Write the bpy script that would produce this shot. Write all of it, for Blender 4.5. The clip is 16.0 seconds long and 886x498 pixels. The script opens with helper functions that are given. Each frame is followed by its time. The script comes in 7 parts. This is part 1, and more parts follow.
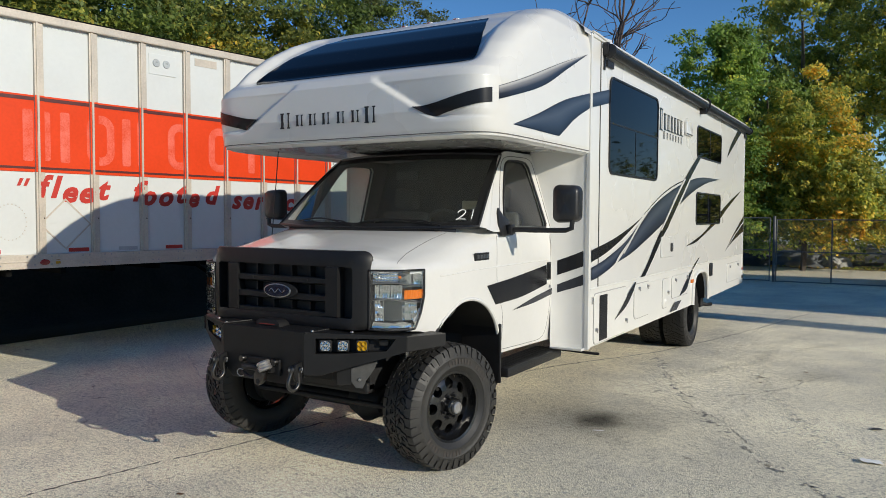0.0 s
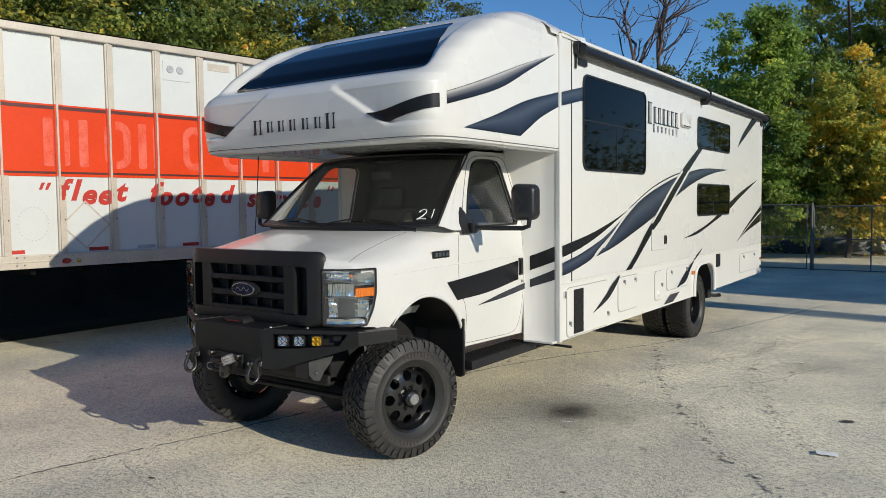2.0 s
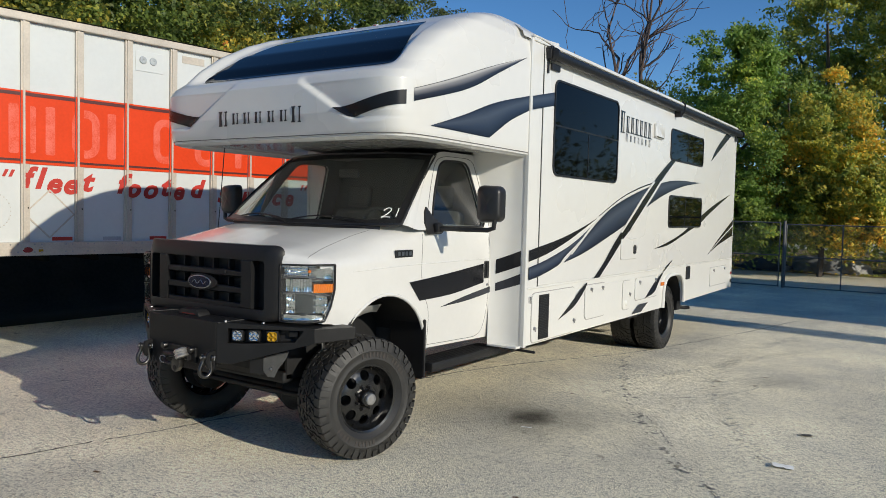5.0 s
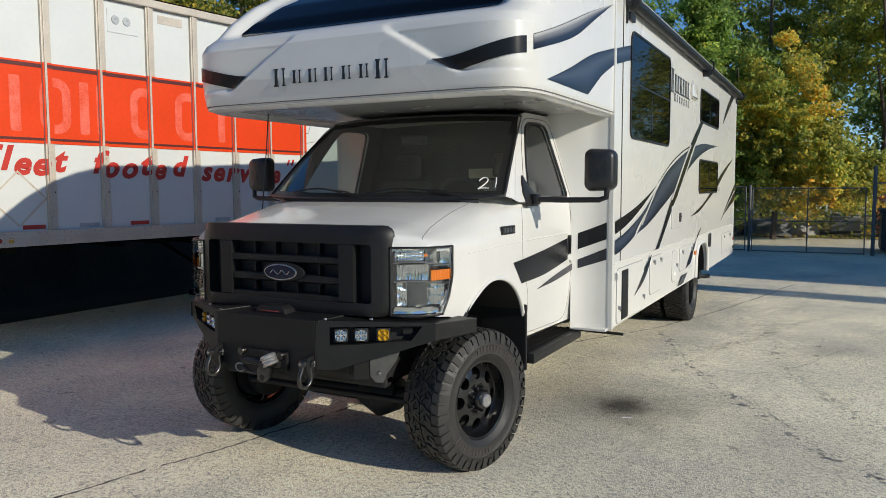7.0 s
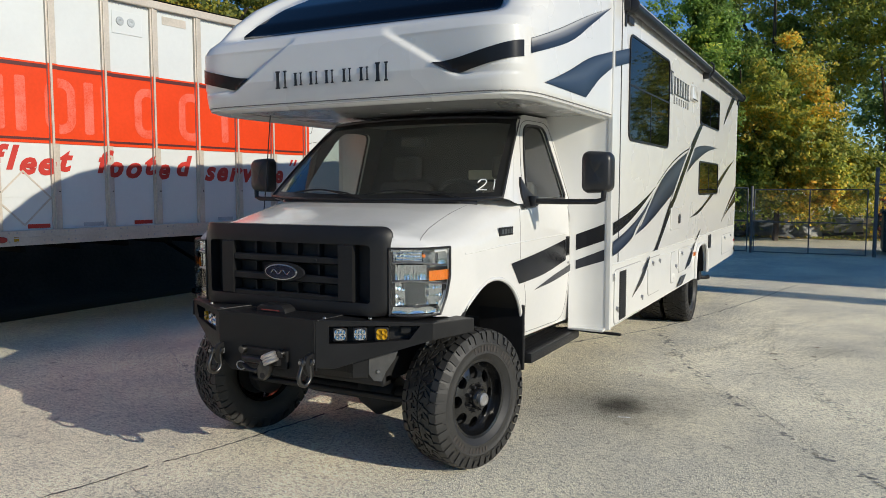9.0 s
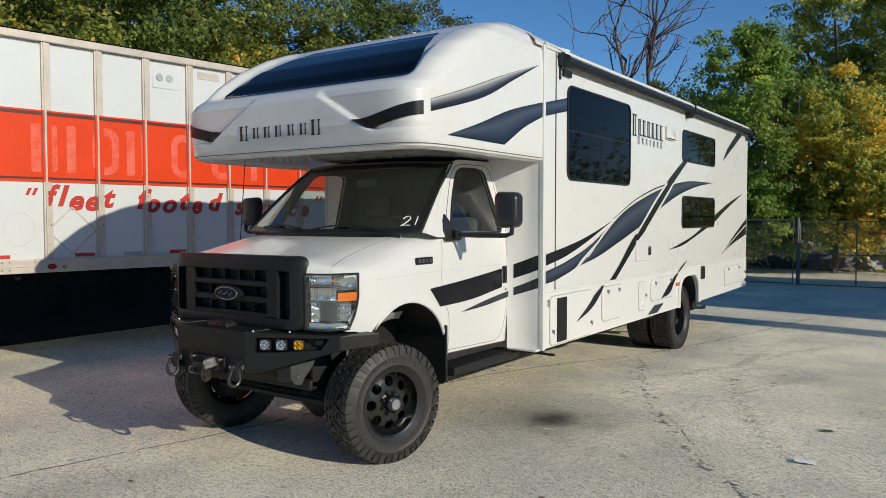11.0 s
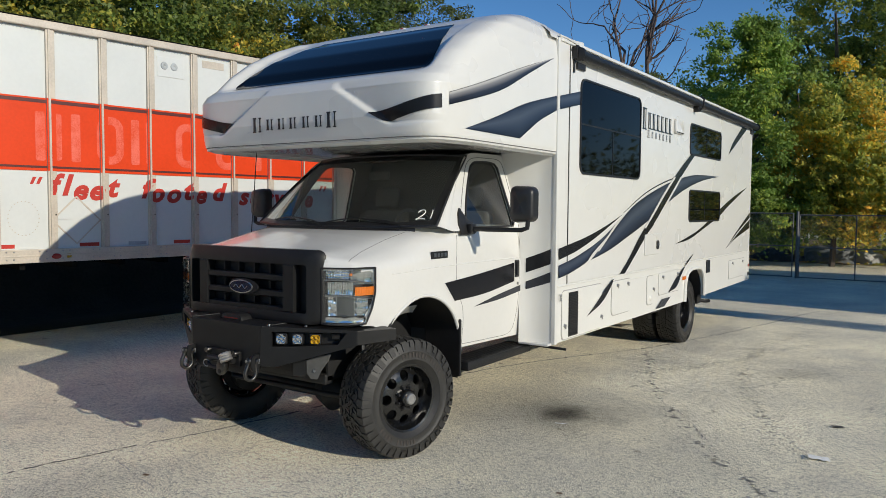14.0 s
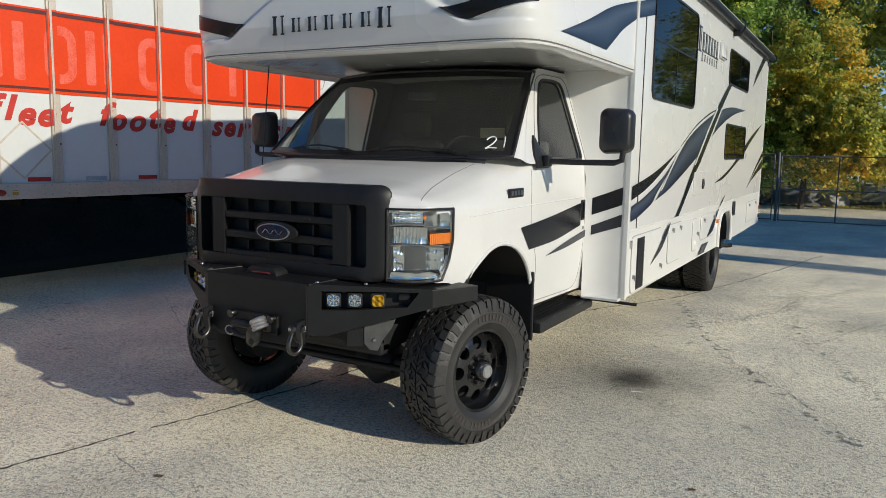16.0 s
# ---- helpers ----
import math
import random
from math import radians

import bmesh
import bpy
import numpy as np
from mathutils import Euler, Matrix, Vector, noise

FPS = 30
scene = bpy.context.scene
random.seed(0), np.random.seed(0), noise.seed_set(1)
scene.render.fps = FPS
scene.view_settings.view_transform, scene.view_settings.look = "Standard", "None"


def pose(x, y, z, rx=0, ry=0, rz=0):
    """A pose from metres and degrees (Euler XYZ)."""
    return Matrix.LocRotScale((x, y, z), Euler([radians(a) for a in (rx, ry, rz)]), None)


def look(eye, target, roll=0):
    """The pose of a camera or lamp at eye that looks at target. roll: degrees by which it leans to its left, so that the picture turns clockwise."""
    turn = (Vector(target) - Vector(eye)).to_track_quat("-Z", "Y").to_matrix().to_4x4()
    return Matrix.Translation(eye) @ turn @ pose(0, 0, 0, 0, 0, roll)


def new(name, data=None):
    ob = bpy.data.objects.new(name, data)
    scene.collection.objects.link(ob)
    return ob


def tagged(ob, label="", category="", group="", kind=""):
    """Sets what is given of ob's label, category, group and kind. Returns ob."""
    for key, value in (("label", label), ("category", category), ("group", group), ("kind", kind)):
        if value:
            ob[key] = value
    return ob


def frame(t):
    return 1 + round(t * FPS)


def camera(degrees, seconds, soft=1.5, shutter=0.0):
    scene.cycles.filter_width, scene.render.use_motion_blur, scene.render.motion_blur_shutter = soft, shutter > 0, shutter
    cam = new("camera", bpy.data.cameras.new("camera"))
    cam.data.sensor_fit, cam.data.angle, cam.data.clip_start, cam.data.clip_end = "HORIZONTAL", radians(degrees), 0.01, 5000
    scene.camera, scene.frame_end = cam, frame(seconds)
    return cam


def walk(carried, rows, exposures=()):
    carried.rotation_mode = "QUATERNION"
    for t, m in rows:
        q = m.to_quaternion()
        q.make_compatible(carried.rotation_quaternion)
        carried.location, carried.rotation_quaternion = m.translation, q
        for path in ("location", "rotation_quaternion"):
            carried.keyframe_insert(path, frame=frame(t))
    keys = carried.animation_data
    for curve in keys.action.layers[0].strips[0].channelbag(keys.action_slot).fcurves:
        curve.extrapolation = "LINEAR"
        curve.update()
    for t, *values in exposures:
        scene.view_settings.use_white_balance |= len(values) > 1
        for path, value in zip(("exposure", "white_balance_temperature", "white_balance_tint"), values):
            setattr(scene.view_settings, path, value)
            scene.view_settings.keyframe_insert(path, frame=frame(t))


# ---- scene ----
cam = camera(60.6, 16.0, soft=0.7)
PATH = [
    (0, (3.52, -4.45, 1.726), (2.492, -2.738, 1.637), 0.3),
    (0.5, (3.375, -4.311, 1.724), (2.321, -2.614, 1.633), -0.4),
    (1, (3.565, -4.164, 1.723), (2.482, -2.485, 1.628), -0.8),
    (1.5, (3.884, -4.186, 1.743), (2.766, -2.531, 1.637), -0.9),
    (2, (4.238, -4.256, 1.803), (3.085, -2.626, 1.686), -0.6),
    (2.5, (4.539, -4.183, 1.781), (3.358, -2.573, 1.658), -0.3),
    (3, (4.687, -4.15, 1.817), (3.491, -2.553, 1.69), -0.1),
    (3.5, (4.718, -4.131, 1.815), (3.52, -2.534, 1.691), 0.1),
    (3.7, (4.718, -4.124, 1.813), (3.525, -2.523, 1.691), 0.3),
    (5.8, (3.671, -4.144, 1.718), (2.647, -2.429, 1.63), 1.2),
    (6, (3.479, -4.102, 1.736), (2.48, -2.372, 1.638), 0.9),
    (6.5, (3.101, -4.093, 1.704), (2.142, -2.342, 1.578), 0.3),
    (7, (2.844, -4.121, 1.702), (1.917, -2.357, 1.541), -0.2),
    (7.5, (2.781, -4.15, 1.693), (1.873, -2.378, 1.504), -0.5),
    (8, (2.782, -4.168, 1.703), (1.879, -2.394, 1.509), -0.4),
    (8.5, (2.791, -4.161, 1.707), (1.879, -2.39, 1.525), -0.2),
    (9, (2.901, -4.163, 1.714), (1.966, -2.403, 1.552), 0.0),
    (9.2, (3.023, -4.152, 1.705), (2.074, -2.398, 1.551), 0.1),
    (11.3, (4.413, -4.288, 1.779), (3.266, -2.652, 1.699), 0.1),
    (11.5, (4.448, -4.305, 1.797), (3.297, -2.672, 1.713), 0.2),
    (12, (4.527, -4.315, 1.803), (3.358, -2.694, 1.716), 0.4),
    (12.5, (4.55, -4.296, 1.782), (3.376, -2.68, 1.688), 0.6),
    (13, (4.547, -4.276, 1.788), (3.377, -2.657, 1.691), 0.7),
    (13.5, (4.445, -4.279, 1.802), (3.291, -2.649, 1.7), 0.6),
    (14, (4.163, -4.325, 1.785), (3.042, -2.672, 1.676), 0.4),
    (14.5, (3.858, -4.249, 1.757), (2.781, -2.568, 1.625), 0.4),
    (15, (3.44, -3.993, 1.734), (2.413, -2.286, 1.559), 0.8),
    (15.5, (3.066, -3.892, 1.687), (2.075, -2.17, 1.462), 1.0),
    (16, (2.834, -3.852, 1.688), (1.861, -2.125, 1.426), 1.0),
]
walk(cam, [(t, look(eye, target, roll)) for t, eye, target, roll in PATH], ((0.0, -0.01), (2.0, -0.04), (3.0, -0.10), (3.6, -0.09), (6.0, -0.03), (7.5, 0.04), (9.0, 0.09), (11.5, -0.10), (14.0, -0.10), (16.0, -0.01)))

# ---------------------------------------------------------------- sun and sky
SUN_E, SUN_A = math.radians(21.5), math.radians(8.3)
to_sun = Vector((math.cos(SUN_A) * math.cos(SUN_E), -math.sin(SUN_A) * math.cos(SUN_E), math.sin(SUN_E)))
world = bpy.data.worlds.new("world")
scene.world = world
world.use_nodes = True
wn = world.node_tree
sky = wn.nodes.new("ShaderNodeTexSky")
sky.sky_type = "NISHITA"
sky.sun_disc = False
sky.sun_elevation = SUN_E
sky.sun_rotation = math.atan2(to_sun.x, to_sun.y)
sky.air_density, sky.dust_density, sky.ozone_density = 0.72, 0.0, 3.3
deeper = wn.nodes.new("ShaderNodeHueSaturation")
deeper.inputs["Saturation"].default_value = 1.17
wn.links.new(sky.outputs["Color"], deeper.inputs["Color"])
wn.links.new(deeper.outputs["Color"], wn.nodes["Background"].inputs["Color"])
wn.nodes["Background"].inputs["Strength"].default_value = 0.125
sun = new("sun", bpy.data.lights.new("sun", "SUN"))
sun.data.energy, sun.data.angle, sun.data.color = 3.65, math.radians(0.55), (1.0, 0.928, 0.775)
sun.matrix_world = look((30, -5, 20), Vector((30, -5, 20)) - to_sun)

# ---------------------------------------------------------------- materials


def material(name, color, rough=0.5, metal=0.0, var=0.0, vscale=6.0, bump=0.0, bscale=150.0, coat=0.0, spec=0.5, tint=None, island=False, rand=0.0):
    """A surface with two scales of colour variation, and fine relief."""
    m = bpy.data.materials.new(name)
    m.use_nodes = True
    n, l = m.node_tree.nodes, m.node_tree.links
    b = n["Principled BSDF"]
    b.inputs["Roughness"].default_value, b.inputs["Metallic"].default_value = rough, metal
    b.inputs["Coat Weight"].default_value, b.inputs["Coat Roughness"].default_value = coat, 0.06
    b.inputs["Specular IOR Level"].default_value = spec
    b.inputs["Base Color"].default_value = (*color, 1)
    co = n.new("ShaderNodeTexCoord")
    if var:
        big, fine = n.new("ShaderNodeTexNoise"), n.new("ShaderNodeTexNoise")
        for tex, s, d in ((big, vscale, 4), (fine, vscale * 14, 3)):
            tex.inputs["Scale"].default_value, tex.inputs["Detail"].default_value = s, d
            l.new(co.outputs["Object"], tex.inputs["Vector"])
        add = n.new("ShaderNodeMath")
        add.operation = "MULTIPLY_ADD"
        add.inputs[1].default_value = 0.45
        l.new(fine.outputs["Fac"], add.inputs[0])
        half = n.new("ShaderNodeMath")
        half.operation = "MULTIPLY"
        half.inputs[1].default_value = 0.55
        l.new(big.outputs["Fac"], half.inputs[0])
        l.new(half.outputs[0], add.inputs[2])
        ramp = n.new("ShaderNodeMix")
        ramp.data_type = "RGBA"
        other = tint or tuple(c * (1 - var) for c in color)
        ramp.inputs["A"].default_value = (*other, 1)
        ramp.inputs["B"].default_value = (*(min(1, c * (1 + var * 0.5)) for c in color), 1)
        span = n.new("ShaderNodeMapRange")
        span.inputs["From Min"].default_value, span.inputs["From Max"].default_value = 0.36, 0.62
        l.new(add.outputs[0], span.inputs["Value"])
        l.new(span.outputs["Result"], ramp.inputs["Factor"])
        out = ramp.outputs["Result"]
        if rand or island:
            hsv = n.new("ShaderNodeHueSaturation")
            src = n.new("ShaderNodeNewGeometry").outputs["Random Per Island"] if island else n.new("ShaderNodeObjectInfo").outputs["Random"]
            mr = n.new("ShaderNodeMapRange")
            mr.inputs["To Min"].default_value, mr.inputs["To Max"].default_value = 1 - rand, 1 + rand
            l.new(src, mr.inputs["Value"])
            l.new(mr.outputs["Result"], hsv.inputs["Value"])
            l.new(out, hsv.inputs["Color"])
            out = hsv.outputs["Color"]
        l.new(out, b.inputs["Base Color"])
        rr = n.new("ShaderNodeMapRange")
        rr.inputs["To Min"].default_value, rr.inputs["To Max"].default_value = max(0.02, rough - 0.08), min(1, rough + 0.08)
        l.new(big.outputs["Fac"], rr.inputs["Value"])
        l.new(rr.outputs["Result"], b.inputs["Roughness"])
    if bump:
        nz, bp = n.new("ShaderNodeTexNoise"), n.new("ShaderNodeBump")
        nz.inputs["Scale"].default_value, nz.inputs["Detail"].default_value = bscale, 4
        bp.inputs["Strength"].default_value, bp.inputs["Distance"].default_value = bump, 0.01
        l.new(co.outputs["Object"], nz.inputs["Vector"])
        l.new(nz.outputs["Fac"], bp.inputs["Height"])
        l.new(bp.outputs["Normal"], b.inputs["Normal"])
    return m


def clear_glass(name, tint, gloss=0.0, sheen=0.085):
    """A thin pane: what lies behind shows through, tinted, under a mirror-like sheen."""
    m = bpy.data.materials.new(name)
    m.use_nodes = True
    n, l = m.node_tree.nodes, m.node_tree.links
    n.remove(n["Principled BSDF"])
    tr, gl, mix, fr = n.new("ShaderNodeBsdfTransparent"), n.new("ShaderNodeBsdfGlossy"), n.new("ShaderNodeMixShader"), n.new("ShaderNodeLayerWeight")
    tr.inputs["Color"].default_value = (*tint, 1)
    gl.inputs["Roughness"].default_value = 0.01 + gloss
    power, add = n.new("ShaderNodeMath"), n.new("ShaderNodeMath")
    power.operation, add.operation = "POWER", "MULTIPLY_ADD"
    power.inputs[1].default_value = 4.5
    add.inputs[1].default_value, add.inputs[2].default_value = 0.85, sheen
    l.new(fr.outputs["Facing"], power.inputs[0])
    l.new(power.outputs[0], add.inputs[0])
    l.new(add.outputs[0], mix.inputs["Fac"])
    l.new(tr.outputs[0], mix.inputs[1])
    l.new(gl.outputs[0], mix.inputs[2])
    l.new(mix.outputs[0], n["Material Output"].inputs["Surface"])
    return m


WHITE = material("white_gelcoat", (0.75, 0.74, 0.70), 0.28, var=0.02, vscale=0.7, coat=0.5)
CABWHITE = material("white_car_paint", (0.715, 0.705, 0.67), 0.24, var=0.02, vscale=2.0, coat=0.5)
SKIRT = material("white_skirt_panel", (0.76, 0.75, 0.705), 0.32, var=0.03, vscale=2.5, coat=0.3)
MATTE = material("matte_black_powder_coat", (0.014, 0.014, 0.0145), 0.42, var=0.25, vscale=9, bump=0.12, bscale=420, spec=0.3)
PLASTIC = material("black_textured_plastic", (0.013, 0.013, 0.014), 0.42, var=0.2, vscale=12, bump=0.1, bscale=600)
GRILLE = material("satin_black_grille", (0.014, 0.014, 0.015), 0.42, var=0.15, vscale=10, spec=0.28)
DARK = material("dark_chassis_steel", (0.01, 0.01, 0.011), 0.65, var=0.4, vscale=15, bump=0.2, bscale=90)
RUBBER = material("tyre_rubber", (0.021, 0.0207, 0.0203), 0.5, var=0.35, vscale=9, bump=0.2, bscale=160, tint=(0.036, 0.0345, 0.032))
RIM = material("satin_black_wheel", (0.008, 0.008, 0.0083), 0.22, var=0.08, vscale=10, spec=0.9)
CAPSTEEL = material("dull_silver_cap", (0.46, 0.45, 0.44), 0.34, metal=0.7, var=0.2, vscale=30)
CHROME = material("chrome", (0.75, 0.75, 0.76), 0.08, metal=1.0)
STEEL = material("brushed_steel", (0.42, 0.42, 0.43), 0.32, metal=1.0, var=0.2, vscale=20)
BLACKDECAL = material("black_vinyl", (0.012, 0.012, 0.014), 0.25, spec=0.3)
GREYDECAL = material("charcoal_vinyl", (0.035, 0.037, 0.045), 0.25, spec=0.3)
SEAM = material("seam_shadow_rubber", (0.02, 0.02, 0.02), 0.8)
GASKET = material("pale_grey_seal", (0.40, 0.39, 0.37), 0.7)
SHUT = material("grey_panel_gap", (0.16, 0.155, 0.15), 0.8)
BLACKGLASS = material("black_tinted_glass", (0.002, 0.002, 0.0025), 0.03, spec=0.09)
AMBER = material("amber_lens", (0.8, 0.2, 0.01), 0.15, coat=0.6)
YELLOW = material("yellow_lens", (0.46, 0.26, 0.012), 0.2, coat=0.6)
REDLENS = material("red_lens", (0.3, 0.02, 0.02), 0.2, coat=0.6)
WINDSHIELD = clear_glass("windshield_glass", (0.80, 0.86, 0.82), sheen=0.15)
SIDEGLASS = clear_glass("side_window_glass", (0.74, 0.80, 0.77))
LAMPGLASS = clear_glass("lamp_glass", (0.93, 0.95, 0.95))


def fading_vinyl(name, stops):
    """Printed vinyl whose ink fades across the stripe."""
    m = material(name, (0.03, 0.04, 0.06), 0.28, spec=0.3)
    n, l = m.node_tree.nodes, m.node_tree.links
    uv, sep, ramp = n.new("ShaderNodeUVMap"), n.new("ShaderNodeSeparateXYZ"), n.new("ShaderNodeValToRGB")
    l.new(uv.outputs["UV"], sep.inputs["Vector"])
    l.new(sep.outputs["Y"], ramp.inputs["Fac"])
    r = ramp.color_ramp
    r.elements[0].position, r.elements[0].color = stops[0][0], (*stops[0][1], 1)
    r.elements[1].position, r.elements[1].color = stops[-1][0], (*stops[-1][1], 1)
    for p, c in stops[1:-1]:
        r.elements.new(p).color = (*c, 1)
    l.new(ramp.outputs["Color"], n["Principled BSDF"].inputs["Base Color"])
    return m


NAVY = fading_vinyl("navy_fade_vinyl", ((0.0, (0.010, 0.013, 0.024)), (0.35, (0.03, 0.042, 0.07)), (0.65, (0.06, 0.075, 0.105)), (0.9, (0.03, 0.04, 0.065)), (1.0, (0.012, 0.015, 0.028))))
FADE = fading_vinyl("white_to_black_fade_vinyl", ((0.0, (0.010, 0.012, 0.02)), (0.35, (0.03, 0.035, 0.05)), (0.7, (0.22, 0.22, 0.23)), (0.88, (0.48, 0.47, 0.45)), (0.95, (0.4, 0.4, 0.4)), (0.97, (0.02, 0.02, 0.025)), (1.0, (0.02, 0.02, 0.025))))

# ---------------------------------------------------------------- building helpers


def put(name, bm, mat, parent=None, label="", smooth=False, sharp=40):
    me = bpy.data.meshes.new(name)
    bm.normal_update()
    bm.to_mesh(me)
    bm.free()
    return put_mesh(name, me, mat, parent, label, smooth, sharp)


def put_mesh(name, me, mat, parent=None, label="", smooth=False, sharp=40):
    for one in mat if isinstance(mat, (list, tuple)) else (mat,):
        me.materials.append(one)
    if smooth:
        me.shade_smooth()
        me.set_sharp_from_angle(angle=radians(sharp))
    ob = new(name, me)
    if parent:
        ob.parent = parent
    if label:
        ob["label"] = label
    return ob


def part(name, bm, mat, parent, label="", smooth=False, sharp=40):
    return put(name, bm, mat, parent, label, smooth, sharp)


def empty(name, x=0, y=0, z=0, rz=0):
    ob = new(name)
    ob.empty_display_size = 0.2
    ob.matrix_basis = pose(x, y, z, 0, 0, rz)
    return ob


def box(x0, x1, y0, y1, z0, z1, bevel=0.0, seg=2, bm=None):
    bm = bm or bmesh.new()
    m = Matrix.LocRotScale(((x0 + x1) / 2, (y0 + y1) / 2, (z0 + z1) / 2), None, (abs(x1 - x0), abs(y1 - y0), abs(z1 - z0)))
    made = bmesh.ops.create_cube(bm, size=1.0, matrix=m)
    if bevel:
        edges = list({e for v in made["verts"] for e in v.link_edges})
        bmesh.ops.bevel(bm, geom=edges, offset=bevel, segments=seg, profile=0.6, affect="EDGES")
    return bm


def prism(outline, depth, bevel=0.0, seg=2):
    """An outline in x, y carried to z = depth, with its edges rounded."""
    bm = bmesh.new()
    bottom = [bm.verts.new((x, y, 0)) for x, y in outline]
    top = [bm.verts.new((x, y, depth)) for x, y in outline]
    bm.faces.new(reversed(bottom))
    bm.faces.new(top)
    n = len(outline)
    for i in range(n):
        bm.faces.new((bottom[i], bottom[(i + 1) % n], top[(i + 1) % n], top[i]))
    bmesh.ops.recalc_face_normals(bm, faces=bm.faces)
    if bevel:
        bmesh.ops.bevel(bm, geom=bm.edges[:], offset=bevel, segments=seg, profile=0.6, affect="EDGES")
    return bm


def round_rect(w, h, r, seg=6):
    pts = []
    for cx, cy, a0 in ((w / 2 - r, h / 2 - r, 0), (-w / 2 + r, h / 2 - r, 90), (-w / 2 + r, -h / 2 + r, 180), (w / 2 - r, -h / 2 + r, 270)):
        for i in range(seg + 1):
            a = radians(a0 + 90 * i / seg)
            pts.append((cx + r * math.cos(a), cy + r * math.sin(a)))
    return pts


def ring(outer, inner, depth):
    """A frame between two outlines with as many corners, carried to z = depth."""
    bm = bmesh.new()
    rows = [[bm.verts.new((x, y, z)) for x, y in o] for o, z in ((outer, 0), (outer, depth), (inner, depth), (inner, 0))]
    n = len(outer)
    for a in range(4):
        for i in range(n):
            bm.faces.new((rows[a][i], rows[a][(i + 1) % n], rows[(a + 1) % 4][(i + 1) % n], rows[(a + 1) % 4][i]))
    bmesh.ops.recalc_face_normals(bm, faces=bm.faces)
    return bm


def moved(bm, m):
    bmesh.ops.transform(bm, matrix=m, verts=bm.verts[:])
    return bm


def onto_side(y, z, x):
    """From a drawing (across, up, out) to the driver's side wall: across runs to the rear."""
    return Matrix(((0, 0, 1, x), (1, 0, 0, y), (0, 1, 0, z), (0, 0, 0, 1)))


def tube(points, r, seg=8, bm=None, closed=False, r_end=None):
    bm = bm or bmesh.new()
    pts = [Vector(p) for p in points]
    n, rows = len(pts), []
    side = None
    for i, p in enumerate(pts):
        a, b = pts[max(i - 1, 0)], pts[min(i + 1, n - 1)]
        if closed:
            a, b = pts[(i - 1) % n], pts[(i + 1) % n]
        d = (b - a).normalized()
        if side is None:
            side = d.orthogonal().normalized()
        side = (side - d * side.dot(d)).normalized()
        up = d.cross(side)
        rr = r if r_end is None else r + (r_end - r) * i / (n - 1)
        rows.append([bm.verts.new(p + (side * math.cos(k * math.tau / seg) + up * math.sin(k * math.tau / seg)) * rr) for k in range(seg)])
    for i in range(n if closed else n - 1):
        a, b = rows[i], rows[(i + 1) % n]
        for k in range(seg):
            bm.faces.new((a[k], a[(k + 1) % seg], b[(k + 1) % seg], b[k]))
    if not closed:
        bm.faces.new(reversed(rows[0]))
        bm.faces.new(rows[-1])
    return bm


def lathe(profile, seg=48, axis="x", bm=None):
    """A profile of (radius, along) turned about the x axis."""
    bm = bm or bmesh.new()
    rows = []
    for i in range(seg):
        a = math.tau * i / seg
        rows.append([bm.verts.new((h, r * math.cos(a), r * math.sin(a))) for r, h in profile])
    for i in range(seg):
        a, b = rows[i], rows[(i + 1) % seg]
        for k in range(len(profile) - 1):
            bm.faces.new((a[k], a[k + 1], b[k + 1], b[k]))
    bmesh.ops.remove_doubles(bm, verts=bm.verts[:], dist=1e-5)
    bmesh.ops.recalc_face_normals(bm, faces=bm.faces)
    return bm


def smooth_line(points, n):
    """n points on a smooth line through the given ones, evenly by length."""
    p = np.array(points, float)
    if len(p) > 2:
        q = np.vstack([2 * p[0] - p[1], p, 2 * p[-1] - p[-2]])
        out = []
        for i in range(1, len(q) - 2):
            for t in np.linspace(0, 1, 9)[: 8 if i < len(q) - 3 else 9]:
                out.append(0.5 * (2 * q[i] + (q[i + 1] - q[i - 1]) * t + (2 * q[i - 1] - 5 * q[i] + 4 * q[i + 1] - q[i + 2]) * t * t + (3 * q[i] - q[i - 1] - 3 * q[i + 1] + q[i + 2]) * t ** 3))
        p = np.array(out)
    s = np.concatenate([[0], np.cumsum(np.linalg.norm(np.diff(p, axis=0), axis=1))])
    u = np.linspace(0, s[-1], n)
    return np.stack([np.interp(u, s, p[:, k]) for k in range(p.shape[1])], 1)


def grid_mesh(name, rows, mat, parent, label="", closed=False, smooth=True, sharp=40, uv=False):
    """A sheet through rows of points."""
    h, w = len(rows), len(rows[0])
    me = bpy.data.meshes.new(name)
    verts = [tuple(p) for r in rows for p in r]
    faces = [(i * w + j, i * w + (j + 1) % w, (i + 1) * w + (j + 1) % w, (i + 1) * w + j) for i in range(h - 1) for j in range(w if closed else w - 1)]
    me.from_pydata(verts, [], faces)
    if uv:
        layer = me.uv_layers.new(name="UVMap")
        for loop in me.loops:
            i, j = divmod(loop.vertex_index, w)
            layer.data[loop.index].uv = (j / (w - 1), i / (h - 1))
    return put_mesh(name, me, mat, parent, label, smooth, sharp)


def decal(name, low, high, at, mat, parent, label="", n=24, rows=4):
    """A stripe between two lines of a drawing, laid onto a surface by at(across, up)."""
    a, b = smooth_line(low, n), smooth_line(high, n)
    return grid_mesh(name, [[at(*(a[j] + (b[j] - a[j]) * i / rows)) for j in range(n)] for i in range(rows + 1)], mat, parent, label, uv=True)


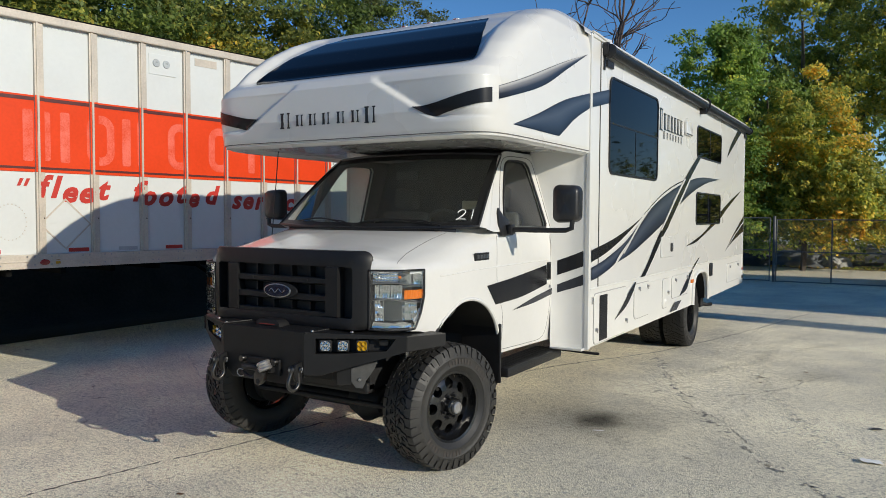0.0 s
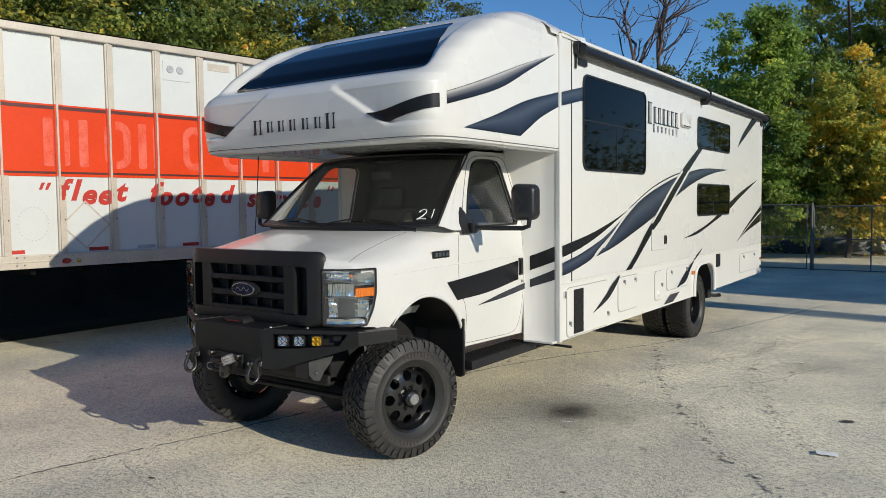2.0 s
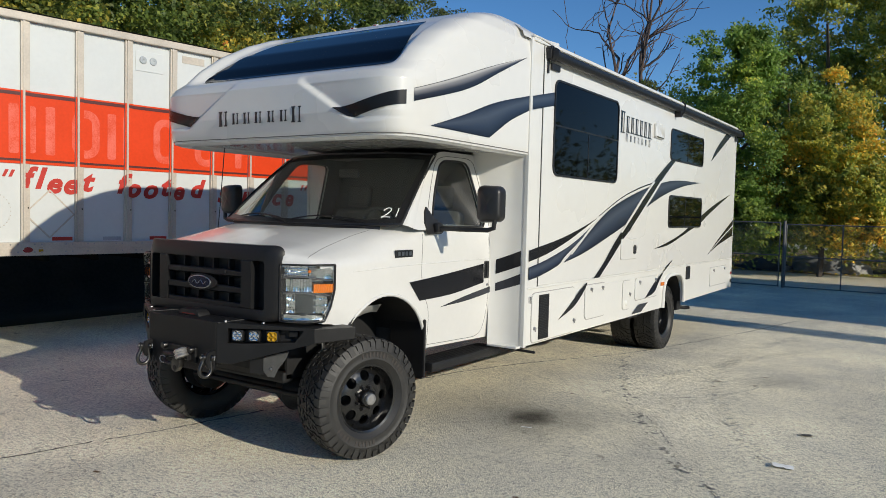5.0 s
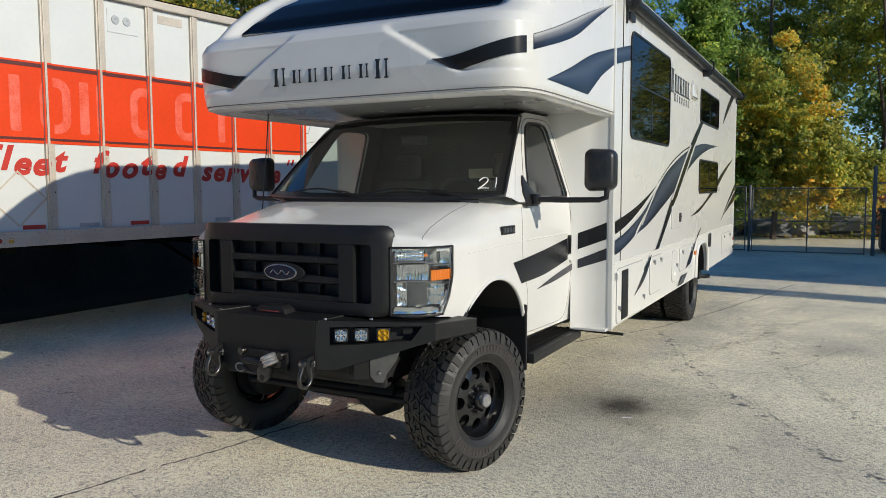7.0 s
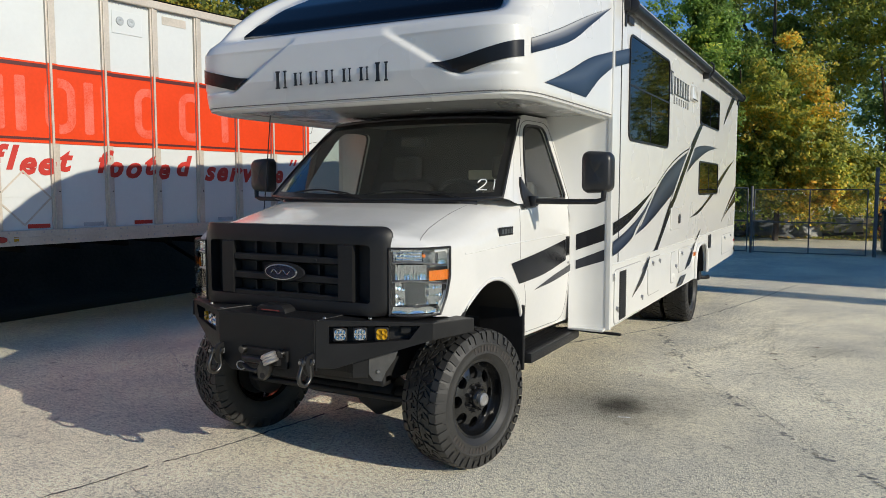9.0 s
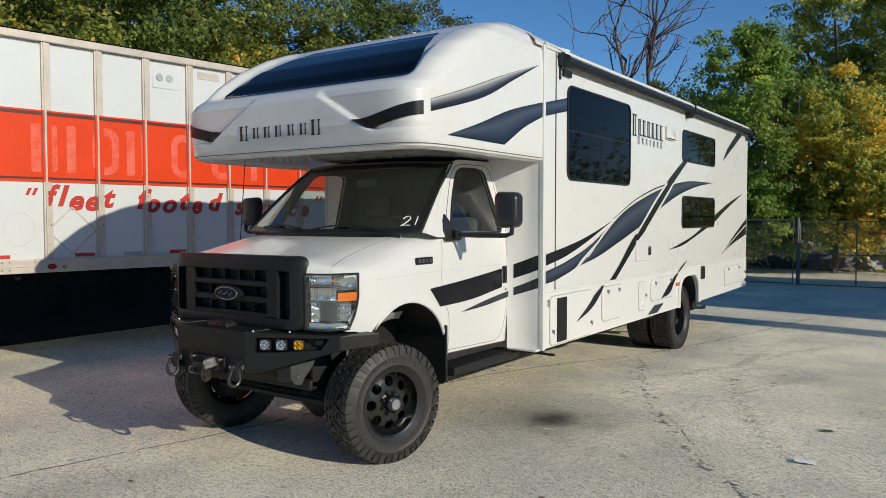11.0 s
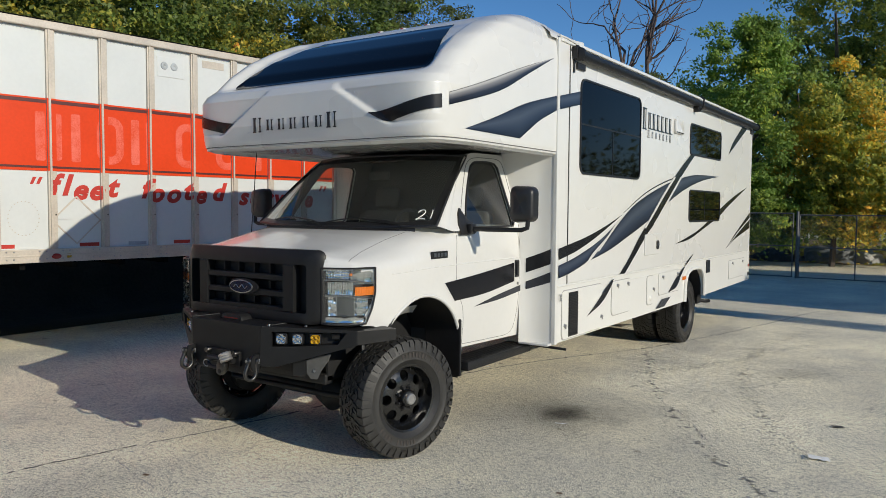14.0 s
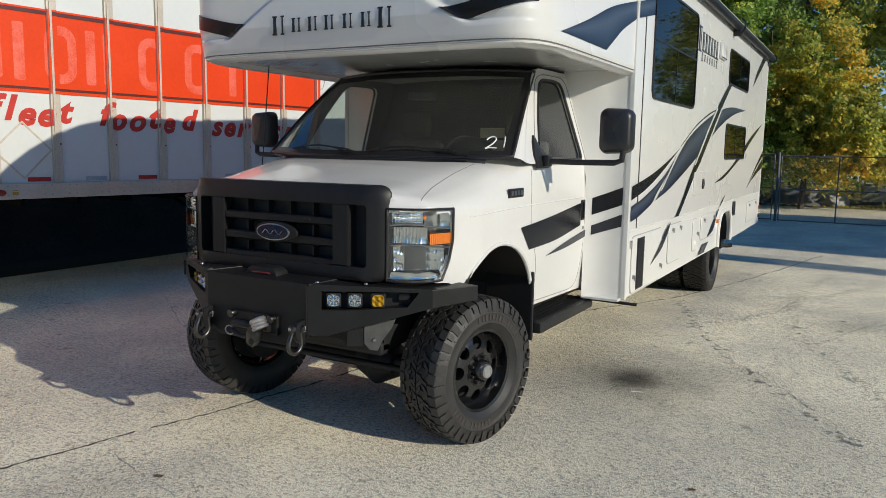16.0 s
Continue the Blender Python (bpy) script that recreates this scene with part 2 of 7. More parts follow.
def lettering(name, text, size, depth, m, mat, parent, label="", stretch=1.0, shear=0.0, bold=0.0, small=None):
    """Raised letters. small: the capitals after the first are set that much smaller."""
    curve = bpy.data.curves.new(name, "FONT")
    curve.body, curve.size, curve.extrude, curve.shear, curve.offset = text, size, depth, shear, bold
    curve.align_x, curve.align_y = "CENTER", "CENTER"
    curve.resolution_u = 3
    if small:
        curve.small_caps_scale = small
        for i in range(1, len(text)):
            curve.body_format[i].use_small_caps = True
    ob = bpy.data.objects.new(name, curve)
    me = bpy.data.meshes.new_from_object(ob)
    bpy.data.objects.remove(ob)
    bpy.data.curves.remove(curve)
    me.transform(m @ Matrix.Diagonal((stretch, 1, 1, 1)))
    return put_mesh(name, me, mat, parent, label)

# ---------------------------------------------------------------- ground


def asphalt_material():
    m = bpy.data.materials.new("worn_asphalt")
    m.use_nodes = True
    n, l = m.node_tree.nodes, m.node_tree.links
    b = n["Principled BSDF"]
    co = n.new("ShaderNodeTexCoord")

    def tex(kind, scale, detail=3):
        t = n.new(kind)
        t.inputs["Scale"].default_value = scale
        if "Detail" in t.inputs:
            t.inputs["Detail"].default_value = detail
        l.new(co.outputs["Object"], t.inputs["Vector"])
        return t

    def ramp(src, a, b_, c0, c1):
        r = n.new("ShaderNodeValToRGB")
        r.color_ramp.elements[0].position, r.color_ramp.elements[1].position = a, b_
        r.color_ramp.elements[0].color, r.color_ramp.elements[1].color = (*c0, 1), (*c1, 1)
        l.new(src, r.inputs["Fac"])
        return r.outputs["Color"]

    def times(a, b_, fac=1.0):
        x = n.new("ShaderNodeMix")
        x.data_type, x.blend_type = "RGBA", "MULTIPLY"
        x.inputs["Factor"].default_value = fac
        l.new(a, x.inputs["A"])
        l.new(b_, x.inputs["B"])
        return x.outputs["Result"]

    stones = tex("ShaderNodeTexVoronoi", 84)
    grit = tex("ShaderNodeTexVoronoi", 190)
    coarse = tex("ShaderNodeTexNoise", 1.1, 6)
    mid = tex("ShaderNodeTexNoise", 0.33, 5)
    fine = tex("ShaderNodeTexNoise", 160, 2)
    spots = tex("ShaderNodeTexNoise", 5.5, 3)
    pick, pick_grit = n.new("ShaderNodeSeparateColor"), n.new("ShaderNodeSeparateColor")
    l.new(stones.outputs["Color"], pick.inputs["Color"])
    l.new(grit.outputs["Color"], pick_grit.inputs["Color"])
    col = ramp(pick.outputs["Red"], 0.02, 0.98, (0.14, 0.135, 0.118), (1.0, 0.947, 0.795))
    col = times(col, ramp(fine.outputs["Fac"], 0.3, 0.65, (0.55, 0.55, 0.55), (1.25, 1.25, 1.23)))
    col = times(col, ramp(coarse.outputs["Fac"], 0.3, 0.7, (0.8, 0.8, 0.82), (1.08, 1.06, 1.02)))
    col = times(col, ramp(mid.outputs["Fac"], 0.35, 0.65, (0.84, 0.83, 0.82), (1.1, 1.08, 1.03)))
    col = times(col, ramp(spots.outputs["Fac"], 0.27, 0.33, (0.55, 0.54, 0.53), (1, 1, 1)))
    col = times(col, ramp(pick_grit.outputs["Red"], 0.0, 0.75, (0.42, 0.42, 0.42), (1.14, 1.14, 1.12)))
    # Oil stains and worn wheel tracks.
    wob = n.new("ShaderNodeVectorMath")
    wob.operation = "MULTIPLY_ADD"
    wob.inputs[1].default_value = (0.9, 0.9, 0.0)
    l.new(coarse.outputs["Color"], wob.inputs[0])
    l.new(co.outputs["Object"], wob.inputs[2])
    for (x, y), r, dark in (((1.70, 2.2), 1.25, 0.66), ((1.85, 2.1), 0.65, 0.66), ((1.80, 2.18), 0.32, 0.33), ((3.25, 5.0), 0.40, 0.8), ((0.2, -1.2), 0.8, 0.88), ((3.0, 1.4), 1.0, 0.93), ((2.0, 0.3), 0.9, 0.92)):
        dist = n.new("ShaderNodeVectorMath")
        dist.operation = "DISTANCE"
        dist.inputs[1].default_value = (x, y, 0)
        l.new(wob.outputs[0], dist.inputs[0])
        scaled = n.new("ShaderNodeMath")
        scaled.operation = "DIVIDE"
        scaled.inputs[1].default_value = r
        l.new(dist.outputs["Value"], scaled.inputs[0])
        col = times(col, ramp(scaled.outputs[0], 0.25, 1.0, (dark, dark, dark), (1, 1, 1)))
    l.new(col, b.inputs["Base Color"])
    b.inputs["Roughness"].default_value = 0.9
    b.inputs["Specular IOR Level"].default_value = 0.05
    bp = n.new("ShaderNodeBump")
    bp.inputs["Strength"].default_value, bp.inputs["Distance"].default_value = 0.55, 0.008
    l.new(stones.outputs["Distance"], bp.inputs["Height"])
    bp2 = n.new("ShaderNodeBump")
    bp2.inputs["Strength"].default_value, bp2.inputs["Distance"].default_value = 0.4, 0.01
    l.new(fine.outputs["Fac"], bp2.inputs["Height"])
    l.new(bp.outputs["Normal"], bp2.inputs["Normal"])
    l.new(bp2.outputs["Normal"], b.inputs["Normal"])
    return m


ASPHALT = asphalt_material()
bm = bmesh.new()
bmesh.ops.create_grid(bm, x_segments=60, y_segments=60, size=400)
tagged(put("ground", bm, ASPHALT), "weathered grey asphalt yard with pale aggregate", "ground", kind="structure")


TAR = material("dark_crack_filler", (0.075, 0.072, 0.067), 0.9, var=0.4, vscale=20, bump=0.5, bscale=120)
DAMP = material("dark_drip_stain", (0.46, 0.445, 0.40), 0.9, var=0.4, vscale=20, bump=0.5, bscale=120)
SCUFFED = material("faint_tyre_rubber", (0.45, 0.435, 0.385), 0.9, var=0.35, vscale=18, bump=0.5, bscale=120)
SMUDGE = material("dull_brown_smudge", (0.30, 0.29, 0.26), 0.9, var=0.45, vscale=18, bump=0.5, bscale=120)
crng = np.random.default_rng(3)


def crack(points, width, gaps=0.0, step=0.03, wander=0.012, mat=None):
    """A ragged thin line sunk into the asphalt, broken here and there."""
    p = smooth_line(points, max(4, int(sum(math.dist(a, b) for a, b in zip(points, points[1:])) / step)))
    drift = np.cumsum(crng.normal(size=len(p))) * wander * 0.35
    drift -= np.linspace(drift[0], drift[-1], len(p))
    bm = bmesh.new()
    prev, off = None, 0
    for i in range(len(p)):
        d = p[min(i + 1, len(p) - 1)] - p[max(i - 1, 0)]
        nrm = np.array([-d[1], d[0]]) / (np.linalg.norm(d) + 1e-9)
        if off <= 0 and crng.random() < gaps * step * 8:
            off = int(crng.integers(1, 5))
        off -= 1
        c = p[i] + nrm * (drift[i] + crng.normal() * wander * 0.25)
        w = width * crng.uniform(0.25, 1.25)
        if off > 0:
            prev = None
            continue
        pair = [bm.verts.new((*(c + nrm * w / 2), 0.003)), bm.verts.new((*(c - nrm * w / 2), 0.003))]
        if prev:
            bm.faces.new((prev[0], prev[1], pair[1], pair[0]))
        prev = pair
    bmesh.ops.delete(bm, geom=[v for v in bm.verts if not v.link_faces], context="VERTS")
    return tagged(put("asphalt_crack", bm, mat or TAR), "narrow dark crack in the asphalt", "crack", kind="structure")


crack([(-1.10, -2.6), (-1.0, -1.75), (-0.86, -1.05), (-0.70, -0.3), (-0.50, 0.9), (-0.26, 2.27), (0.34, 4.02), (0.79, 4.92), (1.1, 5.7), (1.7, 8.2), (2.2, 10.4)], 0.020, 0.1)
crack([(-0.72, -1.25), (-0.3, -1.38), (0.27, -1.54), (0.6, -1.8)], 0.008, 0.8, mat=DAMP)
crack([(0.99, 4.97), (1.32, 4.02), (1.87, 2.81), (2.32, 1.94), (2.72, 1.31), (3.09, 0.85), (3.5, 0.35)], 0.010, 1.1, 0.03, 0.03, SMUDGE)
crack([(1.9, 2.9), (2.5, 3.6), (2.9, 4.6), (3.4, 5.3)], 0.007, 1.0)
crack([(-4.2, 2.0), (-3.0, 1.2), (-1.5, 0.35), (-0.9, 0.05)], 0.008, 0.6, mat=DAMP)


def blotches(points, n, spread, size, mat, label):
    """Small dark drips scattered along a line."""
    p = smooth_line(points, 60)
    bm = bmesh.new()
    for _ in range(n):
        c = p[int(crng.integers(0, 60))] + crng.normal(size=2) * spread
        k = int(crng.integers(6, 10))
        r = size * crng.uniform(0.3, 1.4)
        sx = crng.uniform(0.5, 2.0)
        bm.faces.new([bm.verts.new((c[0] + r * sx * math.cos(a) * crng.uniform(0.6, 1.2), c[1] + r * math.sin(a) * crng.uniform(0.6, 1.2), 0.0035)) for a in np.linspace(0, math.tau, k, endpoint=False)])
    return tagged(put("drip_stains", bm, mat), label, "stain", kind="stuff")


blotches([(0.99, 4.97), (1.32, 4.02), (1.87, 2.81), (2.32, 1.94), (2.72, 1.31), (3.09, 0.85), (3.6, 0.3)], 90, 0.035, 0.02, SMUDGE, "dark drip marks along a crack")
blotches([(-3, -2), (0, -1.4), (3, 0.5), (4, 3), (2, 6)], 170, 1.1, 0.011, DAMP, "scattered dark spots on the asphalt")
blotches([(2.54, 8.5), (2.17, 6.53), (2.18, 4.88), (2.43, 3.64), (2.81, 2.61), (3.17, 1.8)], 750, 0.06, 0.0085, SCUFFED, "faint curved tyre mark")
blotches([(1.3, 3.6), (1.75, 4.3), (2.0, 4.9), (2.3, 5.9), (2.75, 6.9), (3.2, 7.9)], 560, 0.055, 0.009, SCUFFED, "faint curved tyre mark")

PAPER = material("white_paper_scrap", (0.86, 0.86, 0.84), 0.8, var=0.1, vscale=20)
LEAF = material("dry_brown_leaf", (0.16, 0.09, 0.04), 0.8, var=0.4, vscale=30)


def scrap(name, x, y, w, h, turn, mat, label, category):
    """A thin crumpled piece lying on the ground."""
    rows = [[(w * (i / 6 - 0.5), h * (j / 4 - 0.5), 0.004 + 0.05 * min(w, h) + 0.1 * min(w, h) * (0.5 - i / 6) + 0.16 * min(w, h) * abs(noise.noise((x + i * 0.7, y + j * 0.9, 2)))) for i in range(7)] for j in range(5)]
    ob = grid_mesh(name, rows, mat, None, sharp=20)
    ob.matrix_basis = pose(x, y, 0, 0, 0, turn)
    return tagged(ob, label, category)


scrap("paper_scrap", 3.40, 1.62, 0.14, 0.10, 12, PAPER, "crumpled white paper scrap on the asphalt", "litter")
scrap("dark_scrap", 3.41, 2.60, 0.10, 0.06, 40, TAR, "small dark scrap on the asphalt", "litter")
scrap("paper_scrap", 1.50, 1.36, 0.09, 0.02, 20, PAPER, "thin pale sliver on the asphalt", "litter")
for k in range(26):
    x, y = crng.uniform(-3.5, 4.5), crng.uniform(-2.2, 9.5)
    tagged(scrap("dry_leaf", x, y, crng.uniform(0.02, 0.05), 0.025, crng.uniform(0, 360), LEAF if k % 3 else PAPER, "small dry leaf on the asphalt", "leaf"), group="scattered leaves")

# ---------------------------------------------------------------- semi trailer
DULL_BLACK = material("dull_black_steel", (0.008, 0.008, 0.008), 0.9, var=0.4, vscale=8, spec=0.08)
TR_PANEL = material("white_trailer_panel", (0.655, 0.675, 0.655), 0.36, var=0.03, vscale=1.6, coat=0.1)
TR_RED = material("faded_orange_red_vinyl", (0.74, 0.058, 0.010), 0.42, var=0.07, vscale=2.2, spec=0.2)
TR_GHOST = material("sun_bleached_orange_vinyl", (0.74, 0.15, 0.10), 0.45, var=0.25, vscale=5.0, tint=(0.72, 0.075, 0.025), spec=0.2)
TR_DARK = material("dark_maroon_vinyl", (0.10, 0.018, 0.014), 0.4, var=0.2, vscale=6)
TR_TEXT = material("red_lettering_vinyl", (0.52, 0.032, 0.020), 0.4, var=0.1, vscale=6)
TR_ALU = material("dull_aluminium", (0.56, 0.50, 0.42), 0.45, metal=0.15, var=0.14, vscale=3, bump=0.02, bscale=60)
TR_STAIN = material("grey_primer_patch", (0.42, 0.45, 0.46), 0.5, var=0.2, vscale=9)


trailer = empty("semi_trailer", -4.871, 0.325, 0, -7.73)
tagged(trailer, "white box semi trailer with orange-red band and red lettering", "trailer")
# In the trailer's own measure x is out from its wall, y runs along it.
Y0, Y1, ZB, ZT = -6.0, 6.3, 1.10, 3.965
part("body", box(-2.58, -0.02, Y0, Y1, ZB + 0.02, ZT - 0.02, 0.01), TR_PANEL, trailer)
posts = [-0.36 + 0.626 * k for k in range(-9, 9) if -0.36 + 0.626 * k < Y1]
for y in posts:
    bm = box(-0.02, 0.018, y - 0.05, y + 0.05, ZB + 0.16, ZT - 0.105, 0.006)
    box(0.012, 0.034, y - 0.030, y - 0.006, ZB + 0.16, ZT - 0.105, 0.004, bm=bm)
    part("wall_post", bm, TR_ALU, trailer)
    bm = bmesh.new()
    for k in range(13):
        box(-0.020, -0.014, y + 0.075 + 0.04 * k, y + 0.083 + 0.04 * k, ZT - 0.135, ZT - 0.127, bm=bm)
    tagged(part("rivet_row", bm, TR_STAIN, trailer), kind="stuff")
    part("post_bolt", box(0.017, 0.026, y + 0.022, y + 0.036, 1.66, 1.676, 0.003, 1), DULL_BLACK, trailer)
part("top_rail", box(-0.02, 0.045, Y0, Y1, ZT - 0.105, ZT - 0.012, 0.012), TR_ALU, trailer)
part("roof_edge", box(-0.03, 0.052, Y0, Y1, ZT - 0.012, ZT, 0.004), DULL_BLACK, trailer, "dark edge of the trailer's roof skin")
part("top_rail", box(-2.58, -2.52, Y0, Y1, ZT - 0.105, ZT, 0.012), TR_ALU, trailer)
bm = box(-0.02, 0.05, Y0, Y1, ZB, ZB + 0.16, 0.008)
box(0.048, 0.058, Y0, Y1, ZB + 0.075, ZB + 0.09, 0.002, bm=bm)
part("bottom_rail", bm, TR_ALU, trailer, "aluminium side rail with small bolts")
for k, y in enumerate(posts):
    bm = bmesh.new()
    for dy in (0.08, 0.16, 0.44, 0.52):
        for z in (1.135, 1.225):
            box(0.049, 0.056, y + dy, y + dy + 0.018, z, z + 0.018, 0.003, 1, bm=bm)
    tagged(part("rail_bolt", bm, STEEL, trailer), kind="stuff")
    if k + 1 < len(posts):
        a, b = y + 0.0505, posts[k + 1] - 0.0505
        part("red_band", box(-0.019, -0.010, a, b, 2.19, 3.05), TR_RED, trailer, "faded orange-red vinyl band")
        part("band_line", box(-0.009, -0.006, a, b, 2.222, 2.248), TR_DARK, trailer)
        part("band_line", box(-0.009, -0.006, a, b, 2.99, 3.03), TR_DARK, trailer)
    part("red_band", box(0.014, 0.0205, y - 0.0495, y - 0.032, 2.19, 3.05), TR_RED, trailer)
    part("red_band", box(0.014, 0.0205, y - 0.004, y + 0.0495, 2.19, 3.05), TR_RED, trailer)
    part("band_line", box(0.021, 0.0235, y - 0.004, y + 0.0495, 2.222, 2.248), TR_DARK, trailer)
    part("band_line", box(0.021, 0.0235, y - 0.004, y + 0.0495, 2.99, 3.03), TR_DARK, trailer)


def wall_text(name, text, y, z, size, mat, x=-0.004, **kw):
    return lettering(name, text, size, 0.0015, onto_side(y, z, x), mat, trailer, **kw)


# Pale shapes left where old letters were taken off the band.
for k, (y, w) in enumerate(((0.24, 0.30), (0.56, 0.12), (0.98, 0.34), (1.40, 0.30), (2.04, 0.34), (2.66, 0.36), (3.30, 0.34))):
    m = onto_side(y, 2.60, -0.0098)
    if w < 0.2 or k in (0, 3, 6):
        part("bleached_shape", moved(prism(round_rect(0.11, 0.58, 0.02, 2), 0.001), onto_side(y - w / 2 + 0.055, 2.60, -0.0098)), TR_GHOST, trailer, "paler trace of a removed letter")
        if w > 0.2:
            part("bleached_shape", moved(prism(round_rect(0.10, 0.56, 0.03, 2), 0.001), onto_side(y + w / 2 - 0.05, 2.60, -0.0098)), TR_GHOST, trailer)
    else:
        part("bleached_shape", moved(ring(round_rect(w, 0.60, 0.16), round_rect(w - 0.19, 0.40, 0.07), 0.001), m), TR_GHOST, trailer, "paler trace of a removed letter")
for text, y in (("f", 0.27), ("l", 0.42), ("e", 0.585), ("e", 0.78), ("t", 0.985), ("f", 1.42), ("o", 1.58), ("o", 1.82), ("t", 2.03), ("e", 2.22), ("d", 2.50), ("s", 2.92), ("e", 3.11), ("r", 3.31), ("v", 3.53), ("i", 3.70), ("c", 3.86), ("e", 4.09)):
    z = (2.025 if text in "tfld" else 1.98) - 0.022 * y
    flat = wall_text("letter", text, y, z, 0.345, TR_TEXT, x=-0.0165, shear=0.3, bold=0.0135, stretch=1.05, label="red italic letter")
    for p in posts:  # the print runs on over the posts
        if abs(p - y) < 0.20:
            bm = bmesh.new()
            bm.from_mesh(flat.data)
            for at, side in ((p - 0.0495, -1), (p - 0.032, 1)):
                bmesh.ops.bisect_plane(bm, geom=bm.verts[:] + bm.edges[:] + bm.faces[:], plane_co=(0, at, 0), plane_no=(0, side, 0), clear_outer=True)
            other = bmesh.new()
            other.from_mesh(flat.data)
            for at, side in ((p - 0.004, -1), (p + 0.0495, 1)):
                bmesh.ops.bisect_plane(other, geom=other.verts[:] + other.edges[:] + other.faces[:], plane_co=(0, at, 0), plane_no=(0, side, 0), clear_outer=True)
            for piece in (bm, other):
                if len(piece.faces):
                    part("letter_piece", moved(piece, Matrix.Translation((0.036, 0, 0))), TR_TEXT, trailer)
                else:
                    piece.free()
for y in (0.05, 0.12, 4.36, 4.44):
    bm = prism([(0, 0), (0.035, 0), (0.075, 0.085), (0.035, 0.085)] if y < 1 else [(0, 0), (0.03, 0), (0.075, 0.085), (0.035, 0.085)], 0.002)
    part("quotation_mark", moved(bm, onto_side(y - 0.03, 2.03, -0.018)), TR_TEXT, trailer)
for y, red in ((0.58, 1), (1.83, 1), (1.2, 0), (-0.4, 1), (3.05, 0), (-1.6, 1)):
    part("reflective_tape", box(-0.0195, -0.016, y, y + 0.24, 1.275, 1.32), TR_TEXT if red else TR_STAIN, trailer)
bm = moved(lathe([(0, 0.014), (0.03, 0.012), (0.034, 0), (0, 0)], 20), pose(0.05, 0.28, 1.17))
for v in bm.verts:
    v.co.y = 0.28 + (v.co.y - 0.28) * 1.7
part("side_marker_lamp", bm, REDLENS, trailer)
part("side_marker_base", box(0.05, 0.056, 0.40, 0.45, 1.145, 1.195, 0.006), YELLOW, trailer)
# The plate with two round vents, and the worn label plates.
bm = box(-0.019, -0.012, 1.62, 2.00, 3.50, 3.76, 0.003)
vents = part("vent_plate", bm, TR_PANEL, trailer)
for y in (1.72, 1.86):
    part("round_vent", moved(lathe([(0, 0.004), (0.02, 0.012), (0.045, 0.010), (0.052, 0), (0, 0)], 24), pose(-0.011, y, 3.645)), TR_STAIN, vents)
part("label_plate", box(-0.019, -0.015, 2.28, 2.62, 3.70, 3.80, 0.002), TR_ALU, trailer)
# The empty diamond placard holder.
frame_bm = moved(ring([(0.30, 0), (0, 0.30), (-0.30, 0), (0, -0.30)], [(0.275, 0), (0, 0.275), (-0.275, 0), (0, -0.275)], 0.006), onto_side(0.55, 1.60, -0.018))
holder = part("placard_frame", frame_bm, TR_ALU, trailer)
part("placard_plate", moved(prism([(0.27, 0.0), (0, 0.27), (-0.27, 0.0)], 0.003), onto_side(0.55, 1.61, -0.0185)), TR_PANEL, trailer)
bm = bmesh.new()
for k in range(26):
    a = math.tau * k / 26
    box(-0.019, -0.013, -0.06 + 0.17 * math.cos(a), -0.05 + 0.17 * math.cos(a), 1.62 + 0.2 * math.sin(a), 1.63 + 0.2 * math.sin(a), bm=bm)
tagged(part("rivet_ring", bm, TR_ALU, trailer), kind="stuff")
# Front bay with outlined line drawing.
LINE = material("thin_black_line_print", (0.05, 0.05, 0.05), 0.5)
for pts in ([(4.55, 2.95), (4.75, 2.9), (4.85, 2.72), (4.78, 2.52), (4.62, 2.5), (4.55, 2.62), (4.55, 2.95)], [(4.60, 2.5), (4.7, 2.36), (4.9, 2.4)], [(4.85, 2.72), (4.94, 2.8)], [(4.7, 3.02), (4.82, 3.12), (4.94, 3.06)]):
    part("line_drawing", tube([(-0.018, y, z) for y, z in pts], 0.004, 4), LINE, trailer)
# Near-black and dull so these parts sink into the shade under the trailer.
part("coupling_box", box(-2.3, -0.3, 3.4, Y1 + 0.02, 0.92, 1.10, 0.02), DULL_BLACK, trailer)
# Running gear in the dark beneath.
TYRE_PROFILE = [(0.26, -0.12), (0.42, -0.125), (0.5, -0.10), (0.51, 0), (0.5, 0.10), (0.42, 0.125), (0.26, 0.12)]
for y in (-4.9, -3.6):
    for x in (-0.3, -0.6, -2.0, -2.3):
        w = part("wheel", moved(lathe(TYRE_PROFILE, 40), pose(x, y, 0.51)), RUBBER, trailer, smooth=True)
        part("wheel_disc", moved(lathe([(0, 0.06), (0.12, 0.06), (0.26, 0.1), (0.27, 0.0)], 32), pose(x, y, 0.51)), TR_ALU, w, smooth=True)
    part("axle", tube([(-2.4, y, 0.51), (-0.2, y, 0.51)], 0.06), DARK, trailer)
for x in (-0.62, -1.98):
    leg = part("landing_leg", box(x - 0.06, x + 0.06, 4.2, 4.32, 0.08, 0.93, 0.01), DULL_BLACK, trailer)
    part("foot", box(x - 0.14, x + 0.14, 4.12, 4.4, 0.0, 0.09, 0.02), DULL_BLACK, leg)
    part("brace", tube([(x, 4.2, 0.5), (x, 3.5, 0.93)], 0.03), DULL_BLACK, trailer)
for y in [-5.5 + 0.6 * k for k in range(17)]:
    part("cross_member", box(-2.5, -0.05, y, y + 0.06, 1.02, 1.10), DULL_BLACK, trailer)

# ---------------------------------------------------------------- motorhome: coach
# x is to the driver's side, y to the rear from the front axle, z up.
rv = empty("motorhome", 0, 0, 0)
tagged(rv, "white lifted class C motorhome with navy and black swoosh graphics", "motorhome")
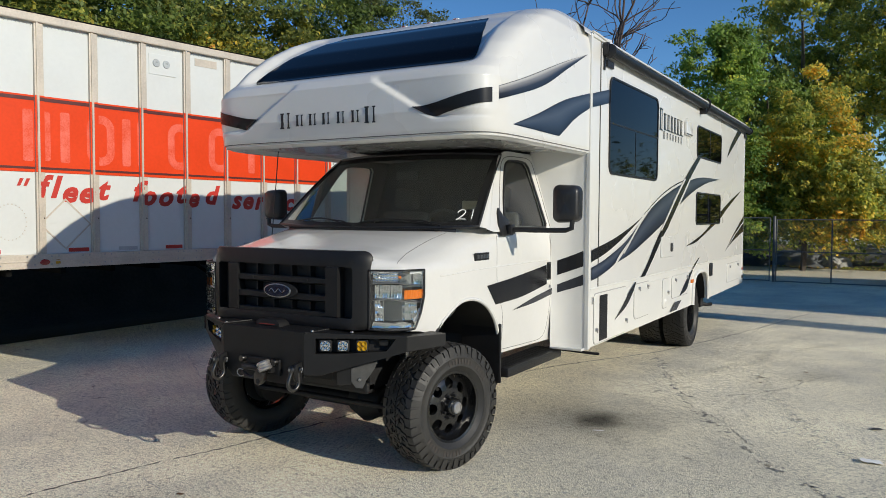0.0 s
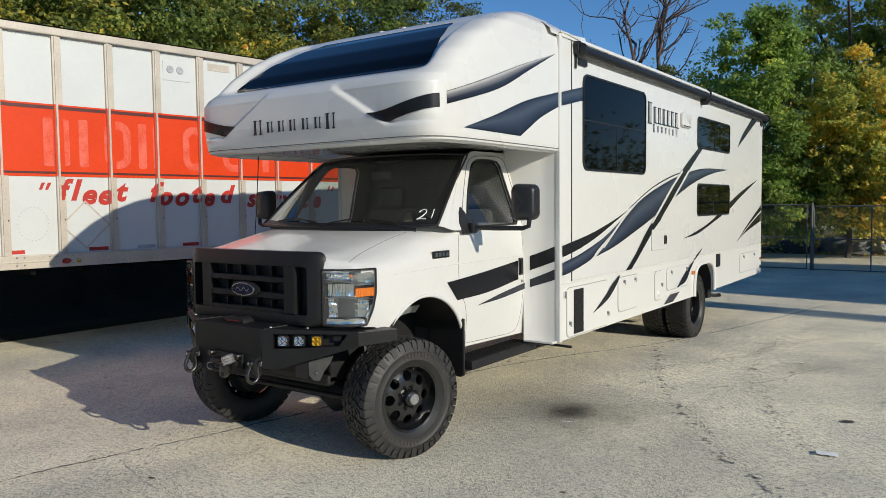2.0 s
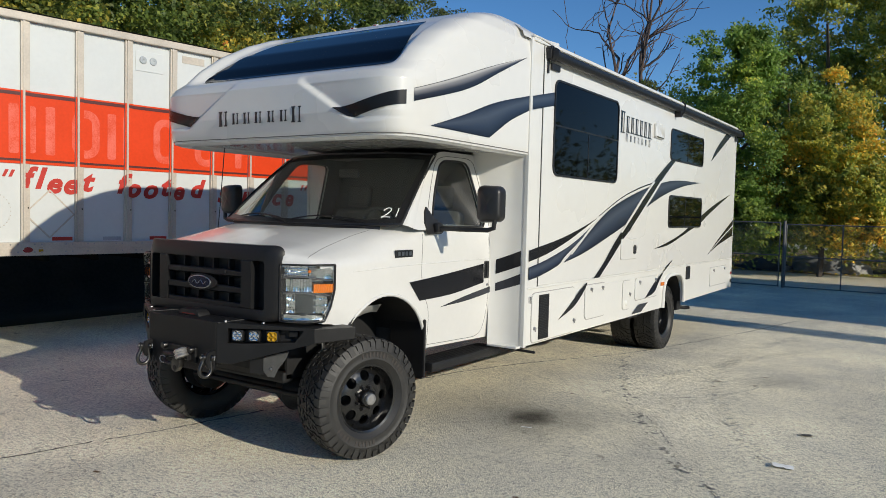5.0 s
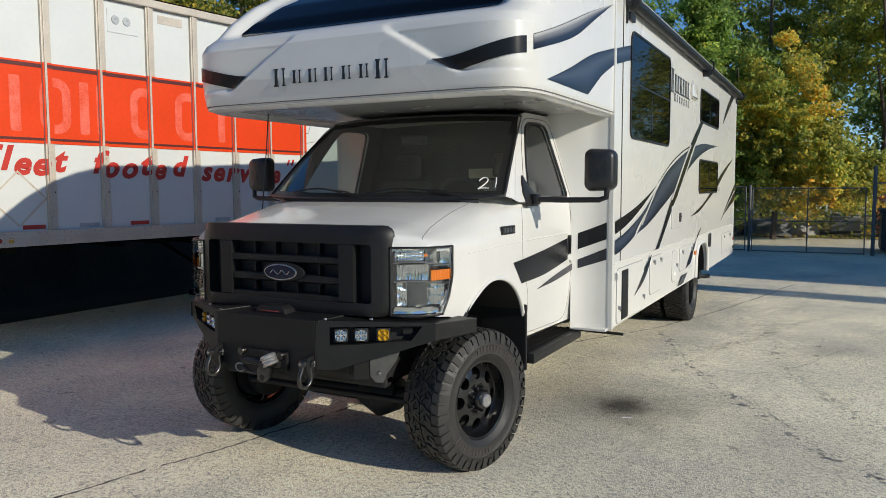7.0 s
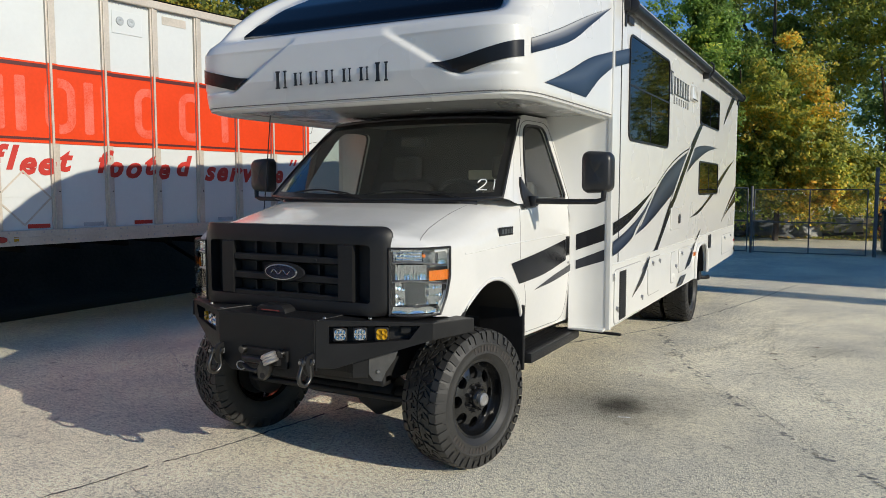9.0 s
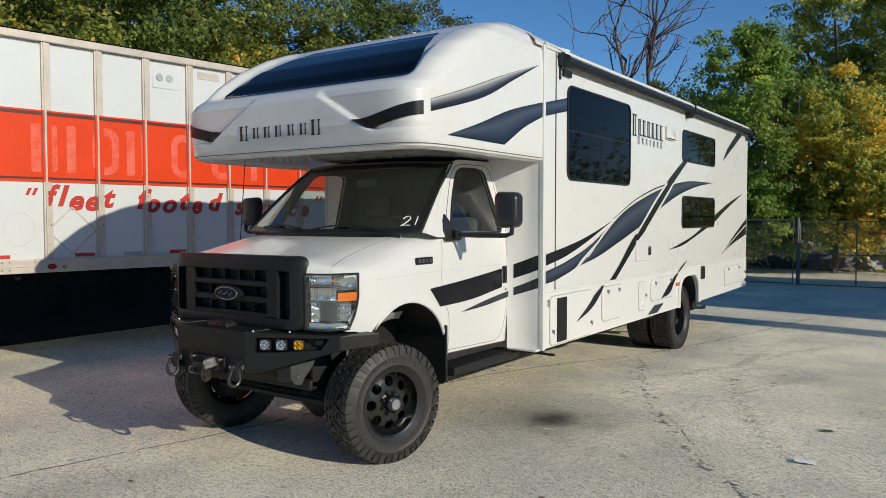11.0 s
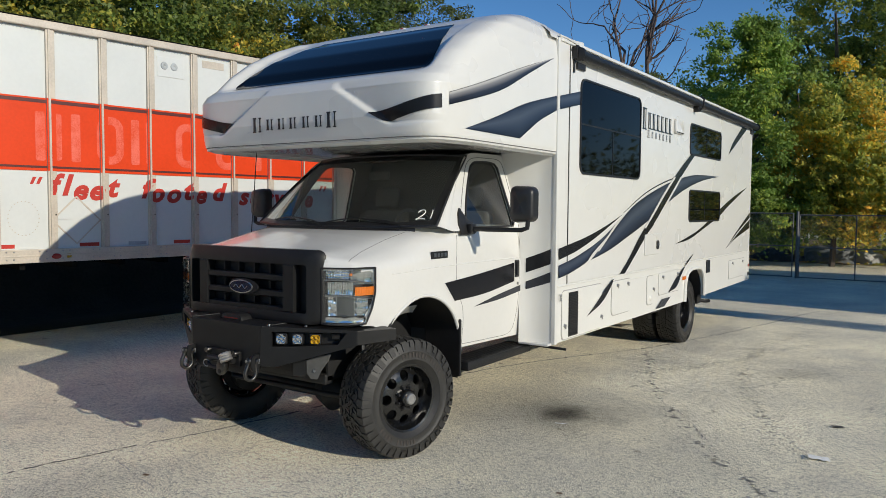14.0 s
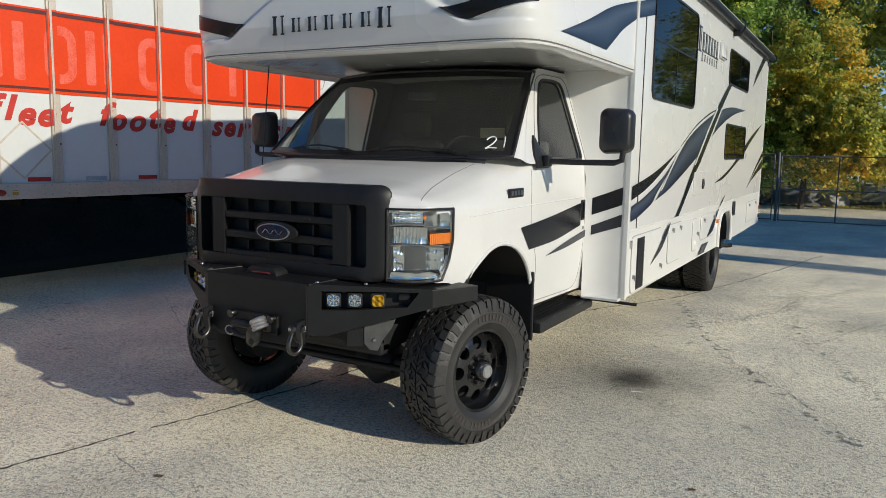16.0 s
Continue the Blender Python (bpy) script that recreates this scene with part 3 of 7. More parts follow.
WX, YF, YR = 1.283, 1.66, 9.10  # wall, front corner, rear
TOP, SKZ, BOT = 3.27, 1.10, 0.60


def coach_shell():
    """Walls and crowned roof: a profile across, carried from front to rear, with rounded rear edges."""
    prof = [(WX, SKZ), (WX, 1.6), (WX, 2.2), (WX, 2.8), (WX, TOP - 0.03), (WX - 0.012, TOP), (WX - 0.06, TOP + 0.03), (0.9, TOP + 0.055), (0.45, TOP + 0.075), (0, TOP + 0.08)]
    prof = prof + [(-x, z) for x, z in prof[-2::-1]]
    rows = []
    for y, k in ((YF, 0), (3.0, 0), (5.0, 0), (7.0, 0), (YR - 0.05, 0), (YR - 0.015, 0.014), (YR, 0.05)):
        rows.append([(x - math.copysign(k, x) if abs(x) > 0.1 else x, y, z - (k if z > 3.0 else 0)) for x, z in prof])
    ob = grid_mesh("coach_shell", rows, WHITE, rv, "smooth white fibreglass coach body", sharp=35)
    bm = bmesh.new()
    bm.from_mesh(ob.data)
    bm.verts.ensure_lookup_table()
    bm.faces.new([bm.verts[len(bm.verts) - len(prof) + i] for i in range(len(prof))])
    bmesh.ops.recalc_face_normals(bm, faces=bm.faces)
    bm.to_mesh(ob.data)
    bm.free()


coach_shell()
# Front wall of the coach behind the cab, and the floor.
part("front_wall", box(-WX + 0.002, WX - 0.002, 1.72, 1.76, 0.62, 3.2), WHITE, rv)
part("floor_pan", box(-WX + 0.02, WX - 0.02, 1.78, YR - 0.03, SKZ - 0.06, SKZ - 0.002), DARK, rv)

ARCH_Y, ARCH_R, ARCH_Z = 5.90, 0.43, 0.56


def skirt(sign, y0, y1, arch=True):
    """The lower side panel, with the rear wheel's opening cut through it."""
    x = sign * WX
    bm = bmesh.new()
    pts = [(y0, BOT), (y0, SKZ - 0.004)]
    pts += [(y1, SKZ - 0.004), (y1, BOT + 0.02)]
    if arch:
        n = 20
        pts.append((ARCH_Y + ARCH_R, BOT))
        for i in range(n + 1):
            a = math.pi * i / n
            y, z = ARCH_Y + ARCH_R * math.copysign(abs(math.cos(a)) ** 0.6, math.cos(a)), ARCH_Z + 0.06 + (0.43 - 0.06) * math.sin(a) ** 0.6
            pts.append((y, z))
        pts.append((ARCH_Y - ARCH_R, BOT))
    outer = [bm.verts.new((x, y, z)) for y, z in pts]
    inner = [bm.verts.new((x - sign * 0.03, y, z)) for y, z in pts]
    bm.faces.new(outer)
    bm.faces.new(reversed(inner))
    for i in range(len(pts)):
        j = (i + 1) % len(pts)
        bm.faces.new((outer[i], inner[i], inner[j], outer[j]))
    bmesh.ops.recalc_face_normals(bm, faces=bm.faces)
    return bm


for s in (1, -1):
    part("skirt_panel", skirt(s, YF + 0.015, YR), SKIRT, rv)
part("rear_valance", box(-WX + 0.04, WX - 0.04, YR - 0.03, YR, BOT + 0.03, SKZ - 0.004), SKIRT, rv)
# Moulded lip of the rear wheel opening.
arch_line = []
for i in range(25):
    a = math.pi * i / 24
    arch_line.append((WX + 0.008, ARCH_Y + (ARCH_R + 0.012) * math.copysign(abs(math.cos(a)) ** 0.6, math.cos(a)), ARCH_Z + 0.06 + 0.385 * math.sin(a) ** 0.6))
arch_line = [(WX + 0.008, ARCH_Y + ARCH_R + 0.012, BOT)] + arch_line + [(WX + 0.008, ARCH_Y - ARCH_R - 0.012, BOT)]
part("wheel_arch_trim", tube(arch_line, 0.024, 8), SKIRT, rv, smooth=True)
bm = bmesh.new()
well = [[], []]
for i in range(13):
    a = math.pi * i / 12
    for k, x in enumerate((WX - 0.031, 0.55)):
        well[k].append((x, ARCH_Y + 0.46 * math.cos(a), 0.60 + 0.42 * math.sin(a)))
grid_mesh("wheel_well", well, DARK, rv)
part("wheel_well_back", box(0.53, 0.55, ARCH_Y - 0.47, ARCH_Y + 0.47, 0.6, 1.03), DARK, rv)

# Corner trims, the roof rail and the slide-out's flush panel.
part("corner_trim", box(WX - 0.03, WX + 0.008, YF - 0.004, YF + 0.045, BOT - 0.01, TOP - 0.02, 0.006), WHITE, rv)
part("corner_trim", box(-WX - 0.008, -WX + 0.03, YF - 0.004, YF + 0.045, BOT - 0.01, TOP - 0.02, 0.006), WHITE, rv)
part("rear_corner_trim", box(WX - 0.02, WX + 0.006, YR - 0.09, YR - 0.05, BOT + 0.02, TOP - 0.03, 0.004), WHITE, rv)
part("gutter_spout", tube([(WX + 0.012, 1.66, 3.262), (WX + 0.016, 1.80, 3.262), (WX + 0.016, 2.05, 3.246)], 0.010, 8), WHITE, rv, smooth=True)
part("roof_rail", box(WX - 0.02, WX + 0.014, YF + 0.03, YR - 0.02, TOP - 0.045, TOP - 0.008, 0.006), WHITE, rv)
SX = WX + 0.008
slide = part("slide_out_panel", moved(prism(round_rect(7.02, 2.06, 0.012, 2), 0.008 - 0.001, 0.002, 1), onto_side(1.905 + 3.51, SKZ + 0.015 + 1.03, WX + 0.001)), WHITE, rv, "flush white slide-out wall")
part("seam", box(WX + 0.001, WX + 0.0035, 1.892, 1.904, SKZ + 0.01, TOP - 0.05), SEAM, rv)
part("lower_ledge", box(WX - 0.004, WX + 0.012, 1.70, YR - 0.1, SKZ - 0.006, SKZ + 0.008, 0.004), SKIRT, rv)
part("skirt_rib", box(WX - 0.004, WX + 0.005, 1.70, 5.45, SKZ - 0.07, SKZ - 0.062, 0.002, 1), SKIRT, rv)


def side_window(y0, y1, z0, z1, r, split, bar=None):
    w, h = y1 - y0, z1 - z0
    m = onto_side((y0 + y1) / 2, (z0 + z1) / 2, SX)
    win = part("window", moved(ring(round_rect(w, h, r), round_rect(w - 0.036, h - 0.036, r - 0.012), 0.012), m), PLASTIC, rv, "frameless black-tinted coach window", smooth=True)
    part("pane", moved(prism(round_rect(w - 0.034, h - 0.034, r - 0.012), 0.006), m), BLACKGLASS, win)
    for y in split:
        zt = (bar if bar else z1) - 0.02
        part("mullion", box(SX + 0.004, SX + 0.0085, y - 0.007, y + 0.007, z0 + 0.02, zt), PLASTIC, win)
    if bar:
        part("transom", box(SX + 0.004, SX + 0.0085, y0 + 0.02, y1 - 0.02, bar - 0.012, bar + 0.004), PLASTIC, win)
    return win


side_window(2.11, 3.69, 2.10, 2.97, 0.09, (2.90,), 2.56)
side_window(5.52, 7.04, 2.485, 2.89, 0.07, (6.28,))
side_window(5.53, 7.05, 1.62, 2.04, 0.07, (6.25,))


def wall(x):
    return lambda y, z: (x, y, z)


D1, D2x = SX + 0.003, SX + 0.0055
decal("stripe", [(1.71, 1.335), (2.09, 1.40), (2.56, 1.52), (3.19, 1.72)], [(1.71, 1.435), (2.29, 1.52), (2.78, 1.62), (3.19, 1.722)], wall(D1), BLACKDECAL, rv, "black vinyl stripe")
decal("stripe", [(1.71, 1.175), (1.92, 1.20), (2.3, 1.28), (2.45, 1.36), (2.78, 1.50), (3.11, 1.66)], [(1.71, 1.285), (2.09, 1.35), (2.62, 1.48), (3.11, 1.662)], wall(D1), NAVY, rv, "navy fading vinyl stripe")
decal("stripe", [(2.42, 1.30), (2.85, 1.37), (3.4, 1.5), (4.02, 1.66), (4.64, 1.85), (5.33, 2.03), (6.12, 2.17), (6.96, 2.255)],
      [(2.42, 1.302), (2.78, 1.47), (3.25, 1.705), (3.66, 1.86), (4.31, 2.02), (4.97, 2.14), (5.8, 2.235), (6.96, 2.257)], wall(D1), NAVY, rv, "navy fading swoosh", n=48, rows=8)
decal("fine_line", [(3.24, 1.742), (3.86, 1.945), (4.47, 2.082), (4.98, 2.165)], [(3.24, 1.75), (3.86, 1.957), (4.47, 2.098), (4.98, 2.178)], wall(D1), GREYDECAL, rv)
decal("stripe", [(3.30, 1.11), (3.54, 1.25), (3.96, 1.5), (4.21, 1.62), (4.56, 1.82), (4.97, 2.06), (5.25, 2.23), (5.77, 2.50)],
      [(3.15, 1.11), (3.41, 1.26), (3.74, 1.49), (4.17, 1.74), (4.55, 1.97), (4.92, 2.18), (5.20, 2.32), (5.60, 2.50)], wall(D2x), BLACKDECAL, rv, "black diagonal vinyl stripe", n=40)
decal("white_line", [(3.92, 1.57), (4.25, 1.765), (4.56, 1.955), (4.95, 2.17)], [(3.87, 1.575), (4.21, 1.785), (4.52, 1.975), (4.91, 2.19)], wall(D2x + 0.001), WHITE, rv)
decal("white_line", [(4.22, 1.605), (4.58, 1.81), (5.0, 2.055), (5.2, 2.18)], [(4.18, 1.615), (4.54, 1.825), (4.96, 2.075), (5.16, 2.195)], wall(D2x + 0.001), WHITE, rv)
decal("white_line", [(2.60, 1.37), (3.12, 1.655)], [(2.56, 1.375), (3.08, 1.665)], wall(D2x), WHITE, rv)
decal("stripe", [(5.03, 1.36), (5.56, 1.395), (6.16, 1.505), (7.06, 1.69), (7.55, 1.835), (8.70, 2.138)], [(5.03, 1.362), (5.56, 1.435), (6.16, 1.545), (7.11, 1.80), (7.9, 1.99), (8.70, 2.142)], wall(D1), BLACKDECAL, rv, "black tapered slash")
decal("stripe", [(7.51, 1.21), (8.10, 1.34), (9.0, 1.48)], [(7.51, 1.212), (8.2, 1.47), (9.0, 1.74)], wall(D1), BLACKDECAL, rv, "black wedge")
decal("white_line", [(7.60, 1.235), (8.25, 1.43), (9.0, 1.63)], [(7.60, 1.245), (8.25, 1.452), (9.0, 1.655)], wall(D2x), WHITE, rv)
decal("stripe", [(2.34, 0.768), (2.69, 0.865), (2.92, 1.0), (2.99, 1.07)], [(2.34, 0.77), (2.58, 0.885), (2.80, 1.0), (2.97, 1.075)], wall(WX + 0.014), BLACKDECAL, rv, "small black slash")
decal("stripe", [(4.32, 0.625), (4.62, 0.625)], [(4.55, 0.72), (4.86, 0.72)], wall(WX + 0.014), GREYDECAL, rv)
decal("stripe", [(4.80, 0.78), (5.09, 0.825), (5.26, 0.95), (5.42, 1.05)], [(4.76, 0.78), (5.03, 0.92), (5.2, 0.99), (5.40, 1.055)], wall(WX + 0.014), BLACKDECAL, rv)
decal("stripe", [(5.44, 1.06), (5.60, 1.12), (5.77, 1.19)], [(5.42, 1.065), (5.55, 1.13), (5.76, 1.195)], wall(WX + 0.014), BLACKDECAL, rv)
decal("stripe", [(7.49, 2.60), (7.96, 2.80), (8.65, 3.09)], [(7.49, 2.602), (7.76, 2.81), (8.34, 3.10)], wall(D1), BLACKDECAL, rv, "black wedge under the awning")

# Model name on the side.
INK = material("black_lettering", (0.012, 0.012, 0.013), 0.3)


def word_bars(name, y0, z, sizes, x, mat, gap, wide=0.42, stroke=0.16):
    """A maker's name as plain upright bars: a heavy and a light stroke with small feet for each sign."""
    y = y0
    for size in sizes:
        w, lift, h = size * wide, z + (size - min(sizes)) * 0.15, size / 2
        bm = box(x, x + 0.002, y + size * 0.05, y + size * (0.05 + stroke), lift - h, lift + h)
        box(x, x + 0.002, y + w - size * 0.12, y + w - size * 0.06, lift - h, lift + h, bm=bm)
        for c in (y + size * (0.05 + stroke / 2), y + w - size * 0.09):
            for v in (lift - h, lift + h - size * 0.05):
                box(x + 0.0003, x + 0.0022, c - size * (0.05 + stroke / 2), c + size * (0.05 + stroke / 2), v, v + size * 0.05, bm=bm)
        part(name, bm, mat, rv)
        y += w + gap


word_bars("name_bar", 3.755, 2.765, (0.235, 0.175, 0.175, 0.175, 0.175, 0.175, 0.175), D1, INK, 0.057, 0.50)
part("rule", box(D1, D1 + 0.002, 3.95, 4.79, 2.672, 2.68), INK, rv)
word_bars("name_bar", 3.92, 2.615, (0.085, 0.068, 0.068, 0.068, 0.068, 0.068, 0.08), D1, INK, 0.083, 0.62, 0.14)
scoop = part("refrigerator_vent_scoop", moved(prism(round_rect(0.34, 0.17, 0.03), 0.03, 0.012), onto_side(5.02, 2.79, SX)), WHITE, rv, smooth=True)
part("vent_slot", box(SX + 0.028, SX + 0.032, 4.88, 5.15, 2.712, 2.724), SEAM, scoop)


def hatch(y0, y1, z0, z1, r=0.035, latches=()):
    w, h = y1 - y0, z1 - z0
    m = onto_side((y0 + y1) / 2, (z0 + z1) / 2, WX)
    door = part("hatch", moved(prism(round_rect(w, h, r), 0.010, 0.004, 1), m), SKIRT, rv, "white storage hatch", smooth=True)
    part("gasket", moved(ring(round_rect(w + 0.016, h + 0.016, r + 0.008), round_rect(w - 0.002, h - 0.002, r), 0.002), m), GASKET, door)
    for y, z in latches:
        part("latch", moved(lathe([(0, 0.022), (0.012, 0.020), (0.015, 0.010), (0.018, 0)], 14), pose(WX + 0.01, y, z)), CAPSTEEL, door, smooth=True)
        part("thumb_turn", box(WX + 0.02, WX + 0.03, y - 0.005, y + 0.005, z - 0.03, z + 0.004, 0.002, 1), CAPSTEEL, door)
    return door


cab_hatch = hatch(1.80, 2.71, 0.615, 1.05, 0.05, ((1.845, 0.74), (2.685, 0.73)))
louvre = part("louvre_panel", box(WX + 0.0105, WX + 0.014, 1.925, 2.125, 0.63, 1.03), PLASTIC, cab_hatch, "black perforated louvre")
for k in range(26):
    part("slat", box(WX + 0.014, WX + 0.019, 1.932, 2.118, 0.640 + 0.015 * k, 0.647 + 0.015 * k), PLASTIC, louvre)
hatch(2.965, 3.51, 0.70, 1.045, 0.06, ((3.1, 1.0), (3.40, 1.0)))
hatch(4.02, 4.25, 0.70, 1.025, 0.05, ((4.22, 0.87),))
part("round_cap", moved(lathe([(0, 0.016), (0.02, 0.015), (0.03, 0.006), (0.034, 0.0)], 20), pose(WX + 0.01, 4.13, 0.77)), SKIRT, rv, smooth=True)
hatch(4.42, 5.24, 0.775, 1.03, 0.05, ((4.55, 0.985), (5.12, 0.985)))
hatch(7.72, 8.72, 0.72, 1.0, 0.03, ((7.9, 0.96), (8.55, 0.96)))
box_hatch = part("utility_hatch", moved(prism(round_rect(0.5, 0.235, 0.02), 0.012, 0.004, 1), onto_side(4.14, 1.385, SX)), WHITE, rv, "white utility hatch with black lock")
part("lock", moved(prism(round_rect(0.07, 0.10, 0.02), 0.014, 0.004, 1), onto_side(4.30, 1.375, SX + 0.012)), PLASTIC, box_hatch)
part("lock_face", moved(prism(round_rect(0.03, 0.04, 0.01), 0.006), onto_side(4.30, 1.375, SX + 0.026)), CHROME, box_hatch)
part("furnace_vent", moved(prism(round_rect(0.17, 0.18, 0.02), 0.016, 0.004, 1), onto_side(6.53, 0.99, WX)), PLASTIC, rv, "small black exhaust vent")
part("side_marker", box(WX, WX + 0.018, 5.36, 5.47, 0.885, 0.93, 0.004), AMBER, rv, "amber side marker lamp")
part("rear_marker", box(WX, WX + 0.016, 8.99, 9.06, 0.84, 0.88, 0.004), REDLENS, rv)
part("rear_marker", box(WX, WX + 0.016, 9.0, 9.06, 0.70, 0.75, 0.004), PLASTIC, rv)
part("entry_latch", box(WX, WX + 0.02, 1.735, 1.765, 0.97, 1.03, 0.005), CHROME, rv)

# Roll-out awning under the roof's edge.
AWN = material("charcoal_awning_fabric", (0.011, 0.0115, 0.013), 0.42, var=0.25, vscale=9, bump=0.15, bscale=300)
awning = part("awning_roll", tube([(WX + 0.062, y, 3.147) for y in np.linspace(1.97, 9.06, 30)], 0.043, 16), AWN, rv, "rolled charcoal awning on black arms", smooth=True)
part("rail_flap", box(WX + 0.01, WX + 0.07, 2.0, 9.03, 3.205, 3.213, 0.002, 1), WHITE, awning)
for y in (1.955, 9.07):
    part("end_cap", moved(lathe([(0, 0.018), (0.045, 0.018), (0.06, 0.008), (0.06, -0.02), (0, -0.02)], 20), pose(WX + 0.062, y, 3.15, 0, 0, -90 if y < 5 else 90)), PLASTIC, awning, smooth=True)
    part("arm_head", moved(prism(smooth_line([(-0.034, -0.05), (-0.04, 0.02), (-0.02, 0.062), (0.02, 0.062), (0.04, 0.02), (0.034, -0.05)], 20).tolist(), 0.05, 0.006, 2), onto_side(y, 3.16, WX + 0.008)), PLASTIC, awning, smooth=True)
    part("arm_strap", box(WX + 0.008, WX + 0.022, y - 0.014, y + 0.014, 2.99, 3.13, 0.004), PLASTIC, awning)
    part("arm_bolt", moved(lathe([(0, 0.012), (0.012, 0.011), (0.016, 0)], 12), pose(WX + 0.058, y, 3.175)), STEEL, awning, smooth=True)
    part("arm_foot", box(WX + 0.008, WX + 0.03, y + (0.05 if y < 5 else -0.2), y + (0.22 if y < 5 else -0.05), 3.03, 3.09, 0.006), PLASTIC, awning)
part("support_cradle", box(WX + 0.006, WX + 0.09, 5.64, 5.70, 3.04, 3.12, 0.008), PLASTIC, awning)
part("cradle_hook", tube([(WX + 0.09, 5.67, 3.06), (WX + 0.13, 5.67, 3.12), (WX + 0.13, 5.67, 3.2), (WX + 0.09, 5.67, 3.235)], 0.012, 8), PLASTIC, awning)

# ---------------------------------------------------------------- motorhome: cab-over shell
# White gelcoat greyed: the shade below the cab-over is in this colour.
UNDER_SHADE = material("shaded_underside_gelcoat", (0.48, 0.475, 0.46), 0.25, var=0.06, vscale=2, coat=0.5)
YB = 1.665


def nose_front(z):
    return float(np.interp(z, (2.235, 2.24, 2.255, 2.28, 2.42, 2.64, 2.70, 2.77, 2.90, 3.05, 3.20, 3.30, 3.38, 3.42, 3.44), (-0.05, -0.085, -0.115, -0.14, -0.172, -0.172, -0.118, -0.01, 0.13, 0.34, 0.62, 0.87, 1.16, 1.37, 1.56)))


def nose_wide(z):
    return float(np.interp(z, (2.235, 2.24, 2.255, 2.28, 3.08, 3.20, 3.30, 3.37, 3.42, 3.44), (1.225, 1.25, 1.268, 1.277, 1.279, 1.264, 1.22, 1.15, 1.02, 0.90)))


def nose_power(z):
    return float(np.interp(z, (2.23, 2.4, 2.70, 2.9, 3.1, 3.3, 3.44), (12, 12.5, 12.5, 12, 11, 9, 5)))


def smoothstep(a, b, v):
    t = min(1, max(0, (v - a) / (b - a)))
    return t * t * (3 - 2 * t)


def pocket(x, z):
    """How far the side pockets beside the name panel lie back."""
    if not 2.34 < z < 2.74:
        return 0.0
    edge = float(np.interp(z, (2.37, 2.655, 2.70), (0.845, 0.36, 0.335)))
    return 0.045 * smoothstep(edge - 0.012, edge + 0.05, abs(x)) * smoothstep(2.355, 2.385, z) * (1 - smoothstep(2.62, 2.72, z)) * min(1.0, max(0.0, (1.26 - abs(x)) / (1.26 - edge)))


def scoop_in(x, z):
    """The forehead lies back between its shoulders."""
    return 0.11 * (1 - smoothstep(0.99, 1.12, abs(x) + 0.16 * max(0, z - 2.85))) * smoothstep(2.72, 2.80, z) * (1 - smoothstep(3.25, 3.37, z))


def nose_y(x, z):
    w, f, p = nose_wide(z), nose_front(z), nose_power(z)
    return YB - (YB - f) * max(0.0, 1 - min(1, abs(x) / w) ** p) ** (1 / p) + pocket(x, z) + scoop_in(x, z)


def nose_x(y, z):
    w, f, p = nose_wide(z), nose_front(z), nose_power(z)
    return w * max(0.0, 1 - min(1, max(0, (YB - y) / (YB - f))) ** p) ** (1 / p)


def nose_ring(z, n=301):
    w, f, p = nose_wide(z), nose_front(z), nose_power(z)
    half = []
    for i in range(400):
        c = math.pi / 2 * i / 399
        t = math.tan(c) if i < 399 else 1e9
        r = 1 / (1 + t ** p) ** (1 / p) if t < 1e6 else 0.0
        half.append((w * (t * r if t < 1e6 else 1.0), YB - (YB - f) * r))
    pts = [(-x, y) for x, y in half[::-1]] + half[1:]
    line = np.array(pts)
    s = np.concatenate([[0], np.cumsum(np.linalg.norm(np.diff(line, axis=0), axis=1))])
    u = np.linspace(0, s[-1], n)
    return [(a, b + pocket(a, z) + scoop_in(a, z) if abs(a) < w - 0.03 else b, z) for a, b in zip(np.interp(u, s, line[:, 0]), np.interp(u, s, line[:, 1]))]


levels = [2.235, 2.24, 2.247, 2.255, 2.267, 2.28, 2.31, 2.335] + list(np.linspace(2.36, 2.78, 84)) + list(np.linspace(2.80, 3.38, 40)) + [3.395, 3.41, 3.42, 3.43, 3.44]
rows = [nose_ring(z) for z in levels]
# The underside lies a little higher than the lip that runs round it.
lip = [[(x * (1 - k), YB - (YB - y) * (1 - k * 0.75), z) for x, y, _ in rows[0]] for k, z in ((0.045, 2.268), (0.035, 2.262), (0.03, 2.24))]
rows = lip + rows
# Roof cap behind the crown, closed across.
rows.append([(x * 0.5, 1.0 * y + 0.0 + (YB - y) * 0.4, 3.452) for x, y, z in rows[-1]])
grid_mesh("cab_over_cap", rows, WHITE, rv, "moulded white cab-over cap with a recessed name panel", sharp=60)
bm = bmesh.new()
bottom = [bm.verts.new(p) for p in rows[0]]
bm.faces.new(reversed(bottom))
part("cab_over_floor", bm, UNDER_SHADE, rv, "cab-over underside, greyed for its shade")
edge = [Vector(p) for p in nose_ring(2.258, 121)]
part("lip_bead", tube([p + Vector((0.003 * math.copysign(1, p.x), -0.004, 0)) for p in edge], 0.007, 6), WHITE, rv, smooth=True)
groove = [Vector(p) for p in nose_ring(2.272, 121)]
part("lip_groove", tube([p + Vector((0.001 * math.copysign(1, p.x), -0.0015, 0)) for p in groove], 0.0035, 6), SHUT, rv)
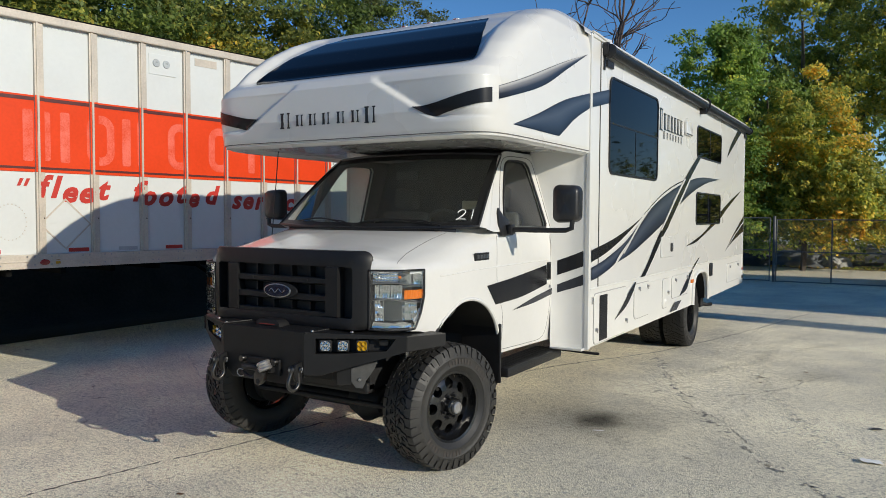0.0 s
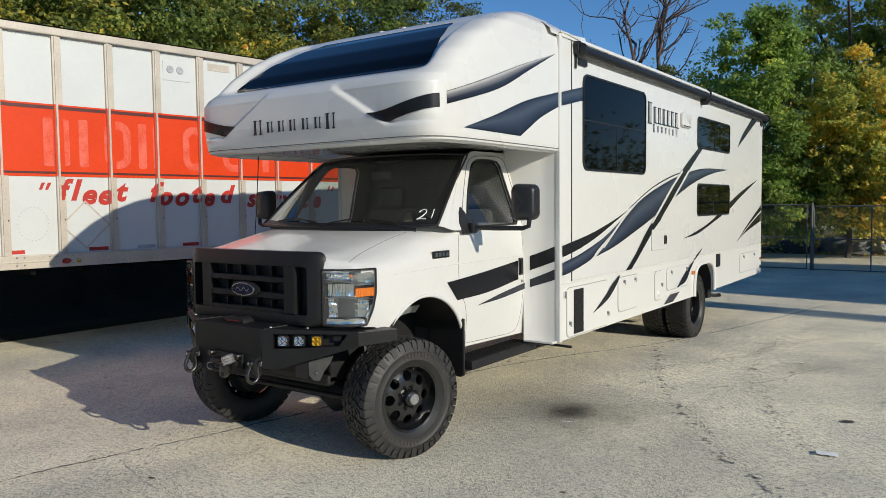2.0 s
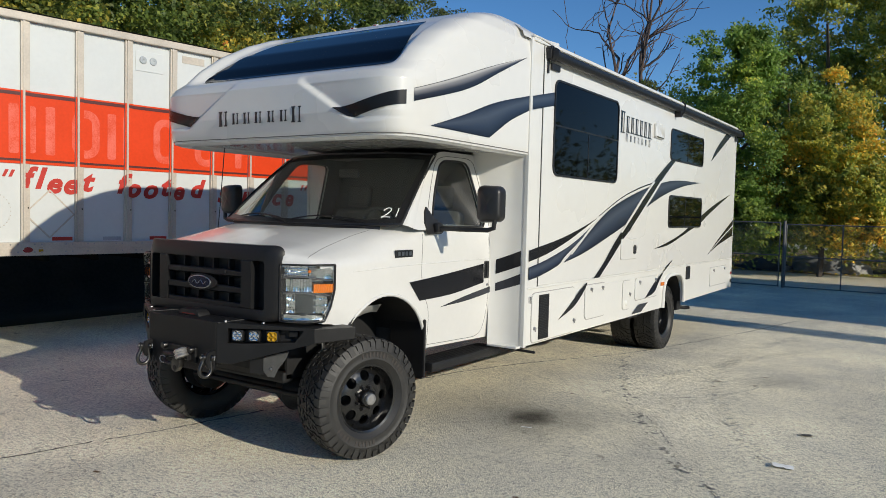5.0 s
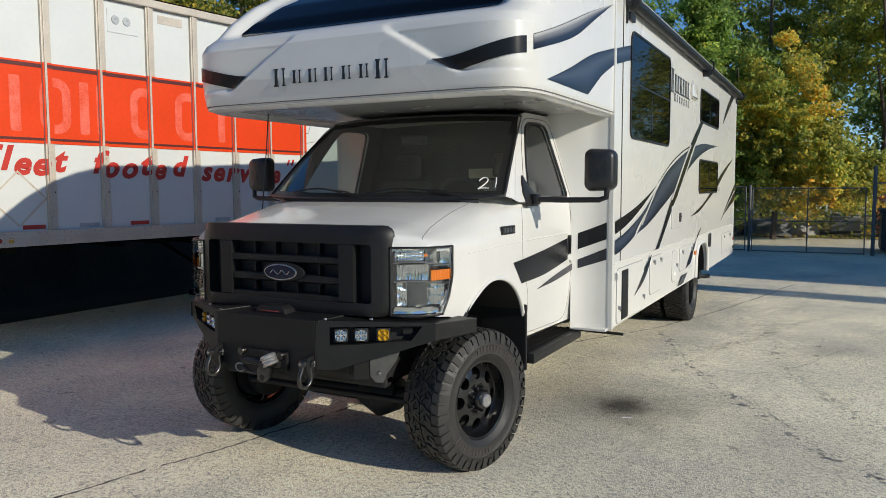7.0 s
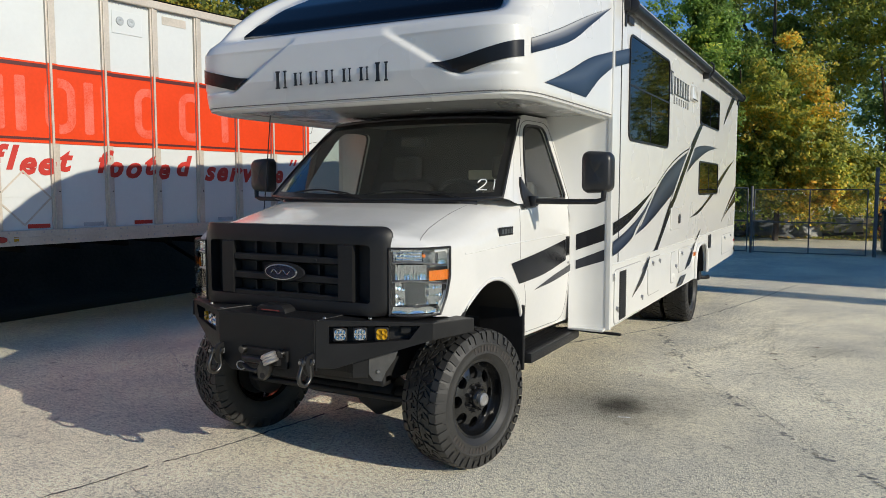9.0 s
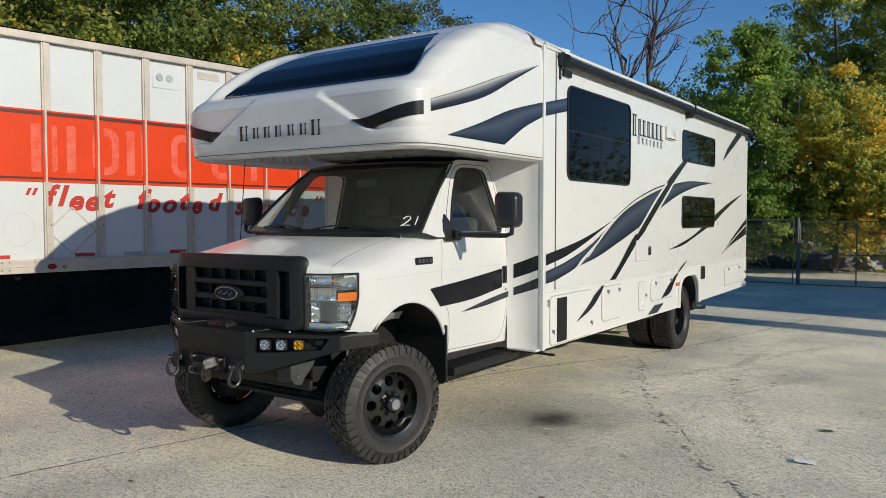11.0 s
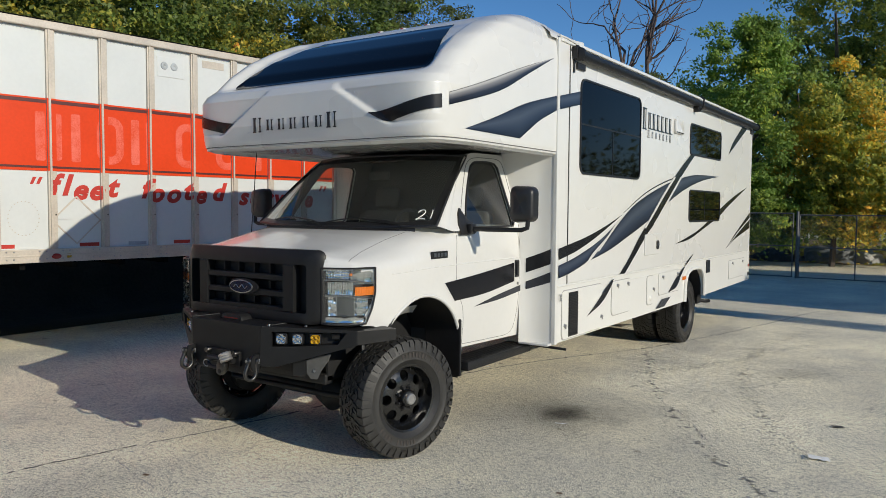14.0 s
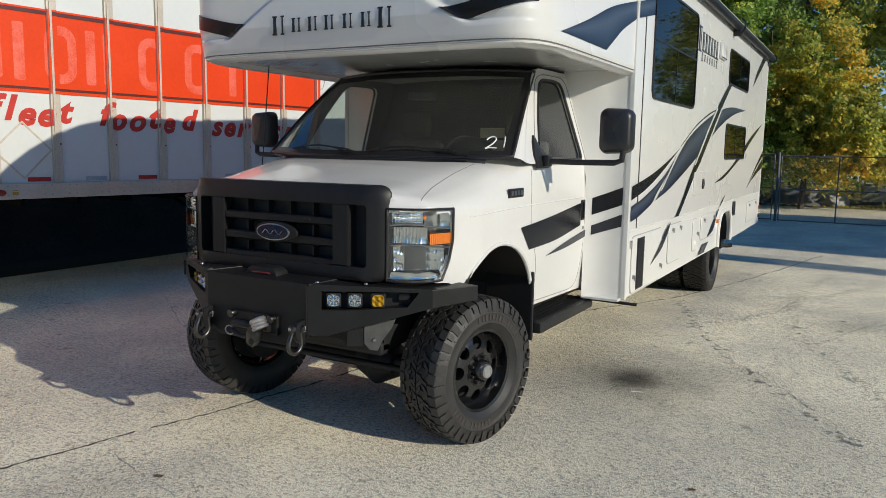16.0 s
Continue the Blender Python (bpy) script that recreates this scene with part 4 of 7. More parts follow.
roofcap = [[(x, YB + dy, (3.44 if abs(x) < 0.9 else 3.44 - (abs(x) - 0.9) ** 2 * 1.25) * k + (TOP + 0.075 - 0.1 * (abs(x) / WX) ** 2 * 0.45) * (1 - k)) for x in np.linspace(-1.27, 1.27, 41)] for dy, k in ((-0.15, 0.97), (0, 1.0), (0.12, 0.93), (0.25, 0.7), (0.4, 0.35), (0.55, 0.0))]
roofcap = [[(-WX + 0.001, row[0][1], TOP - 0.04)] + row + [(WX - 0.001, row[-1][1], TOP - 0.04)] for row in roofcap]
grid_mesh("roof_fairing", roofcap, WHITE, rv)


def on_nose_front(off):
    return lambda x, z: (x, nose_y(x, z) - off, z)


def on_nose_side(off, s=1):
    return lambda y, z: (s * (nose_x(y, z) + off), y - 0.3 * off, z)


# Wide tinted panel across the forehead.
glass_rows = []
for i in range(29):
    k = i / 28
    half = (1.035 - 0.10 * k - 0.22 * k ** 2) * (1 - 0.13 * max(0, 1 - k / 0.14) ** 2.2)
    row = []
    for x in np.linspace(-half, half, 60):
        low = 2.768 - 0.022 * (abs(x) / 1.06) ** 2
        row.append(on_nose_front(0.006)(x, low + (3.275 - low) * k))
    glass_rows.append(row)
grid_mesh("forehead_window", glass_rows, BLACKGLASS, rv, "black tinted panoramic front panel")
for s in (1, -1):
    f = (lambda y, z: on_nose_side(0.004)(y, z)) if s > 0 else (lambda y, z: on_nose_side(0.004, -1)(y, z))
    decal("stripe", [(0.21, 2.342), (0.56, 2.338), (0.97, 2.335), (1.0, 2.338), (1.03, 2.352), (1.17, 2.425), (1.34, 2.51), (1.65, 2.625)], [(0.21, 2.345), (0.63, 2.47), (1.09, 2.62), (1.65, 2.75)], f, NAVY, rv, "navy fading stripe on the cab-over", n=30)
    decal("stripe", [(0.03, 2.49), (0.67, 2.665), (1.13, 2.86), (1.58, 3.055)], [(0.03, 2.578), (0.46, 2.71), (1.01, 2.89), (1.58, 3.058)], f, FADE, rv, "navy tapered stripe", n=30)
    g = on_nose_front(0.010)
    decal("stripe", [(s * 0.71, 2.447), (s * 0.845, 2.385), (s * 0.95, 2.40), (s * 1.06, 2.424), (s * 1.235, 2.465)], [(s * 0.705, 2.452), (s * 0.85, 2.468), (s * 1.0, 2.50), (s * 1.12, 2.528), (s * 1.235, 2.560)], g, BLACKDECAL, rv, "black stripe in the nose pocket", n=26)
decal("stripe", [(1.69, 2.64), (2.11, 2.725)], [(1.69, 2.755), (2.11, 2.845)], wall(D1), NAVY, rv)
for x, size in zip((-0.43, -0.29, -0.165, -0.04, 0.095, 0.225, 0.355), (0.115, 0.083, 0.083, 0.083, 0.083, 0.083, 0.115)):
    y, c, w, h = nose_y(x, 2.42), 2.418 + 0.12 * (size - 0.083), size * 0.80, size / 2
    bm = box(-w / 2 + size * 0.06, -w / 2 + size * 0.24, -h, h, 0, 0.006)
    box(w / 2 - size * 0.16, w / 2 - size * 0.08, -h, h, 0, 0.006, bm=bm)
    for foot, wide in ((-w / 2 + size * 0.15, 0.15), (w / 2 - size * 0.12, 0.11)):
        for v in (-h, h - size * 0.08):
            box(foot - size * wide, foot + size * wide, v, v + size * 0.08, 0, 0.0065, bm=bm)
    moved(bm, Matrix(((1, 0, 0, x), (0, 0, -1, y + 0.002), (0, 1, 0, c), (0, 0, 0, 1))))
    part("name_bar", bm, INK, rv, "raised black letter-sized shape")
# Dew on the shaded nose.
DEW = material("water_drop", (0.75, 0.77, 0.8), 0.05, spec=0.8)
drop_rng = np.random.default_rng(11)
verts, faces = [], []
for _ in range(420):
    x, z = drop_rng.uniform(-1.05, 1.1), drop_rng.uniform(2.36, 2.72)
    r = drop_rng.uniform(0.0018, 0.0042)
    c = Vector(on_nose_front(0.0)(x, z))
    k = len(verts)
    verts += [tuple(c + Vector(d) * r) for d in ((-1, 0, 0), (0, 0, -1.4), (1, 0, 0), (0, 0, 1), (0, -0.8, -0.2))]
    faces += [tuple(k + i for i in f) for f in ((0, 1, 4), (1, 2, 4), (2, 3, 4), (3, 0, 4))]
me = bpy.data.meshes.new("dew_drops")
me.from_pydata(verts, [], faces)
tagged(put_mesh("dew_drops", me, DEW, rv, "fine dew drops", True, 180), kind="stuff")
# Roof marker lamps.
for x in (-0.976, -0.20, 0.055, 0.315, 0.976):
    z = 3.338 - 0.03 * (abs(x) > 0.9)
    lamp = part("clearance_lamp", box(x - 0.03, x + 0.03, 1.06, 1.15, z - 0.02, z + 0.026, 0.012), WHITE, rv, "small white roof clearance lamp", smooth=True)
    part("lens", box(x - 0.012, x + 0.012, 1.055, 1.064, z + 0.006, z + 0.02, 0.003), REDLENS, lamp)

# ---------------------------------------------------------------- motorhome: cab
INNER = material("dark_grey_cab_trim", (0.065, 0.066, 0.066), 0.7, var=0.25, vscale=12)
MIRRORCASE = material("grained_black_mirror_case", (0.022, 0.022, 0.023), 0.34, var=0.2, vscale=12, bump=0.08, bscale=500)
STATIONS = {
    -0.63: [(0, 1.480), (.35, 1.479), (.56, 1.473), (.62, 1.462), (.65, 1.445), (.668, 1.42), (.672, 1.38), (.665, 1.2), (.665, .99)],
    -0.50: [(0, 1.508), (.35, 1.504), (.62, 1.485), (.76, 1.445), (.82, 1.42), (.845, 1.395), (.855, 1.37), (.855, 1.2), (.84, .99)],
    -0.37: [(0, 1.534), (.35, 1.529), (.64, 1.502), (.80, 1.452), (.865, 1.42), (.905, 1.385), (.918, 1.34), (.92, 1.15), (.905, .98)],
    -0.10: [(0, 1.588), (.35, 1.583), (.66, 1.556), (.82, 1.503), (.895, 1.458), (.94, 1.41), (.96, 1.33), (.965, 1.1), (.95, .90)],
    0.20: [(0, 1.630), (.35, 1.628), (.68, 1.612), (.83, 1.582), (.90, 1.538), (.947, 1.465), (.972, 1.36), (.98, 1.05), (.965, .78)],
    0.45: [(0, 1.645), (.35, 1.645), (.70, 1.638), (.85, 1.620), (.912, 1.588), (.955, 1.54), (.98, 1.38), (.986, 1.05), (.965, .69)],
    0.62: [(0, 1.64), (.35, 1.64), (.70, 1.64), (.86, 1.637), (.93, 1.625), (.965, 1.575), (.985, 1.38), (.989, 1.05), (.965, .69)],
    1.62: [(0, 1.64), (.35, 1.64), (.70, 1.64), (.86, 1.637), (.93, 1.625), (.968, 1.575), (.987, 1.38), (.99, 1.05), (.96, .665)],
}
ST_Y = sorted(STATIONS)


def section(y, n=64):
    """Half a cross-section of the cab at y, from the middle of the hood to the sill."""
    y = min(max(y, ST_Y[0]), ST_Y[-1])
    key = np.array([[c for p in STATIONS[k] for c in p] for k in ST_Y])
    flat = np.array([np.interp(y, ST_Y, key[:, i]) for i in range(key.shape[1])])
    return smooth_line(flat.reshape(-1, 2), n)


def cab_x(y, z):
    """How far out the cab's side is at that place."""
    s = section(y)
    side = s[len(s) // 3:]
    order = np.argsort(side[:, 1])
    return float(np.interp(z, side[order, 1], side[order, 0]))


AY, AZ, AR = 0.13, 0.63, 0.515  # front wheel opening
GY = -0.70


def bow(x):
    """The nose's front line: nearly flat, turning back at its corners."""
    return GY + 0.022 * (abs(x) / 0.6) ** 2 + 0.055 * smoothstep(0.58, 0.70, abs(x))



def lower_body():
    ys = np.concatenate([np.linspace(-0.63, -0.3, 16), np.linspace(-0.27, 0.7, 44), np.linspace(0.74, 1.62, 16)])
    n = 72
    verts, index = [], {}
    for i, y in enumerate(ys):
        half = section(y, n)
        for j, (x, z) in enumerate(half):
            verts.append([x, y, z])
    verts = np.array(verts)
    for v in verts:  # the hood's leading edge follows the grille's bow
        lead = bow(min(abs(v[0]), 0.665)) + 0.022
        if v[2] > 1.375 and v[0] < 0.76 and v[1] < lead:
            sec = section(lead, 72)[:46]
            v[1], v[2] = lead, max(v[2], float(np.interp(v[0], sec[:, 0], sec[:, 1])))

    def lamp_edge(z):
        return float(np.interp(z, (1.0, 1.10, 1.21, 1.38), (-0.445, -0.395, -0.365, -0.365)))

    def front(v):
        return v[2] < 1.372 and v[1] < lamp_edge(v[2]) - 0.001

    def inside(v):
        return front(v) or v[0] > 0.7 and math.hypot((v[1] - AY) * (1.0 if v[1] > AY else 1.12), v[2] - AZ) < AR

    keep = [not inside(v) for v in verts]
    faces = []
    for i in range(len(ys) - 1):
        for j in range(n - 1):
            q = (i * n + j, i * n + j + 1, (i + 1) * n + j + 1, (i + 1) * n + j)
            k = [keep[a] for a in q]
            if any(k):
                faces.append(q)
                for a in q:
                    if not keep[a]:
                        index[a] = 1
    for a in index:  # the ragged rim is drawn to the arch, and to the lamp's edge
        if front(verts[a]):
            if verts[a][2] < 1.34:
                verts[a][1] = lamp_edge(verts[a][2])
            continue
        d = np.array([verts[a][1] - AY, verts[a][2] - AZ])
        s = 1.0 if d[0] > 0 else 1.12
        r = math.hypot(d[0] * s, d[1])
        verts[a][1:] = np.array([AY, AZ]) + d * AR / r
    m = len(verts)
    both = [tuple(v) for v in verts] + [(-v[0], v[1], v[2]) for v in verts]
    faces = faces + [tuple(m + a for a in reversed(f)) for f in faces]
    me = bpy.data.meshes.new("cab_body")
    me.from_pydata(both, [], faces)
    bm = bmesh.new()
    bm.from_mesh(me)
    bmesh.ops.remove_doubles(bm, verts=bm.verts[:], dist=0.0008)
    bmesh.ops.delete(bm, geom=[v for v in bm.verts if not v.link_faces], context="VERTS")
    bmesh.ops.recalc_face_normals(bm, faces=bm.faces)
    bm.to_mesh(me)
    bm.free()
    put_mesh("cab_body", me, CABWHITE, rv, "white hood, fenders and doors of the cab", True, 50)


lower_body()


def on_cab(off, s=1):
    return lambda y, z: (s * (cab_x(y, z) + off), y, z)


for s in (1, -1):
    # Rolled lip and dark liner of the front wheel opening.
    lip = []
    for i in range(33):
        a = radians(-22 + 222 * i / 32)
        y = AY + AR * math.cos(a) / (1.0 if math.cos(a) > 0 else 1.12)
        z = AZ + AR * math.sin(a)
        if z > (0.66 if y > AY else 0.93):
            lip.append((s * (cab_x(y, max(z, 0.7)) - 0.004), y, z))
    part("arch_lip", tube(lip, 0.014, 8), CABWHITE, rv, smooth=True)
    rows = [[(s * x, AY + (AR + 0.01) * math.cos(radians(a)) / (1.0 if math.cos(radians(a)) > 0 else 1.12), AZ + (AR + 0.01) * math.sin(radians(a))) for a in range(-20, 152, 12)] for x in (0.955, 0.86, 0.7, 0.5)]
    grid_mesh("wheel_liner", rows, PLASTIC, rv, "black plastic wheel liner")
    grid_mesh("inner_fender", [[(s * (0.66 + 0.10 * k), y, 0.93 + 0.11 * k + 0.04 * math.sin(7 * (y - 0.12)) * (1 - k)) for y in np.linspace(0.16 + 0.03 * k, 0.42 - 0.07 * k, 11)] for k in np.linspace(0, 1, 7)], CABWHITE, rv, "white inner fender sheet metal")
    part("liner_back", box(s * 0.48, s * 0.50, AY - 0.5, AY + 0.53, 0.55, 1.15), DARK, rv)
    flap = part("mud_flap", box(s * 0.66, s * 1.0, 0.585, 0.61, 0.47, 0.92, 0.012), PLASTIC, rv, "black plastic splash guard")
    for z in (0.5, 0.65, 0.8):
        part("screw", box(s * 0.95, s * 0.965, 0.594, 0.6, z, z + 0.015), STEEL, flap)

    # Door glass in its tumblehome frame.
    def up_x(z):
        return 0.987 - 0.19 * max(0, (z - 1.60) / 0.60)

    outer = smooth_line([(0.44, 1.615), (0.62, 1.86), (0.80, 2.08), (0.93, 2.20), (1.05, 2.24)], 16).tolist() + smooth_line([(1.1, 2.245), (1.4, 2.25), (1.66, 2.25)], 10).tolist() + smooth_line([(1.66, 2.15), (1.66, 1.9), (1.66, 1.615)], 10).tolist() + smooth_line([(1.5, 1.61), (1.0, 1.605), (0.5, 1.605)], 12).tolist()
    inner = smooth_line([(0.685, 1.645), (0.80, 1.86), (0.93, 2.05), (1.0, 2.13), (1.08, 2.165)], 16).tolist() + smooth_line([(1.12, 2.17), (1.3, 2.175), (1.40, 2.165)], 10).tolist() + smooth_line([(1.435, 2.13), (1.455, 1.9), (1.475, 1.66)], 10).tolist() + smooth_line([(1.45, 1.632), (1.1, 1.627), (0.71, 1.627)], 12).tolist()
    bm = bmesh.new()
    a = [bm.verts.new((s * up_x(z), y, z)) for y, z in outer]
    b = [bm.verts.new((s * up_x(z), y, z)) for y, z in inner]
    c = [bm.verts.new((s * (up_x(z) - 0.02), y, z)) for y, z in inner]
    for p, q in ((a, b), (b, c)):
        for i in range(len(p)):
            j = (i + 1) % len(p)
            bm.faces.new((p[i], p[j], q[j], q[i]))
    bmesh.ops.recalc_face_normals(bm, faces=bm.faces)
    part("door_frame", bm, CABWHITE, rv, smooth=True)
    bm = bmesh.new()
    a = [bm.verts.new((s * (up_x(z) - 0.026), y, z)) for y, z in outer]
    b = [bm.verts.new((s * (up_x(z) - 0.028), y, z)) for y, z in inner]
    for i in range(len(a)):
        j = (i + 1) % len(a)
        bm.faces.new((a[i], a[j], b[j], b[i]))
    part("door_frame_trim", bm, INNER, rv)
    grid_mesh("door_trim", [[(s * (cab_x(y, z) - 0.03), y, z) for y in np.linspace(0.66, 1.66, 12)] for z in np.linspace(0.74, 1.61, 8)], INNER, rv, "dark inner door panel")
    part("window_seal", tube([(s * (up_x(z) + 0.001), y, z) for y, z in inner], 0.010, 6, closed=True), PLASTIC, rv, smooth=True)
    bm = bmesh.new()
    face = bm.faces.new([bm.verts.new((s * (up_x(z) - 0.012), y, z)) for y, z in inner])
    pane = part("door_glass", bm, SIDEGLASS, rv, "tinted door glass")
    pane.visible_shadow = False
    # Door outline, crease, handle.
    seam_pts = [(0.585, 1.60), (0.56, 1.45), (0.545, 1.30), (0.56, 1.15), (0.63, 1.02), (0.655, 0.9), (0.655, 0.72)]
    part("door_seam", tube([on_cab(-0.0015, s)(y, z) for y, z in smooth_line(seam_pts, 30)], 0.003, 6), SHUT, rv)
    part("door_seam", tube([on_cab(-0.0015, s)(y, z) for y, z in smooth_line([(0.66, 0.715), (1.1, 0.70), (1.40, 0.70), (1.50, 0.78), (1.54, 1.0), (1.55, 1.3), (1.55, 1.60)], 40)], 0.003, 6), SHUT, rv)
    part("door_seam", tube([(s * (up_x(z) + 0.0005), y, z) for y, z in smooth_line([(0.585, 1.60), (0.70, 1.80), (0.85, 2.03), (0.95, 2.15), (1.08, 2.20), (1.3, 2.21), (1.50, 2.20), (1.545, 2.1), (1.55, 1.62)], 44)], 0.003, 6), SHUT, rv)
    part("body_crease", tube([on_cab(-0.003, s)(y, z) for y, z in smooth_line([(-0.2, 1.325), (0.3, 1.345), (0.9, 1.352), (1.52, 1.355)], 30)], 0.006, 6), CABWHITE, rv, smooth=True)
    hx = on_cab(0.0, s)(1.50, 1.255)[0]
    bezel = part("door_handle", box(hx - s * 0.004, hx + s * 0.01, 1.465, 1.535, 1.185, 1.335, 0.008), PLASTIC, rv, "black recessed door handle")
    part("pull", box(hx + s * 0.01, hx + s * 0.022, 1.475, 1.495, 1.20, 1.32, 0.005), PLASTIC, bezel)
    part("door_lock", moved(lathe([(0, 0.006), (0.012, 0.005), (0.014, 0)], 14), pose(hx, 1.52, 1.13, 0, 0, 0 if s > 0 else 180)), STEEL, rv)
    f = on_cab(0.003, s)
    decal("stripe", [(0.52, 1.07), (0.97, 1.09), (1.455, 1.152)], [(0.39, 1.218), (0.88, 1.257), (1.455, 1.314)], f, BLACKDECAL, rv, "black vinyl stripe on the door", n=30)
    decal("stripe", [(0.81, 0.997), (1.19, 1.017), (1.60, 1.062)], [(0.81, 0.999), (1.19, 1.062), (1.60, 1.115)], f, GREYDECAL, rv, "charcoal vinyl stripe", n=24)
    badge = part("fender_badge", box(s * (cab_x(0.33, 1.43) - 0.004), s * (cab_x(0.33, 1.43) + 0.008), 0.23, 0.44, 1.405, 1.46, 0.004), PLASTIC, rv, "chrome-edged model badge")
    for k in range(4):
        part("badge_bar", box(s * (cab_x(0.33, 1.43) + 0.008), s * (cab_x(0.33, 1.43) + 0.0105), 0.255 + 0.045 * k, 0.285 + 0.045 * k, 1.418, 1.447), STEEL, badge)
    # Mirror on its long arm.
    shell = [(0.0, 0.722), (0.45, 0.722), (0.78, 0.727), (0.90, 0.737), (0.965, 0.753), (1.0, 0.78), (1.0, 0.826)]
    outline = round_rect(0.205, 0.275, 0.05, 8)
    mirror = grid_mesh("door_mirror", [[(s * (1.436 + x * k), y - 0.012 * (1 - abs(x) / 0.1025) * (k > 0.1) * (y < 0.76), 1.815 + z * k * (1 - 0.04 * x / 0.1)) for x, z in outline] for k, y in shell], MIRRORCASE, rv, "large black towing mirror", closed=True, sharp=60)
    part("mirror_glass", moved(prism(round_rect(0.17, 0.24, 0.035), 0.003), Matrix(((s, 0, 0, s * 1.436), (0, 0, 1, 0.826), (0, 1, 0, 1.815), (0, 0, 0, 1)))), CHROME, mirror)
    part("mirror_arm", tube([(s * 0.99, 0.715, 1.622), (s * 1.2, 0.73, 1.618), (s * 1.44, 0.745, 1.62), (s * 1.485, 0.75, 1.635), (s * 1.49, 0.755, 1.70)], 0.0185, 10), PLASTIC, mirror, smooth=True)
    sail = prism([(0.60, 1.575), (0.585, 1.66), (0.615, 1.74), (0.65, 1.785), (0.71, 1.71), (0.78, 1.665), (0.82, 1.60), (0.78, 1.575)], 0.02, 0.006, 2)
    for v in sail.verts:
        y, z, d = v.co
        v.co = (s * (up_x(z) - 0.004 + d), y, z)
    part("mirror_sail", sail, PLASTIC, mirror, smooth=True)
    part("mirror_knuckle", box(s * 0.985, s * 1.035, 0.68, 0.76, 1.585, 1.66, 0.014), PLASTIC, mirror, smooth=True)
    # Side step.
    board = part("running_board", box(s * 0.78, s * 1.03, 0.66, 1.72, 0.50, 0.575, 0.02), PLASTIC, rv, "black ribbed running board", smooth=True)
    for k in range(5):
        part("tread_rib", box(s * (0.82 + 0.038 * k), s * (0.832 + 0.038 * k), 0.68, 1.70, 0.574, 0.5775), PLASTIC, board)
    # The angled wing between door and coach.
    rows = [[(s * 0.985, 1.56, z), (s * 1.03, 1.60, z), (s * 1.10, 1.635, z), (s * 1.175, 1.655, z), (s * 1.275, 1.662, z)] for z in (0.60, 1.0, 1.5, 2.0, 2.285)]
    for row in rows:
        if row[0][2] > 1.62:
            row[0] = (s * up_x(row[0][2]), 1.58, row[0][2])
    grid_mesh("cab_wing", rows, WHITE, rv, "white wing panel behind the door")
    part("wing_sill", box(s * 0.97, s * 1.26, 1.58, 1.68, 0.585, 0.605, 0.005), WHITE, rv)

    def wing_at(x, z, off=0.004):
        return (s * x, float(np.interp(x, (0.985, 1.03, 1.10, 1.175, 1.275), (1.56, 1.60, 1.635, 1.655, 1.662))) - off, z)

    decal("stripe", [(1.03, 1.22), (1.24, 1.30)], [(1.03, 1.345), (1.24, 1.43)], wing_at, BLACKDECAL, rv)
    decal("stripe", [(1.03, 1.07), (1.24, 1.14)], [(1.03, 1.14), (1.24, 1.23)], wing_at, GREYDECAL, rv)
part("stabiliser_peg", tube([(0.9, 1.72, 0.565), (1.2, 1.73, 0.555), (1.36, 1.74, 0.55)], 0.012), DARK, rv)

# Windshield with its black border, pillars and roof.


def screen(u, v):
    """u from -1 to 1 across, v from 0 at the cowl to 1 at the roof."""
    w = 0.945 + (0.80 - 0.945) * v
    y = (0.115 + 0.215 * abs(u) ** 2.4) * (1 - v) + (0.845 + 0.115 * abs(u) ** 2.4) * v
    z = (1.624 + 0.022 * abs(u) ** 2) * (1 - v) + (2.225 - 0.02 * abs(u) ** 3) * v + 0.022 * math.sin(math.pi * v)
    return (w * u, y, z)


U, V = np.linspace(-1, 1, 41), np.linspace(0, 1, 17)
glass = grid_mesh("windshield", [[screen(u, v) for u in U] for v in V], WINDSHIELD, rv, "large sloping windshield with a painted number")
glass.visible_shadow = False


def screen_out(u, v, off):
    p = Vector(screen(u, v))
    n = (Vector(screen(min(1, u + 0.01), v)) - Vector(screen(max(-1, u - 0.01), v))).cross(Vector(screen(u, min(1, v + 0.01))) - Vector(screen(u, max(0, v - 0.01))))
    return p + n.normalized() * off


for u0, u1, v0, v1 in ((-1, 1, 0, 0.06), (-1, 1, 0.91, 1), (-1, -0.94, 0.05, 0.92), (0.94, 1, 0.05, 0.92)):
    grid_mesh("screen_border", [[screen_out(u, v, 0.003) for u in np.linspace(u0, u1, 41)] for v in np.linspace(v0, v1, 13)], PLASTIC, rv)
part("screen_gasket", tube([screen_out(u, v, 0.002) for u, v in [(x, 0) for x in U] + [(1, y) for y in V[1:]] + [(x, 1) for x in U[::-1][1:]] + [(-1, y) for y in V[::-1][1:-1]]], 0.013, 6, closed=True), PLASTIC, rv, smooth=True)
